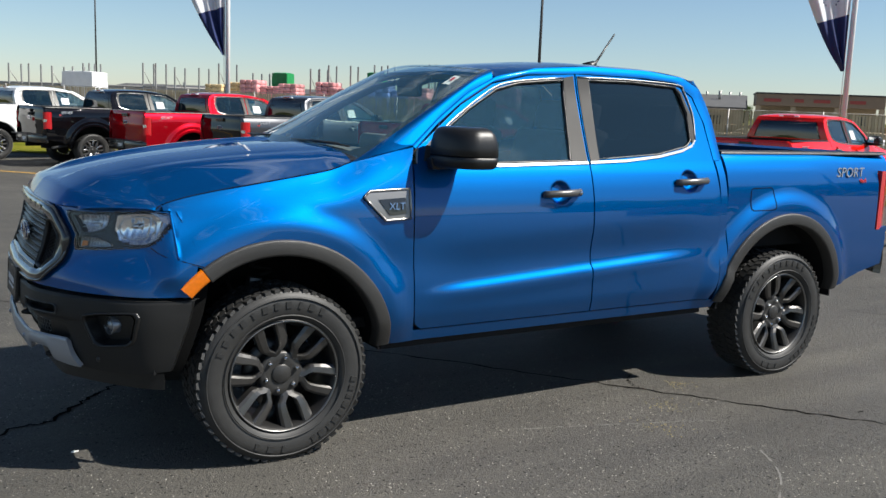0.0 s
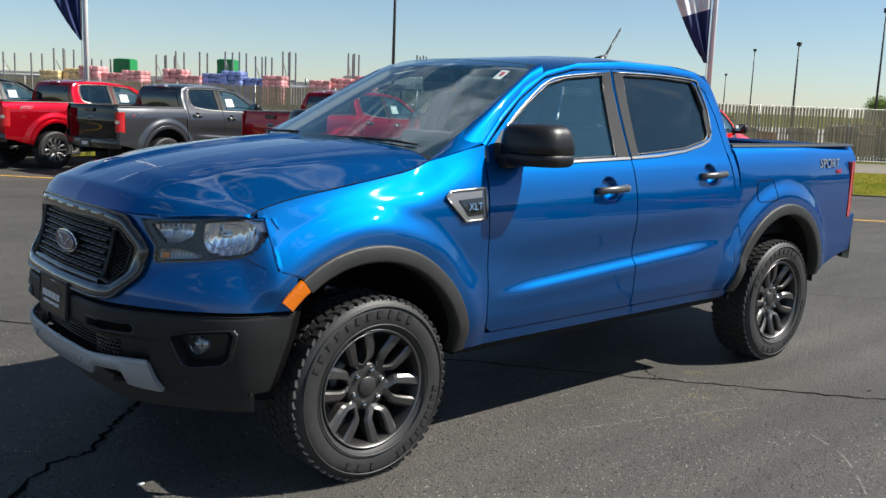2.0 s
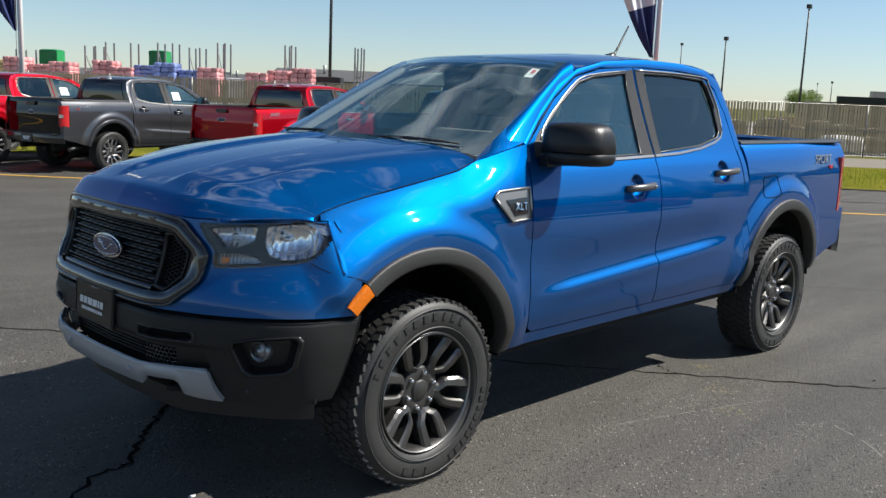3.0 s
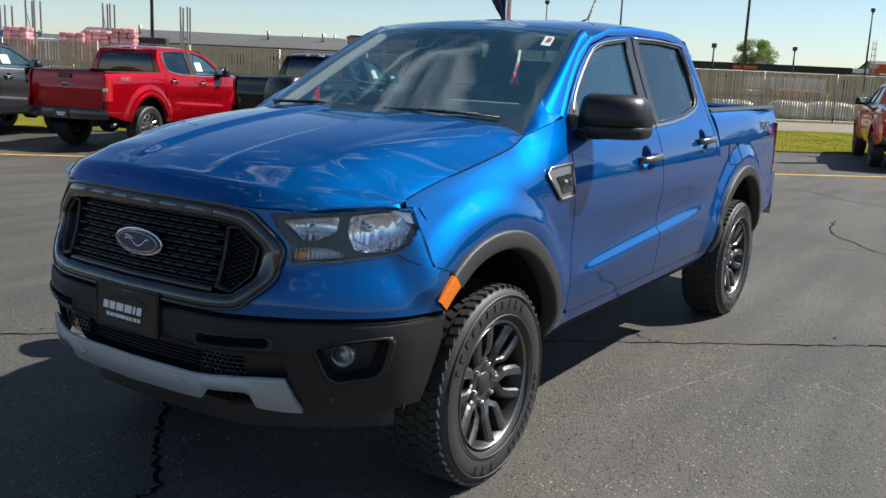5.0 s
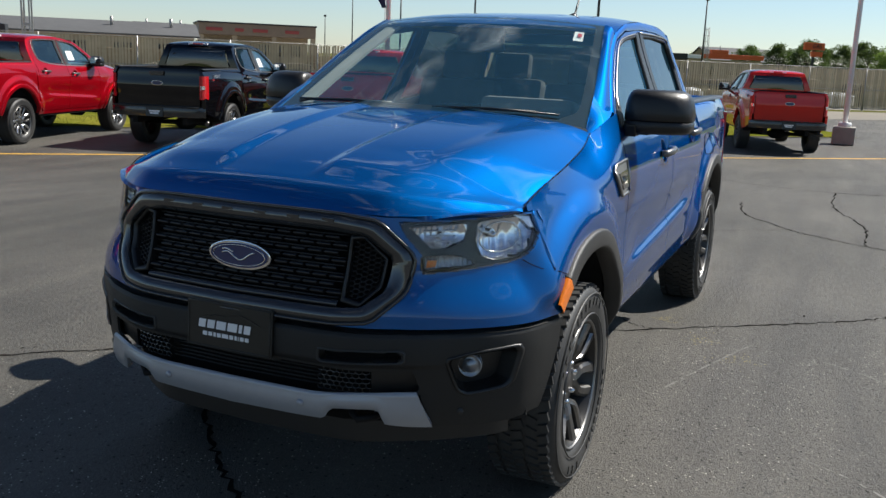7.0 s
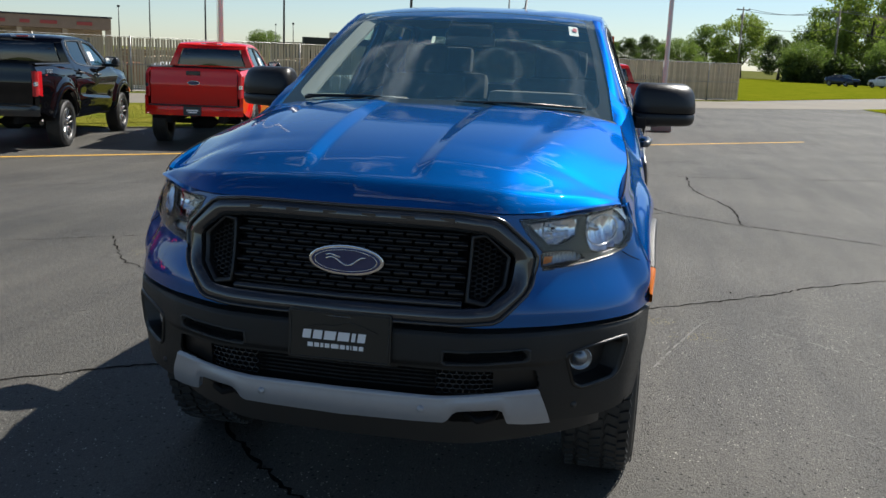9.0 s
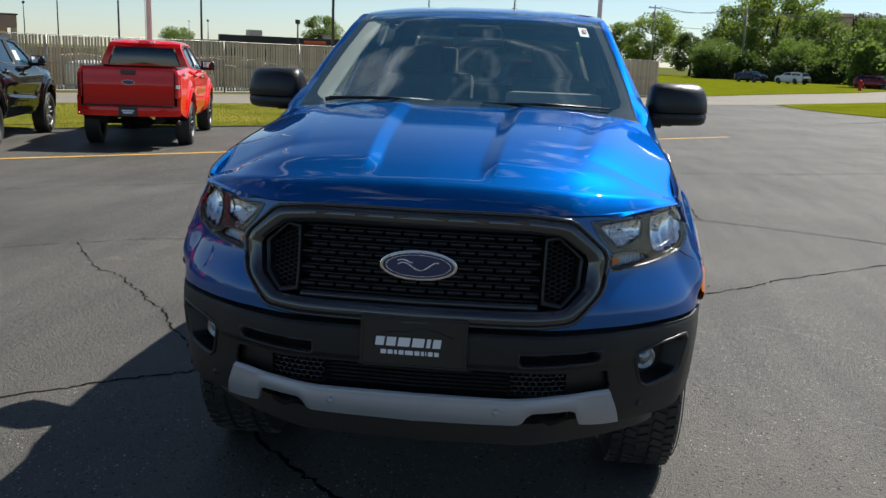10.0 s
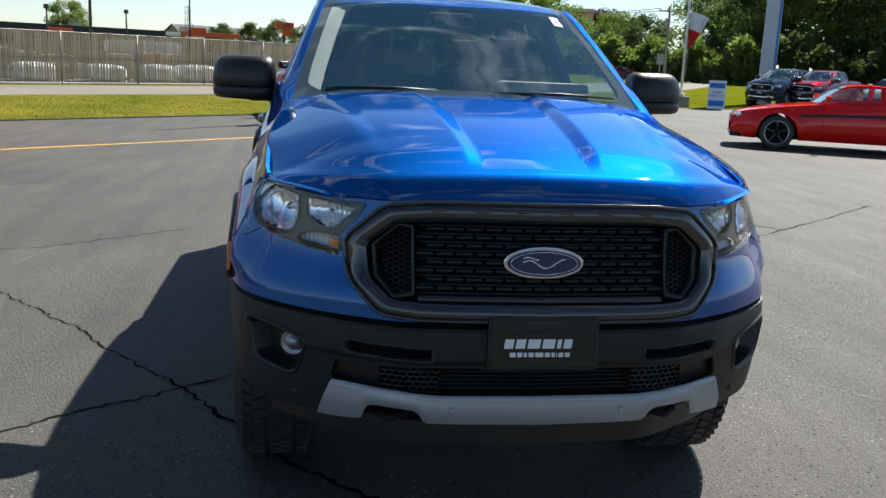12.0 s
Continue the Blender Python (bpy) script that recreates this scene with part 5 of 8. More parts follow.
    def roof(u, v):
        a = abs(v)
        x0 = 1.085 + 0.115 * a ** 2
        x1 = 2.635 - 0.02 * a
        x = x0 + (x1 - x0) * u
        z = ze(x) + (zc(x) - ze(x)) * (1 - a ** 3.2)
        y = (half_width(x, ze(x)) - 0.006) * v
        rib = 0.006 * math.exp(-((a - 0.45) / 0.06) ** 2) * smooth(0.15, 0.3, u) * (1 - smooth(0.8, 0.95, u))
        return Vector((x, y, z - rib))
    P("roof", sheet(roof, lin(0, 1, 30), [-1, -0.985, -0.96] + lin(-0.92, 0.92, 36) + [0.96, 0.985, 1], (0, 0, 1), 0.02), blue)

    def screen(u, v):
        g = [Vector(q) for q in GLASS_E]
        t = u * 4
        i = min(int(t), 3)
        e = g[i] + (g[i + 1] - g[i]) * (t - i)
        bow_x = (-0.085 - 0.03 * u) * (1 - v * v)
        bow_z = (0.045 - 0.02 * u) * (1 - v * v)
        return Vector((e.x + bow_x, e.y * v, e.z + bow_z))
    ws = P("windshield", sheet(screen, lin(0, 1, 20), lin(-1, 1, 32), (-1, 0, 1), 0), M["windscreen"], truck, "lightly tinted laminated windscreen")
    ws.visible_shadow = False
    # black ceramic border
    def band(u0, u1, v0, v1):
        return sheet(lambda u, v: screen(u, v) + Vector((0.006, 0, -0.006)), lin(u0, u1, 8), lin(v0, v1, 24), (-1, 0, 1), 0)
    for q in ((0, 0.05, -1, 1), (0.955, 1, -1, 1)):
        P("glass_border", band(*q), M["void"], ws)
    for q in (-1, 1):
        P("glass_border", sheet(lambda u, v, q=q: screen(u, q * (1 - v * (0.065 + 0.10 * math.exp(-((u - 0.045) / 0.05) ** 2) + 0.06 * math.exp(-((u - 0.96) / 0.04) ** 2)))) + Vector((0.006, 0, -0.006)),
                                lin(0.04, 0.965, 40), lin(0, 1, 4), (-1, 0, 1), 0), M["void"], ws)
    P("windshield_sticker", sheet(lambda u, v: screen(u, v) + Vector((0.004, 0, -0.004)), lin(0.64, 0.72, 2), lin(-0.86, -0.79, 2), (-1, 0, 1), 0.001), M["white_sticker"], ws)
    P("sticker_print", sheet(lambda u, v: screen(u, v) + Vector((0.001, 0, 0.0)), lin(0.67, 0.70, 2), lin(-0.85, -0.82, 2), (-1, 0, 1), 0.001), M["red_print"], ws)
    P("cowl", sheet(lambda u, v: Vector((0.355 + 0.05 * u - 0.08 * (1 - v * v) * u, 0.75 * v, 1.305 + 0.048 * (1 - abs(v) ** 3) + 0.008 * u - 0.0)), lin(0, 1, 4), lin(-1, 1, 24), (0, 0, 1), 0.01), M["black_plastic"])
    for y0, y1 in ((-0.62, -0.06), (0.05, 0.60)):
        wp = P("wiper", tube([(0.37, y1, 1.366), (0.345, y1 - 0.06, 1.376), (0.365, (y0 + y1) / 2, 1.382), (0.405, y0 + 0.10, 1.380)], [0.010, 0.007, 0.006, 0.004], 8), M["black_plastic"])
        P("wiper_blade", tube([(0.335, y1 - 0.02, 1.378), (0.345, (y0 + y1) / 2, 1.385), (0.410, y0, 1.372)], 0.0045, 6), M["black_plastic"], wp)

    def back(u, v):
        z = 1.30 + (1.775 - 1.30) * v
        x = spl([(1.30, 2.690), (1.53, 2.688), (1.70, 2.650), (1.77, 2.60)])(z)
        return Vector((x + 0.02 * (1 - u * u), (half_width(2.6, z) - 0.006) * u, z))
    P("cab_back", sheet(back, lin(-1, 1, 24), lin(0, 1, 20), (1, 0, 0), 0.015, lambda u, v: not (abs(u) < 0.80 and 0.22 < v < 0.86)), blue)
    P("cab_back_lower", box((2.662, 0, 0.94), (0.02, 1.62, 0.74)), blue)
    P("cab_back_lining", box((2.640, 0, 1.02), (0.016, 1.50, 0.76)), M["interior"])
    P("rear_window", sheet(back, lin(-0.8, 0.8, 16), lin(0.20, 0.88, 8), (1, 0, 0), 0.004), M["rear_glass"], truck, "tinted rear cab glass").visible_shadow = False
    bl = P("brake_light", box((2.640, 0, 1.796), (0.05, 0.20, 0.026), None, 0.006), M["red_lens"], truck, "high red stop lamp")
    for q in (-1, 1):
        P("cargo_lens", box((2.640, q * 0.145, 1.794), (0.048, 0.086, 0.025), None, 0.006), M["white_print"], bl)

    # bed, tailgate, lamps, rear bumper
    P("bed_floor", box((3.48, 0, 0.80), (1.62, 1.42, 0.03)), M["frame_black"])
    P("bed_front_wall", box((2.71, 0, 1.08), (0.03, 1.44, 0.58)), M["frame_black"])
    tg = P("tailgate", sheet(lambda y, v: Vector((4.315 + 0.022 * math.exp(-((v - 0.52) / 0.22) ** 2) - 0.02 * max(v - 0.93, 0) * 10 - 0.03 * abs(y / 0.74) ** 4, y, 0.745 + 0.625 * v)), lin(-0.735, 0.735, 24), lin(0, 1, 20), (1, 0, 0), 0.05), blue)
    P("tailgate_latch", box((4.345, 0, 1.285), (0.03, 0.24, 0.075), None, 0.01), M["gloss_black"], tg)
    P("tailgate_emblem", prism([(0.105 * math.cos(a), 0.042 * math.sin(a)) for a in lin(0, 2 * math.pi, 32)[:-1]], 0.014, facing((4.325, 0, 1.12), (1, 0, 0)), 0.003), M["chrome"], tg, "oval badge with chrome rim")
    P("emblem_field", prism([(0.092 * math.cos(a), 0.033 * math.sin(a)) for a in lin(0, 2 * math.pi, 32)[:-1]], 0.003, facing((4.3405, 0, 1.12), (1, 0, 0))), M["oval_blue"], tg)
    for sd in (-1, 1):
        def tl(u, v, sd=sd):
            a = u * math.pi / 2
            yb, xb = half_width(4.2, 1.0) + 0.004, 4.17
            px = xb + 0.155 * math.sin(a)
            py = yb - 0.085 * (1 - math.cos(a)) - 0.015 * u
            return Vector((px, sd * py, 0.872 + 0.388 * v))
        lt = P("tail_light", sheet(tl, lin(0, 1, 10), lin(0, 1, 8), (1, sd, 0), 0.03), M["red_lens"], truck, "red tail lamp with clear centre")
        P("reverse_lens", sheet(lambda u, v, sd=sd: tl(0.45 + 0.45 * u, 0.42 + 0.16 * v) + Vector((0.003, sd * 0.003, 0)), lin(0, 1, 4), lin(0, 1, 2), (1, sd, 0), 0.004), M["clear_lens"], lt)
        for z0, z1 in ((0.63, 0.870), (1.262, 1.365)):
            P("bed_corner", sheet(lambda u, v, sd=sd, z0=z0, z1=z1: Vector((4.285 + 0.03 * math.sin(u * math.pi / 2), sd * (half_width(4.28, z0 + (z1 - z0) * v) - 0.06 * u), z0 + (z1 - z0) * v)), lin(0, 1, 4), lin(0, 1, 6), (1, sd, 0), 0.01), blue)
        text_mesh("SPORT", 0.088, 0.003, M["letter_silver"], "bed_letters", truck, facing((3.825, sd * (half_width(3.84, 1.25) + 0.008), 1.25), (0, sd, 0.30)), "silver outlined bed lettering", shear=0.5, spacing=1.04)
        P("bed_letter_bar", fill_on_side([(3.945, 1.188), (3.992, 1.188), (3.984, 1.204), (3.937, 1.204)], sd, 0.003, 0.002, 2), M["red_print"], truck, "small red printed bar")
        text_mesh("4x4", 0.042, 0.003, M["red_print"], "bed_letters", truck, facing((3.97, sd * (half_width(3.97, 1.198) + 0.006), 1.198), (0, sd, 0.22)), "small red bed lettering")
    rb = P("rear_bumper", sheet(lambda s, v: Vector((4.44 - 0.16 * abs(s) ** 4 + 0.01 * math.sin(v * 3), s * 0.84, 0.565 + 0.165 * v)), lin(-1, 1, 30), lin(0, 1, 6), (1, 0, 0), 0.05), M["gloss_black"], truck, "black rear bumper")
    P("bumper_step", box((4.37, 0, 0.735), (0.20, 1.5, 0.02), None, 0.006), M["black_plastic"], rb)
    P("rear_plate", prism([(-0.152, -0.076), (0.152, -0.076), (0.152, 0.076), (-0.152, 0.076)], 0.006, facing((4.456, 0, 0.645), (1, 0, 0.1))), M["plate_black"], rb, "black dealer plate with white print")
    bm = bmesh.new()
    for wd, yy in ((0.20, 0.012), (0.15, -0.022)):
        join(bm, prism([(-wd / 2, yy - 0.013), (wd / 2, yy - 0.013), (wd / 2, yy + 0.013), (-wd / 2, yy + 0.013)], 0.002, facing((4.463, 0, 0.645), (1, 0, 0.1))))
    P("plate_print", bm, M["white_print"], rb)

    # underbody
    for sd in (-1, 1):
        P("frame_rail", box((1.9, sd * 0.45, 0.50), (4.7, 0.09, 0.14), None, 0.01), M["frame_black"])
    P("floor_pan", box((1.6, 0, 0.56), (2.5, 1.5, 0.05)), M["frame_black"])
    P("engine_block", box((-0.15, 0, 0.75), (0.9, 0.8, 0.60), None, 0.05), M["frame_black"])
    for ax in (0.0, 3.22):
        P("axle", tube([(ax, -0.72, 0.388), (ax, -0.2, 0.388), (ax, -0.1, 0.388), (ax, 0.1, 0.388), (ax, 0.2, 0.388), (ax, 0.72, 0.388)], [0.045, 0.045, 0.12, 0.12, 0.045, 0.045], 12), M["frame_black"])
    P("exhaust_pipe", tube([(1.2, 0.25, 0.42), (2.6, 0.3, 0.42), (3.2, 0.42, 0.62), (3.7, 0.62, 0.5), (4.15, 0.80, 0.45)], 0.035, 10), M["steel"])
    for sd in (-1, 1):
        P("suspension_arm", tube([(-0.2, sd * 0.4, 0.74), (-0.06, sd * 0.62, 0.66), (0.06, sd * 0.62, 0.66), (0.2, sd * 0.4, 0.74)], 0.022, 8), M["steel"])
        P("coil_spring", tube([(0.02 + 0.055 * math.cos(a), sd * (0.56 - 0.0015 * k), 0.60 + 0.0062 * k + 0.0) for k in range(60) for a in (k * 0.62,)], 0.009, 6), M["frame_black"])
        P("knuckle", box((-0.05, sd * 0.60, 0.70), (0.07, 0.05, 0.16), Matrix.Rotation(radians(12), 4, "Y"), 0.015), M["steel"])
        P("brake_hose", tube([(-0.10, sd * 0.48, 0.93), (-0.17, sd * 0.55, 0.86), (-0.16, sd * 0.62, 0.74), (-0.10, sd * 0.66, 0.66)], 0.008, 6), M["black_plastic"])

    # cabin
    P("dashboard", sheet(lambda u, v: Vector((0.50 + 0.46 * u, 0.74 * v, 1.345 - 0.02 * u - 0.22 * max(u - 0.75, 0) ** 1 * 4 - 0.02 * v * v)), lin(0, 1, 10), lin(-1, 1, 10), (0, 0, 1), 0.02), M["dash"])
    P("cabin_floor", box((1.65, 0, 0.62), (2.0, 1.5, 0.04)), M["interior"])
    P("firewall", box((0.62, 0, 0.95), (0.04, 1.5, 0.65)), M["interior"])
    P("headliner", sheet(lambda u, v: Vector((1.16 + 1.36 * u, 0.55 * v, 1.762 - 0.02 * v * v)), lin(0, 1, 4), lin(-1, 1, 6), (0, 0, -1), 0.008), M["interior_light"])
    for sd in (-1, 1):
        # pale lining on the bright side, dark on the other: uneven light as colour
        P("pillar_lining", strip([[Vector((q[0] + 0.03, sd * (q[1] - o), q[2] - 0.02)) for q in GLASS_E] for o in ((0.01, 0.105) if sd > 0 else (0.01, 0.036))], (1, -sd, 0), 0.012), M["interior_light"] if sd > 0 else M["interior"])
        P("door_lining", box((1.65, sd * 0.775, 0.95), (1.9, 0.03, 0.66)), M["interior"])
        for sx in (1.42, 2.28):
            st = P("seat", box((sx - 0.05, sd * 0.38, 0.86), (0.50, 0.50, 0.18), None, 0.05), M["seat"])
            P("seat_back", box((sx + 0.26, sd * 0.38, 1.16), (0.14, 0.48, 0.62), Matrix.Rotation(radians(14), 4, "Y"), 0.05), M["seat"], st)
            P("headrest", box((sx + 0.36, sd * 0.38, 1.545), (0.09, 0.25, 0.17), Matrix.Rotation(radians(10), 4, "Y"), 0.035), M["seat"], st)
    sw = P("steering_wheel", tube([Vector((0.985, -0.38 + 0.185 * math.cos(a), 1.225 + 0.185 * math.sin(a))) for a in lin(0, 2 * math.pi, 36)[:-1]], 0.016, 8, closed=True), M["interior"])
    sw.matrix_basis = Matrix.Translation((0.985, -0.38, 1.225)) @ Matrix.Rotation(radians(-22), 4, "Y") @ Matrix.Translation((-0.985, 0.38, -1.225))
    P("wheel_boss", box((0.975, -0.38, 1.22), (0.06, 0.30, 0.09), None, 0.025), M["interior"], sw)
    P("instrument_hood", box((0.80, -0.38, 1.365), (0.26, 0.44, 0.09), Matrix.Rotation(radians(8), 4, "Y"), 0.035), M["dash"])
    P("centre_screen", box((0.93, 0, 1.29), (0.03, 0.26, 0.17), Matrix.Rotation(radians(-15), 4, "Y"), 0.01), M["gloss_black"])
    rv = P("rear_view_mirror", box((1.06, 0, 1.655), (0.03, 0.25, 0.075), None, 0.014), M["black_plastic"])
    P("sensor_pod", box((1.085, 0, 1.705), (0.12, 0.22, 0.05), Matrix.Rotation(radians(-20), 4, "Y"), 0.02), M["void"], rv)
    # aerial
    P("antenna", tube([(2.20, -0.12, 1.832), (2.27, -0.12, 1.860), (2.285, -0.12, 1.872), (2.30, -0.12, 1.89), (2.42, -0.12, 2.05)], [0.034, 0.022, 0.009, 0.007, 0.005], 8), M["black_plastic"])
    return truck


pickup = build_pickup()

# ---------------------------------------------------------------- the lot: a frame along the yellow line (u along it, n away from the truck)
def un(u, n, z=0.0):
    return Vector((9.35 + 0.671 * u + 0.742 * n, 5.2 - 0.742 * u + 0.671 * n, z))


def asphalt_material():
    m = mat("worn_asphalt", (0.1, 0.1, 0.1), 0.7, spec=0.3)
    nt = m.node_tree
    b = nt.nodes["Principled BSDF"]
    co = nt.nodes.new("ShaderNodeTexCoord")

    def noise_node(scale, detail=4, rough=0.5):
        n = nt.nodes.new("ShaderNodeTexNoise")
        n.inputs["Scale"].default_value, n.inputs["Detail"].default_value, n.inputs["Roughness"].default_value = scale, detail, rough
        nt.links.new(co.outputs["Object"], n.inputs["Vector"])
        return n

    def ramp(src, p0, c0, p1, c1):
        r = nt.nodes.new("ShaderNodeValToRGB")
        e = r.color_ramp.elements
        e[0].position, e[0].color, e[1].position, e[1].color = p0, (*c0, 1), p1, (*c1, 1)
        nt.links.new(src, r.inputs["Fac"])
        return r

    def mix(kind, a, bb, fac=1.0):
        x = nt.nodes.new("ShaderNodeMix")
        x.data_type, x.blend_type = "RGBA", kind
        x.inputs["Factor"].default_value = fac
        nt.links.new(a, x.inputs["A"])
        nt.links.new(bb, x.inputs["B"])
        return x
    big = ramp(noise_node(0.35, 5, 0.6).outputs["Fac"], 0.3, (0.058, 0.056, 0.050), 0.7, (0.096, 0.091, 0.082))
    fine = ramp(noise_node(130, 3, 0.7).outputs["Fac"], 0.36, (0.72, 0.72, 0.72), 0.66, (1.30, 1.29, 1.26))
    c1 = mix("MULTIPLY", big.outputs["Color"], fine.outputs["Color"])
    # pale stones that stand out of the binder, thick in some places and rare in others; and open pits where one has come out
    def cells(scale, share, r0, r1, colour):
        vo = nt.nodes.new("ShaderNodeTexVoronoi")
        vo.inputs["Scale"].default_value = scale
        nt.links.new(co.outputs["Object"], vo.inputs["Vector"])
        dot = ramp(vo.outputs["Distance"], r0, colour, r1, (0, 0, 0))
        one = nt.nodes.new("ShaderNodeSeparateColor")
        nt.links.new(vo.outputs["Color"], one.inputs["Color"])
        sel = ramp(one.outputs["Red"], 1 - share, (0, 0, 0), 1 - share + 0.06, (1, 1, 1))
        return mix("MULTIPLY", dot.outputs["Color"], sel.outputs["Color"])
    patch = ramp(noise_node(1.7, 4, 0.65).outputs["Fac"], 0.42, (0.12, 0.12, 0.12), 0.62, (1, 1, 1))
    # the pavement on one side of the long seam is older, with more stones and pits
    side = nt.nodes.new("ShaderNodeVectorMath")
    side.operation = "DOT_PRODUCT"
    side.inputs[1].default_value = (-0.779, -0.627, 0)
    nt.links.new(co.outputs["Object"], side.inputs[0])
    older = nt.nodes.new("ShaderNodeMapRange")
    older.inputs["From Min"].default_value, older.inputs["From Max"].default_value = -1.33, -1.18
    older.inputs["To Min"].default_value, older.inputs["To Max"].default_value = 0.30, 1.0
    nt.links.new(side.outputs["Value"], older.inputs["Value"])
    patch = mix("MULTIPLY", patch.outputs["Color"], older.outputs["Result"])
    stone = mix("MULTIPLY", cells(70, 0.20, 0.18, 0.32, (0.42, 0.395, 0.35)).outputs["Result"], patch.outputs["Result"])
    c2 = mix("ADD", c1.outputs["Result"], stone.outputs["Result"])
    mid = ramp(noise_node(48, 4, 0.7).outputs["Fac"], 0.36, (0.86, 0.86, 0.86), 0.66, (1.15, 1.14, 1.12))
    c2 = mix("MULTIPLY", c2.outputs["Result"], mid.outputs["Color"])
    inv = nt.nodes.new("ShaderNodeInvert")
    pits = mix("MULTIPLY", cells(44, 0.22, 0.22, 0.34, (0.92, 0.92, 0.92)).outputs["Result"], older.outputs["Result"])
    nt.links.new(pits.outputs["Result"], inv.inputs["Color"])
    c2 = mix("MULTIPLY", c2.outputs["Result"], inv.outputs["Color"])
    # drag marks and stains, stretched along the traffic
    mp = nt.nodes.new("ShaderNodeMapping")
    mp.inputs["Rotation"].default_value = (0, 0, radians(48))
    mp.inputs["Scale"].default_value = (0.25, 2.2, 1)
    nt.links.new(co.outputs["Object"], mp.inputs["Vector"])
    ns = nt.nodes.new("ShaderNodeTexNoise")
    ns.inputs["Scale"].default_value, ns.inputs["Detail"].default_value = 1.4, 6
    nt.links.new(mp.outputs["Vector"], ns.inputs["Vector"])
    sm = ramp(ns.outputs["Fac"], 0.35, (0.84, 0.84, 0.85), 0.68, (1.16, 1.15, 1.13))
    c3 = mix("MULTIPLY", c2.outputs["Result"], sm.outputs["Color"])
    nt.links.new(c3.outputs["Result"], b.inputs["Base Color"])
    h1, h2 = noise_node(150, 3, 0.6), noise_node(62, 2, 0.5)
    ad = nt.nodes.new("ShaderNodeMath")
    ad.operation = "ADD"
    nt.links.new(h1.outputs["Fac"], ad.inputs[0])
    nt.links.new(h2.outputs["Fac"], ad.inputs[1])
    bp = nt.nodes.new("ShaderNodeBump")
    bp.inputs["Strength"].default_value, bp.inputs["Distance"].default_value = 0.95, 0.008
    nt.links.new(ad.outputs[0], bp.inputs["Height"])
    nt.links.new(bp.outputs["Normal"], b.inputs["Normal"])
    return m


def grass_material(name, c0, c1):
    m = mat(name, c0, 0.95, spec=0.0)
    nt = m.node_tree
    b = nt.nodes["Principled BSDF"]
    co = nt.nodes.new("ShaderNodeTexCoord")
    rs = []
    for sc, p in ((0.5, (0.35, 0.7)), (9, (0.3, 0.75))):
        n = nt.nodes.new("ShaderNodeTexNoise")
        n.inputs["Scale"].default_value, n.inputs["Detail"].default_value = sc, 6
        nt.links.new(co.outputs["Object"], n.inputs["Vector"])
        r = nt.nodes.new("ShaderNodeValToRGB")
        r.color_ramp.elements[0].position, r.color_ramp.elements[1].position = p
        r.color_ramp.elements[0].color, r.color_ramp.elements[1].color = ((*c0, 1), (*c1, 1)) if sc < 1 else ((0.75, 0.75, 0.72, 1), (1.25, 1.25, 1.15, 1))
        nt.links.new(n.outputs["Fac"], r.inputs["Fac"])
        rs.append(r)
    x = nt.nodes.new("ShaderNodeMix")
    x.data_type, x.blend_type = "RGBA", "MULTIPLY"
    x.inputs["Factor"].default_value = 1
    nt.links.new(rs[0].outputs["Color"], x.inputs["A"])
    nt.links.new(rs[1].outputs["Color"], x.inputs["B"])
    nt.links.new(x.outputs["Result"], b.inputs["Base Color"])
    return m


M["asphalt"] = asphalt_material()
M["turf"] = grass_material("mown_turf", (0.105, 0.118, 0.015), (0.185, 0.165, 0.03))
M["field"] = grass_material("far_field", (0.085, 0.10, 0.03), (0.14, 0.135, 0.055))
M["lawn"] = grass_material("green_lawn", (0.098, 0.122, 0.007), (0.15, 0.152, 0.011))
M["road"] = mat("worn_road_concrete", (0.175, 0.155, 0.122), 0.85, noise_amt=0.16, noise_scale=2.5, bump=0.2)
M["concrete"] = mat("pale_concrete", (0.30, 0.285, 0.25), 0.85, noise_amt=0.18, noise_scale=6, bump=0.2)
M["yellow_line"] = mat("worn_yellow_paint", (0.62, 0.36, 0.05), 0.7, noise_amt=0.25, noise_scale=30)
M["crack"] = mat("crack_filler", (0.014, 0.0135, 0.0125), 1.0, spec=0.0)
M["yard"] = mat("yard_gravel", (0.28, 0.26, 0.23), 0.9, noise_amt=0.25, noise_scale=3)


def flat(name, pts, z, material, label, category, parent=None):
    bm = bmesh.new()
    vs = [bm.verts.new((p.x, p.y, z)) for p in pts]
    f = bm.faces.new(vs)
    bm.normal_update()
    if f.normal.z < 0:
        f.normal_flip()
    bmesh.ops.triangulate(bm, faces=list(bm.faces))
    ob = part(name, bm, material, parent)
    if parent is None:
        tagged(ob, label, category, kind="structure")
    return ob


def lot_z(x, y):
    """The lot's height: level round the truck, then falling a quarter of a metre towards the parked row."""
    return 0.008 - 0.25 * smooth(-5.5, 1.8, (x - 9.35) * 0.742 + (y - 5.2) * 0.671)


ns = [-90, -40, -20, -10] + lin(-6, 2.2, 34) + [6, 12, 17]
lot = part("asphalt_lot", sheet(lambda u, n: (lambda p: Vector((p.x, p.y, lot_z(p.x, p.y))))(un(u, n)), lin(-110, 100, 6), ns, (0, 0, 1), 0), M["asphalt"])
tagged(lot, "worn dark asphalt car park with cracks", "car park", kind="structure")
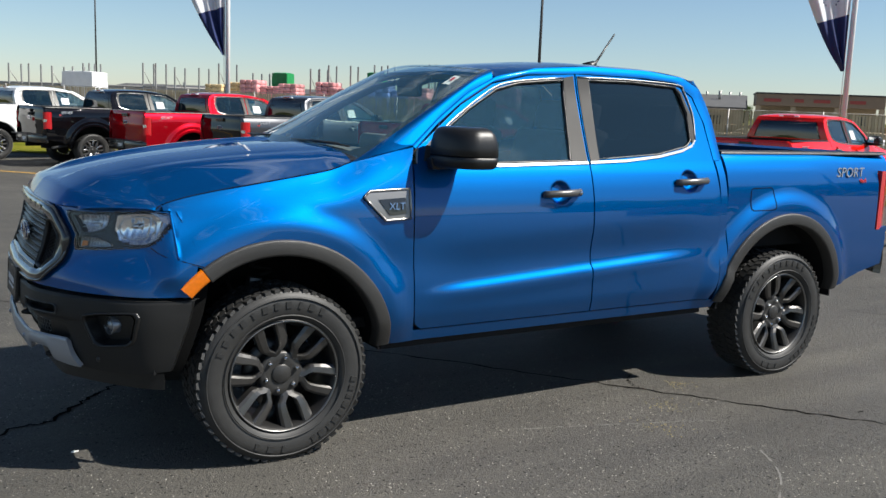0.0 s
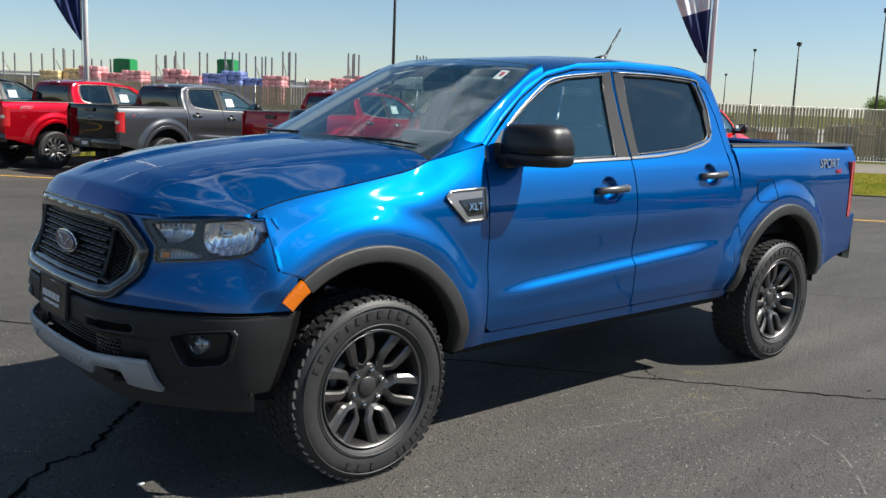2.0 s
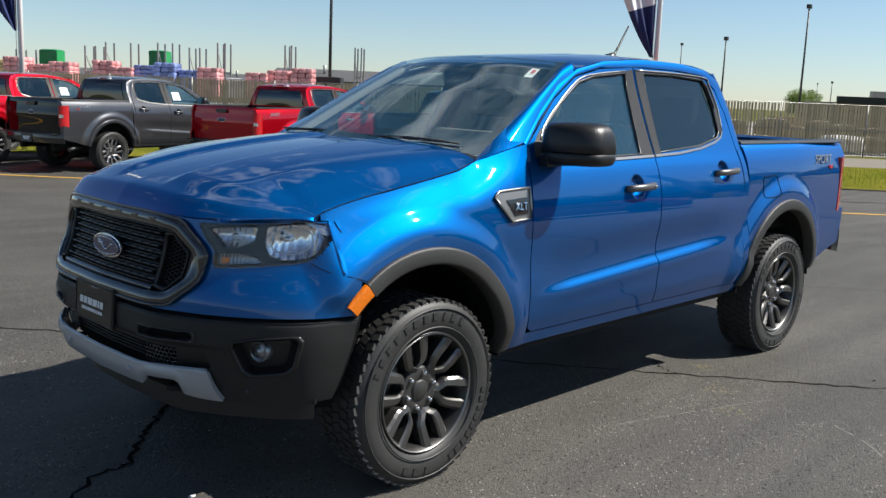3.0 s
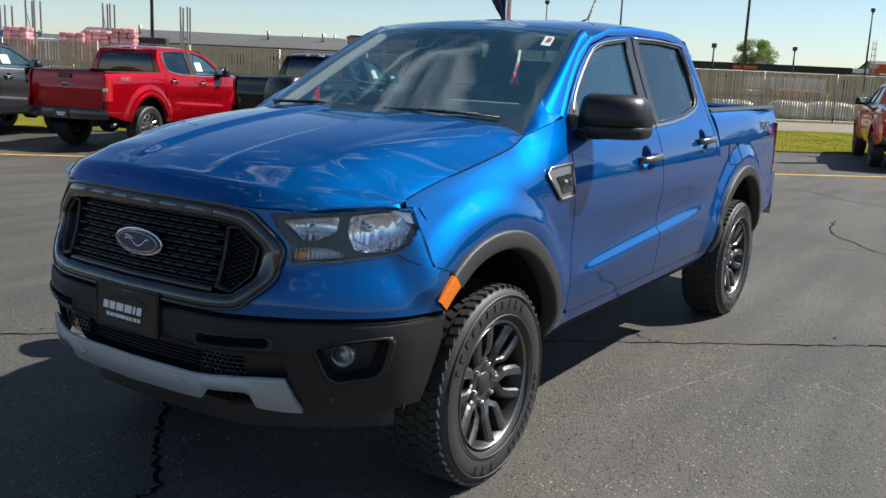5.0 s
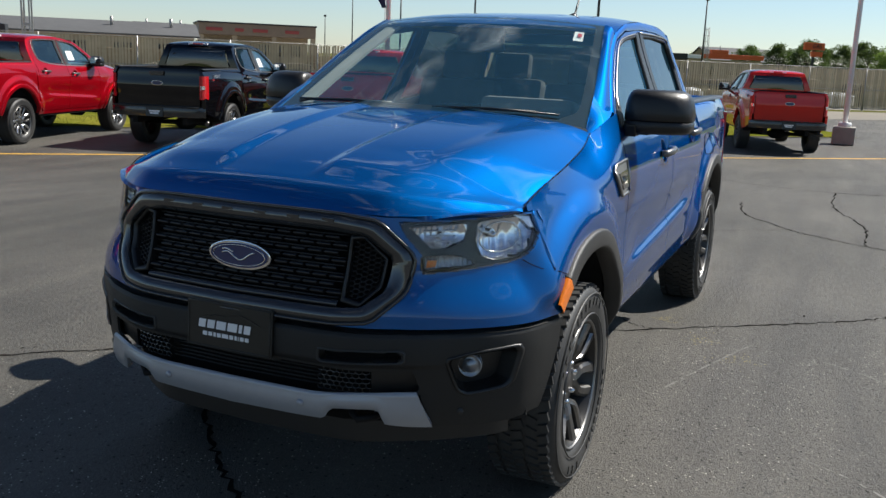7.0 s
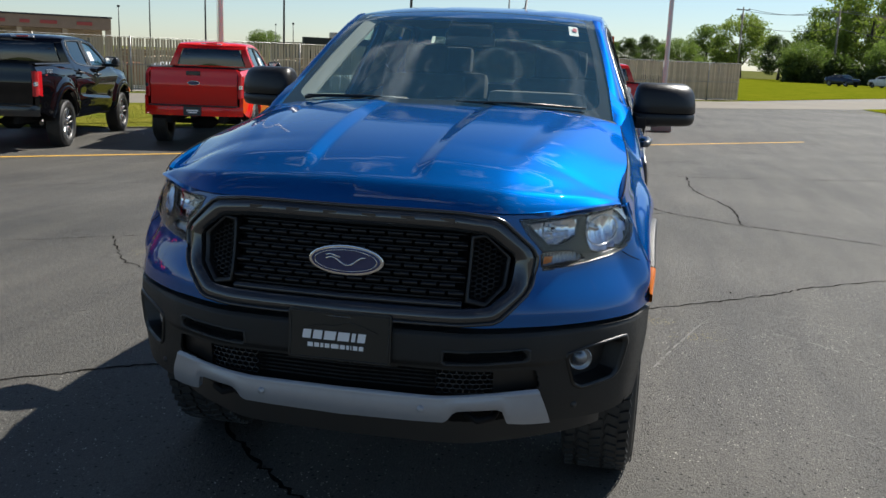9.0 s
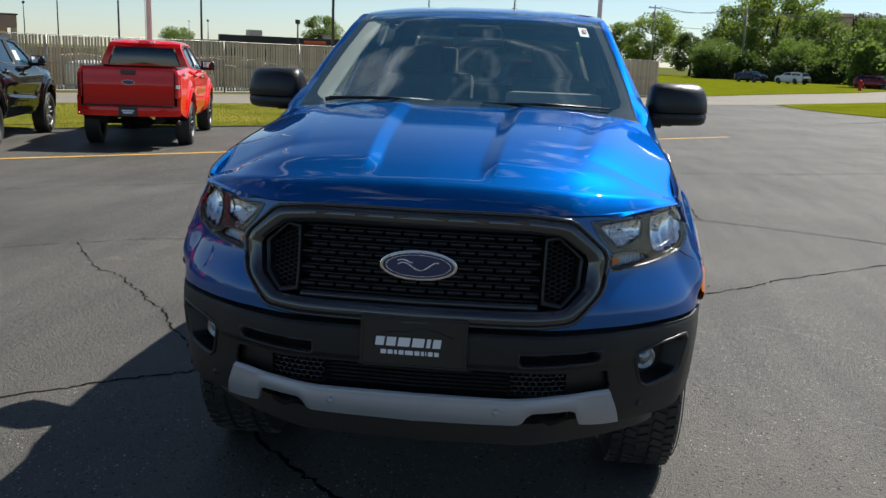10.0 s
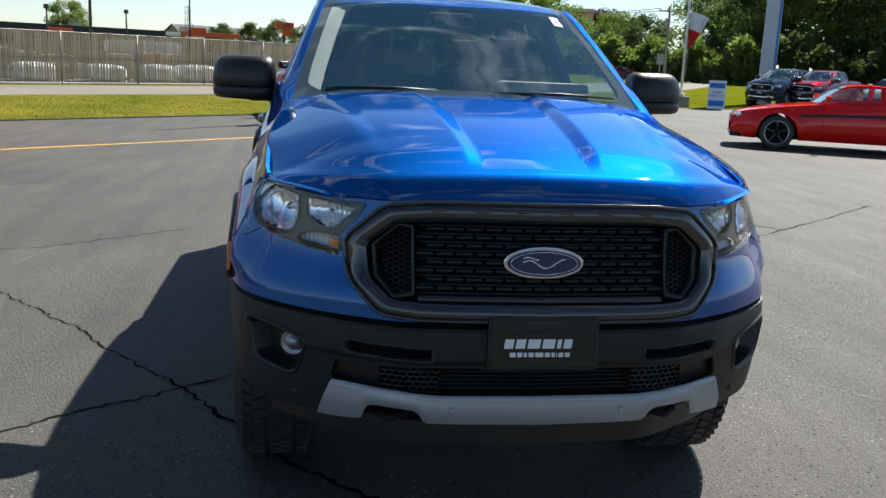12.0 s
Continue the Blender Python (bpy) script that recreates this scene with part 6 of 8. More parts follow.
# the surroundings are laid out on that lower level, 1.16 times as far from the camera's stand
STAND = Vector((-2.7, -2.2, 1.57))
SITE_LOW = Matrix.Translation(STAND) @ Matrix.Scale(1.16, 4) @ Matrix.Translation(-STAND)
SITE[0] = SITE_LOW
bm = bmesh.new()
bmesh.ops.create_grid(bm, x_segments=8, y_segments=8, size=1500)
ground = tagged(part("ground", bm, M["field"]), "rough grassy ground that reaches the horizon", "ground", kind="structure")
flat("grass_strip", [un(-90, 4.5), un(13.0, 4.55), un(14.0, 4.9), un(14.6, 6), un(14.8, 12.2), un(-90, 12.2)], 0.03, M["turf"], "mown roadside grass strip", "grass")
flat("concrete_road", [un(u, n) for u, n in ((-90, 12.2), (33, 12.2), (60, 17), (90, 27), (160, 50), (160, 60), (100, 40), (68, 28.5), (46, 22.5), (33, 18.4), (30, 17.7), (-90, 17.7))], 0.016, M["road"], "pale concrete road", "road")
flat("lawn", [un(u, n) for u, n in ((33.4, 18.6), (46, 22.9), (68, 28.9), (100, 40.4), (160, 60.4), (190, 120), (110, 95), (60, 75), (40, 60), (34, 40))], 0.02, M["lawn"], "wide mown lawn across the road", "grass")
flat("grass_island", [un(u, n) for u, n in ((80, 1.2), (44, 1.2), (31, 1.8), (28.8, 3.0), (28.6, 4.6), (29.2, 6.6), (30.4, 9.0), (32.2, 11.2), (33, 12.2), (60, 16.8), (90, 26.6), (120, 36))], 0.03, M["lawn"], "mown grass island at the driveway", "grass")
flat("yard_floor", [un(-90, 19.5), un(33, 19.5), un(33, 96), un(-90, 96)], 0.012, M["yard"], "gravel storage yard behind the fence", "yard")
# yellow stall line, in two lengths
flat("yellow_line", [un(-60, -0.05), un(13.6, -0.05), un(13.6, 0.05), un(-60, 0.05)], 0.013, M["yellow_line"], "worn yellow parking line", "road marking")
# kerb between lot and turf
flat("kerb_edge", [un(-90, 4.42), un(13.0, 4.47), un(13.0, 4.56), un(-90, 4.51)], 0.026, M["asphalt"], "dark asphalt edge along the turf", "kerb")


def crack(pts, w, seed):
    """A wandering crack laid as a thin ribbon on the asphalt."""
    rng = random.Random(seed)
    line = rounded([(x, y, 0) for x, y in pts], 10)
    bm = bmesh.new()
    prev = None
    for i, p in enumerate(line):
        d = (line[min(i + 1, len(line) - 1)] - line[max(i - 1, 0)]).normalized()
        nn = Vector((-d.y, d.x, 0))
        j = rng.uniform(-0.018, 0.018)
        ww = w * rng.uniform(0.35, 1.5)
        up = Vector((0, 0, lot_z(p.x, p.y) + 0.0028))
        a, b = bm.verts.new(p + nn * (j + ww / 2) + up), bm.verts.new(p + nn * (j - ww / 2) + up)
        if prev:
            bm.faces.new([prev[0], prev[1], b, a])
        prev = (a, b)
    return part("crack", bm, M["crack"], lot)


SITE[0] = Matrix.Identity(4)
CRACKS = [
    ([(-2.6, 5.2), (-1.3, 3.5), (-0.6, 2.7), (0.06, 1.93), (0.28, 1.66), (0.45, 1.42), (0.63, 1.18), (1.29, 0.40), (1.88, -0.36), (2.2, -0.77), (2.51, -1.17), (2.86, -1.62), (3.19, -1.99), (3.43, -2.23), (3.83, -2.75), (4.37, -3.45), (4.84, -4.01), (5.6, -4.95), (6.5, -6.0)], 0.015),
    ([(-1.9, -1.0), (-1.05, -0.05), (-0.84, 0.02), (-0.62, 0.3), (-0.4, 0.52), (-0.1, 0.78), (0.35, 1.06), (0.72, 1.30)], 0.020),
    ([(0.72, 1.30), (0.97, 1.5), (1.24, 1.7), (1.54, 1.88), (1.7, 2.04), (1.84, 2.15), (2.02, 2.31), (2.25, 2.48), (2.41, 2.73), (2.77, 3.01), (3.2, 3.3)], 0.011),
    ([(8.32, -0.66), (7.6, -0.72), (7.11, -0.88), (6.86, -1.09), (6.53, -1.3), (6.29, -1.6), (6.06, -1.94), (5.85, -2.4), (5.62, -2.84), (5.39, -3.33), (5.12, -3.66), (4.81, -3.95)], 0.017),
    ([(12.9, 1.0), (12.28, 0.35), (11.2, -0.28), (10.55, -1.05), (10.3, -1.9), (10.6, -3.0), (10.85, -4.0), (11.6, -5.6), (12.17, -6.59)], 0.018),
    ([(10.25, -1.68), (8.87, -1.67), (8.16, -1.77), (7.69, -1.91), (7.0, -2.03), (6.08, -2.0)], 0.016),
    ([(5.4, 0.1), (5.97, -0.6), (6.53, -1.3)], 0.007),
    ([(2.7, 4.0), (3.15, 3.35), (3.44, 2.91), (3.61, 2.52), (3.99, 2.1), (4.4, 1.6)], 0.010),
    ([(6.3, 5.8), (6.91, 4.87), (7.16, 4.18), (7.71, 3.54), (8.14, 3.02)], 0.010),
    ([(2.2, -0.77), (2.26, -0.62), (2.36, -0.52)], 0.008),
]
for i, (pts, w) in enumerate(CRACKS):
    crack(pts, w, i)
# a patch of broken filler on the seam, and a few loose crumbs
rng = random.Random(4)
for cx, cy, nn, sp in ((3.006, -1.714, 12, 0.07), (0.15, 2.05, 6, 0.05)):
    bm = bmesh.new()
    for k in range(nn):
        b2 = bmesh.new()
        bmesh.ops.create_icosphere(b2, subdivisions=1, radius=rng.uniform(0.008, 0.019))
        join(bm, b2, Matrix.Translation((cx + rng.gauss(0, sp), cy - rng.gauss(0, sp), 0.006)) @ Matrix.Diagonal((1.9, 1.1, 0.15, 1)))
    tagged(part("broken_filler", bm, M["crack"], lot), kind="stuff")
bm = bmesh.new()
for k in range(1900):
    a = rng.uniform(-2.5, 8)
    bb = rng.uniform(-5.5, 4)
    r = rng.uniform(0.002, 0.0065)
    z = lot_z(a, bb)
    vs = [bm.verts.new((a + r * math.cos(q), bb + r * math.sin(q), z)) for q in (0.2, 2.2, 4.3)] + [bm.verts.new((a, bb, z + r))]
    for tri in ((0, 1, 3), (1, 2, 3), (2, 0, 3)):
        bm.faces.new([vs[q] for q in tri])
tagged(part("loose_grit", bm, M["concrete"], lot), kind="stuff")
part("ground_litter", prism([(0, 0), (0.03, 0.004), (0.034, 0.016), (0.006, 0.02)], 0.003, Matrix.Translation((-0.806, -0.421, 0.009))), M["white_sticker"], lot)

# pale scuffs and flecks of old yellow paint on the asphalt
M["scuff"] = mat("pale_rubbed_asphalt", (0.155, 0.148, 0.135), 0.85, noise_amt=0.35, noise_scale=40)
M["old_yellow"] = mat("old_yellow_paint_flecks", (0.24, 0.195, 0.085), 0.85, noise_amt=0.3, noise_scale=60)
for i, pts in enumerate(([(1.20, -1.03), (1.59, -1.15), (1.98, -1.28), (2.2, -1.36)], [(0.2, -2.2), (0.5, -1.9), (0.62, -1.7)], [(1.5, -2.3), (1.9, -2.0), (2.1, -1.7)], [(2.3, 3.1), (2.9, 2.7), (3.6, 2.5)])):
    rgs = random.Random(60 + i)
    bm = bmesh.new()
    line = rounded([(x, y, 0.0) for x, y in pts], 12)
    for a, b in zip(line, line[1:]):
        if rgs.random() < 0.25:
            continue
        nn = Vector((-(b - a).y, (b - a).x, 0)).normalized()
        h0, h1 = rgs.uniform(0.002, 0.008), rgs.uniform(0.002, 0.008)
        up = Vector((0, 0, lot_z(a.x, a.y) + 0.0016))
        bm.faces.new([bm.verts.new(q + up) for q in (a + nn * h0, a - nn * h0, b - nn * h1, b + nn * h1)])
    bmesh.ops.recalc_face_normals(bm, faces=list(bm.faces))
    tagged(part("scuff_mark", bm, M["scuff"], lot), kind="stuff")
for i, (cx, cy, cnt, sp) in enumerate(((2.49, -0.81, 60, 0.045), (2.14, -1.07, 70, 0.06), (1.86, -1.31, 60, 0.07), (2.75, 2.8, 50, 0.05))):
    rgs = random.Random(80 + i)
    bm = bmesh.new()
    for k in range(cnt):
        x, y, r = rgs.gauss(cx, sp), rgs.gauss(cy, sp), rgs.uniform(0.0015, 0.006)
        z = lot_z(x, y) + 0.0014
        bm.faces.new([bm.verts.new((x + r * math.cos(q) * 1.3, y + r * math.sin(q), z)) for q in (0.1, 1.5, 2.9, 4.4)])
    tagged(part("paint_fleck", bm, M["old_yellow"], lot), kind="stuff")

# grass tufts over the strip and island, where the camera comes nearest
M["blade"] = mat("grass_blades", (0.21, 0.215, 0.045), 0.8, noise_amt=0.4, noise_scale=2)
M["blade"].node_tree.nodes["Principled BSDF"].inputs["Specular IOR Level"].default_value = 0.2


def tufts(name, cnt, area, seed):
    rg = np.random.RandomState(seed)
    u = rg.uniform(area[0], area[1], cnt)
    n = rg.uniform(area[2], area[3], cnt)
    h = rg.uniform(0.012, 0.035, cnt)
    a = rg.uniform(0, math.pi, cnt)
    w = rg.uniform(0.004, 0.010, cnt)
    x, y = 9.35 + 0.671 * u + 0.742 * n, 5.2 - 0.742 * u + 0.671 * n
    v = np.zeros((cnt, 3, 3))
    v[:, 0] = np.stack([x - w * np.cos(a), y - w * np.sin(a), np.full(cnt, 0.025)], 1)
    v[:, 1] = np.stack([x + w * np.cos(a), y + w * np.sin(a), np.full(cnt, 0.025)], 1)
    v[:, 2] = np.stack([x + rg.normal(0, 0.012, cnt), y + rg.normal(0, 0.012, cnt), 0.025 + h], 1)
    me = bpy.data.meshes.new(name)
    me.from_pydata(v.reshape(-1, 3).tolist(), [], [(3 * i, 3 * i + 1, 3 * i + 2) for i in range(cnt)])
    me.materials.append(M["blade"])
    ob = tagged(new(name, me), "short uneven mown grass blades", "grass", kind="stuff")
    ob.matrix_basis = SITE[0]
    return ob


SITE[0] = SITE_LOW
tufts("grass", 50000, (-18, 14, 4.5, 12.1), 1)
tufts("grass", 7000, (28.8, 48, 3, 11), 2)

# ---------------------------------------------------------------- fence
M["slat"] = mat("weathered_tan_slats", (0.53, 0.43, 0.29), 0.8, noise_amt=0.3, noise_scale=3, rand=0.18)
M["galv"] = mat("galvanised_steel", (0.35, 0.34, 0.32), 0.5, metal=0.6, noise_amt=0.15)
M["dark_pole"] = mat("dark_bronze_pole", (0.02, 0.019, 0.018), 0.5)
M["white_pole"] = mat("white_painted_pole", (0.75, 0.75, 0.74), 0.4)


def build_fence(u0, u1, n, h):
    fence = thing("slatted_fence", pose(0, 0, 0), "tan slatted chain-link fence with steel posts", "fence")
    rg = random.Random(7)
    verts, faces = [], []
    box_faces = ((0, 1, 2, 3), (7, 6, 5, 4), (0, 4, 5, 1), (1, 5, 6, 2), (2, 6, 7, 3), (3, 7, 4, 0))
    kinds_of_slat = []
    turn = Matrix.Rotation(math.atan2(-0.742, 0.671), 4, "Z")
    u, w, t, single = u0, 0.074, 0.012, 0
    while u < u1:
        w = 0.074
        z1 = h - 0.03 + rg.uniform(-0.012, 0.012)
        tl = rg.uniform(-0.012, 0.012)
        corners = ((0, 0, 0.06), (w, 0, 0.06), (w + tl, 0, z1), (tl, 0, z1), (0, t, 0.06), (w, t, 0.06), (w + tl, t, z1), (tl, t, z1))
        if u > 3.0 and single < 300:
            single += 1
            if len(kinds_of_slat) < 6:
                sm = bpy.data.meshes.new("slat")
                sm.from_pydata(corners, [], box_faces)
                sm.materials.append(M["slat"])
                kinds_of_slat.append(sm)
            piece = new("slat", rg.choice(kinds_of_slat))
            piece.parent = fence
            piece.matrix_basis = Matrix.Translation(un(u, n)) @ turn
        else:
            base = len(verts)
            verts += [tuple(un(u + du, n + dn, z)) for du, dn, z in corners]
            faces += [tuple(base + q for q in f) for f in box_faces]
        u += (w if u < 3.0 else 0.078) + rg.choice((0.016, 0.02, 0.024, 0.024, 0.03, 0.05))
    me = bpy.data.meshes.new("slats")
    me.from_pydata(verts, [], faces)
    me.materials.append(M["slat"])
    sl = new("slats", me)
    sl.parent = fence
    tagged(sl, kind="stuff")
    for z in (0.10, h * 0.5, h):
        part("rail", tube([un(u0, n - 0.03, z), un((u0 + u1) / 2, n - 0.03, z), un(u1, n - 0.03, z)], 0.012, 6), M["galv"], fence)
    k = u0
    while k <= u1 + 0.1:
        bm = tube([un(k, n - 0.06, 0), un(k, n - 0.06, h + 0.03)], 0.024, 8)
        part("post", bm, M["galv"], fence)
        k += 3.05
    return fence


build_fence(-52, 32.6, 19.0, 1.84)
# the fence's return at the corner
ret = thing("slatted_fence", pose(0, 0, 0), "tan slatted chain-link fence with steel posts, end return", "fence")
bm = bmesh.new()
for i in range(150):
    add_box(bm, un(32.66, 19.1 + i * 0.1, 0.93), (0.05, 0.06, 1.74), Matrix.Rotation(radians(-48), 4, "Z"))
tagged(part("slats", bm, M["slat"], ret), kind="stuff")
part("rail", tube([un(32.66, 19.0, 1.84), un(32.66, 34, 1.84)], 0.022, 6), M["galv"], ret)

# ---------------------------------------------------------------- storage yard
M["wrap_white"] = mat("white_plastic_wrap", (0.72, 0.72, 0.72), 0.35, noise_amt=0.1, bump=0.5, bump_scale=12)
M["wrap_green"] = mat("green_plastic_wrap", (0.01, 0.24, 0.06), 0.4, noise_amt=0.3, noise_scale=4, bump=0.5, bump_scale=12)
M["wrap_blue"] = mat("blue_bags", (0.17, 0.22, 0.46), 0.4, noise_amt=0.6, noise_scale=9, rand=0.35)
M["wrap_red"] = mat("red_and_white_bags", (0.60, 0.27, 0.27), 0.4, noise_amt=0.55, noise_scale=9, rand=0.35)
M["wrap_yellow"] = mat("yellow_bags", (0.55, 0.40, 0.20), 0.45, noise_amt=0.45, noise_scale=9, rand=0.3)
M["wrap_black"] = mat("black_tarp", (0.015, 0.015, 0.016), 0.6)
M["timber"] = mat("stacked_timber", (0.32, 0.23, 0.13), 0.8, noise_amt=0.3, noise_scale=4)


def bag_stack(material, label, m, w=1.25, d=1.1, h=1.2, rows=8, z0=0.0, seed=0):
    """A pallet of bags: layers of soft cushions on a wooden pallet."""
    rg = random.Random(seed)
    root = thing("pallet_stack", m, label, "pallet stack", "pallet stacks")
    bm = bmesh.new()
    for k in (-1, 0, 1):
        add_box(bm, (0, k * d * 0.42, z0 + 0.05), (w, 0.1, 0.1))
    for k in range(6):
        add_box(bm, (-w / 2 + 0.08 + k * (w - 0.16) / 5, 0, z0 + 0.12), (0.1, d, 0.03))
    part("pallet", bm, M["timber"], root)
    lh = h / rows
    first = None
    for r in range(rows):
        for i in range(3):
            for j in range(2):
                at = Matrix.Translation((-w / 2 + w / 3 * (i + 0.5) + rg.uniform(-0.02, 0.02), -d / 2 + d / 2 * (j + 0.5) + rg.uniform(-0.02, 0.02), z0 + 0.14 + lh * (r + 0.5))) @ Matrix.Rotation(rg.uniform(-0.04, 0.04), 4, "Z")
                if first is None:
                    first = part("bag", box((0, 0, 0), (w / 3 * 0.99, d / 2 * 0.99, lh * 1.02), None, lh * 0.33), material, root, "", at)
                else:
                    o = new("bag", first.data)
                    o.parent = root
                    o.matrix_basis = at
    return root


ALONG = Matrix.Rotation(math.atan2(-0.742, 0.671), 4, "Z")


def yard(u, n, z=0.0):
    return Matrix.Translation(un(u, n, z)) @ ALONG


SHELF_Z = 0.95
k = 0
bags = {"wrap_yellow": "pallet of yellow bags", "wrap_red": "pallet of red and white bags", "wrap_blue": "pallet of blue and white bags", "wrap_white": "pallet of white bags"}
for u, cm in ((-25.42, "wrap_yellow"), (-24.36, "wrap_yellow"), (-23.4, "wrap_red"), (-22.38, "wrap_red"), (-21.25, "wrap_red"), (-19.35, "wrap_red"), (-18.35, "wrap_red"), (-17.4, "wrap_blue"), (-16.35, "wrap_blue"), (-15.3, "wrap_blue"),
              (-14.35, "wrap_red"), (-13.1, "wrap_white"), (-12.1, "wrap_red"), (-11.15, "wrap_red"), (-10.0, "wrap_red")):
    lab = bags[cm]
    hh = 1.18 + 0.14 * ((k * 7) % 3)
    bag_stack(M[cm], lab + " on a rack", yard(u, 28 + 0.3 * (k % 2)), w=1.0, h=hh if cm != "wrap_white" else 0.9, rows=7, z0=SHELF_Z - 0.02, seed=k)
    k += 1


def wrapped(u, n, w, d, h, z0, material, label, seed, hard=30):
    """A tall load under stretched plastic: a lumpy rounded block."""
    bm = bmesh.new()
    bmesh.ops.create_cube(bm, size=1)
    bmesh.ops.subdivide_edges(bm, edges=list(bm.edges), cuts=5, use_grid_fill=True)
    for v in bm.verts:
        c = v.co * 2
        kk = (abs(c.x) ** hard + abs(c.y) ** hard + abs(c.z) ** hard) ** (1 / hard)
        c = c / kk
        nz = noise.noise(Vector((c.x * 2 + seed, c.y * 2, c.z * 2))) * 0.05
        v.co = Vector((c.x * w / 2 * (1 + nz), c.y * d / 2 * (1 + nz), z0 + (c.z + 1) * h / 2 + (0.05 * h * (1 - abs(c.x)) if c.z > 0.8 and h < 1.5 else 0)))
    ob = part("wrapped_load", bm, material, None, "", yard(u, n))
    return tagged(ob, label, "wrapped load", "wrapped loads")


wrapped(-17.6, 30.5, 0.85, 0.9, 3.15, 0.02, M["wrap_green"], "tall load in green plastic wrap in the yard", 1)
wrapped(-23.0, 30.5, 0.9, 0.9, 3.0, 0.02, M["wrap_green"], "tall load in green plastic wrap in the yard", 2)
wrapped(-35.2, 30.0, 2.1, 1.4, 2.75, 0.02, M["wrap_white"], "tall load in white plastic wrap in the yard", 3)
wrapped(-9.0, 29.2, 1.25, 1.2, 2.2, 0.02, M["wrap_black"], "load under a black tarpaulin in the yard", 4)
for u, w, h in ((4.9, 1.7, 0.95), (12.2, 1.6, 0.66), (15.2, 1.45, 0.64), (17.6, 1.5, 0.68), (19.5, 2.0, 0.70), (22.6, 1.5, 0.66), (25.2, 1.6, 0.66), (28.0, 1.5, 0.66)):
    wrapped(u, 21.4, w, 1.2, h, 0.02, M["wrap_white"], "low white plastic-covered bale behind the fence", u, 4)
wrapped(19.6, 25.5, 3.5, 1.1, 0.50, 1.16, M["wrap_white"], "white wrapped load lying on a stack of boards", 9)
M["clutter"] = [mat("clutter_" + nm, c, 0.8, noise_amt=0.35, noise_scale=5) for nm, c in (("grey_brown", (0.22, 0.18, 0.13)), ("tan", (0.36, 0.28, 0.18)), ("rust", (0.38, 0.14, 0.06)), ("pale", (0.55, 0.52, 0.46)), ("dark", (0.07, 0.06, 0.05)))]
rg_yard = random.Random(21)
for i in range(46):
    wrapped(-4 + 0.8 * i + rg_yard.uniform(-0.3, 0.3), rg_yard.uniform(22.6, 24.6) + 5 * (i % 2) * (0 if i % 4 else 1), rg_yard.uniform(0.6, 1.5), 0.9, rg_yard.uniform(0.35, 1.25), 0.02, M["clutter"][rg_yard.choice((0, 0, 1, 1, 2, 3, 4))], "weathered stacked building material in the yard", i, 12)
for u, w, h in ((12.0, 2.6, 1.3), (15.6, 3.2, 1.55), (19.6, 3.6, 1.13), (23.6, 2.8, 1.4), (27, 3.2, 1.3), (5.0, 2.6, 1.5), (0.5, 3.2, 1.3), (-3.5, 2.6, 1.5)):
    st = thing("timber_stack", yard(u, 25.5), "stack of boards in the storage yard", "timber stack", "timber stacks")
    rows = int(h / 0.14)
    for r in range(rows):
        part("board", box((0, 0, 0.03 + 0.07 + r * 0.14), (w - 0.1 * (r % 2), 1.0, 0.12), None, 0.008), M["timber"], st)


def rack(u, n, h, w=1.0):
    r = thing("steel_rack", yard(u, n), "grey steel storage rack with tall uprights", "storage rack", "steel racks")
    for du in (0, w):
        for dn in (-0.5, 0.5):
            part("upright", box((du, dn, h / 2 + 0.01), (0.07, 0.07, h), None, 0.006), M["galv"], r)
    for z in (0.9, h * 0.62):
        part("beam", box((w / 2, -0.5, z), (w, 0.05, 0.09)), M["galv"], r)
        part("beam", box((w / 2, 0.5, z), (w, 0.05, 0.09)), M["galv"], r)
    part("brace", tube([(0, -0.5, h * 0.9), (0, 0.5, h * 0.55)], 0.02, 6), M["galv"], r)
    return r


for u, n, h, w in ((-26.0, 29.5, 3.35, 0.5), (-24.8, 31, 2.95, 1.0), (-20.6, 29.3, 3.2, 0.5), (-19.6, 29.3, 3.4, 1.2), (-17.0, 29, 3.45, 0.7), (-14.25, 29.3, 3.56, 0.35), (-11.05, 29.3, 3.58, 0.3), (-7.75, 29.3, 3.6, 0.3), (-15.6, 29.3, 3.3, 0.5),
                   (-29, 30, 3.1, 1.5), (-31, 30, 3.3, 0.8), (-34.9, 30, 3.2, 0.4), (-37, 30, 3.0, 1.4), (-40, 30, 3.1, 1.4), (-43.5, 30, 3.0, 1.4), (-47, 31, 3.1, 1.4)):
    rack(u, n, h, w)
# long pipe shelves further back
for u0, u1, z in ((-52, -27, 1.9), (-52, -27, 1.35), (-24, -18, 1.6), (-18, -8, 1.1)):
    ob = part("pipe_shelf", box((0, 0, z), (u1 - u0, 0.9, 0.16), None, 0.02), M["galv"], None, "", yard((u0 + u1) / 2, 33))
    tagged(ob, "long grey steel shelf stacked with pipes", "storage rack", "pipe shelves")
    for q in lin(-0.48, 0.48, 6):
        part("leg", box((q * (u1 - u0), 0, z / 2), (0.08, 0.08, z)), M["galv"], ob)
    for j in range(4):
        part("pipe", tube([(-(u1 - u0) / 2, -0.35 + 0.22 * j, z + 0.14), ((u1 - u0) / 2, -0.35 + 0.22 * j, z + 0.14)], 0.06, 8), M["galv"], ob)

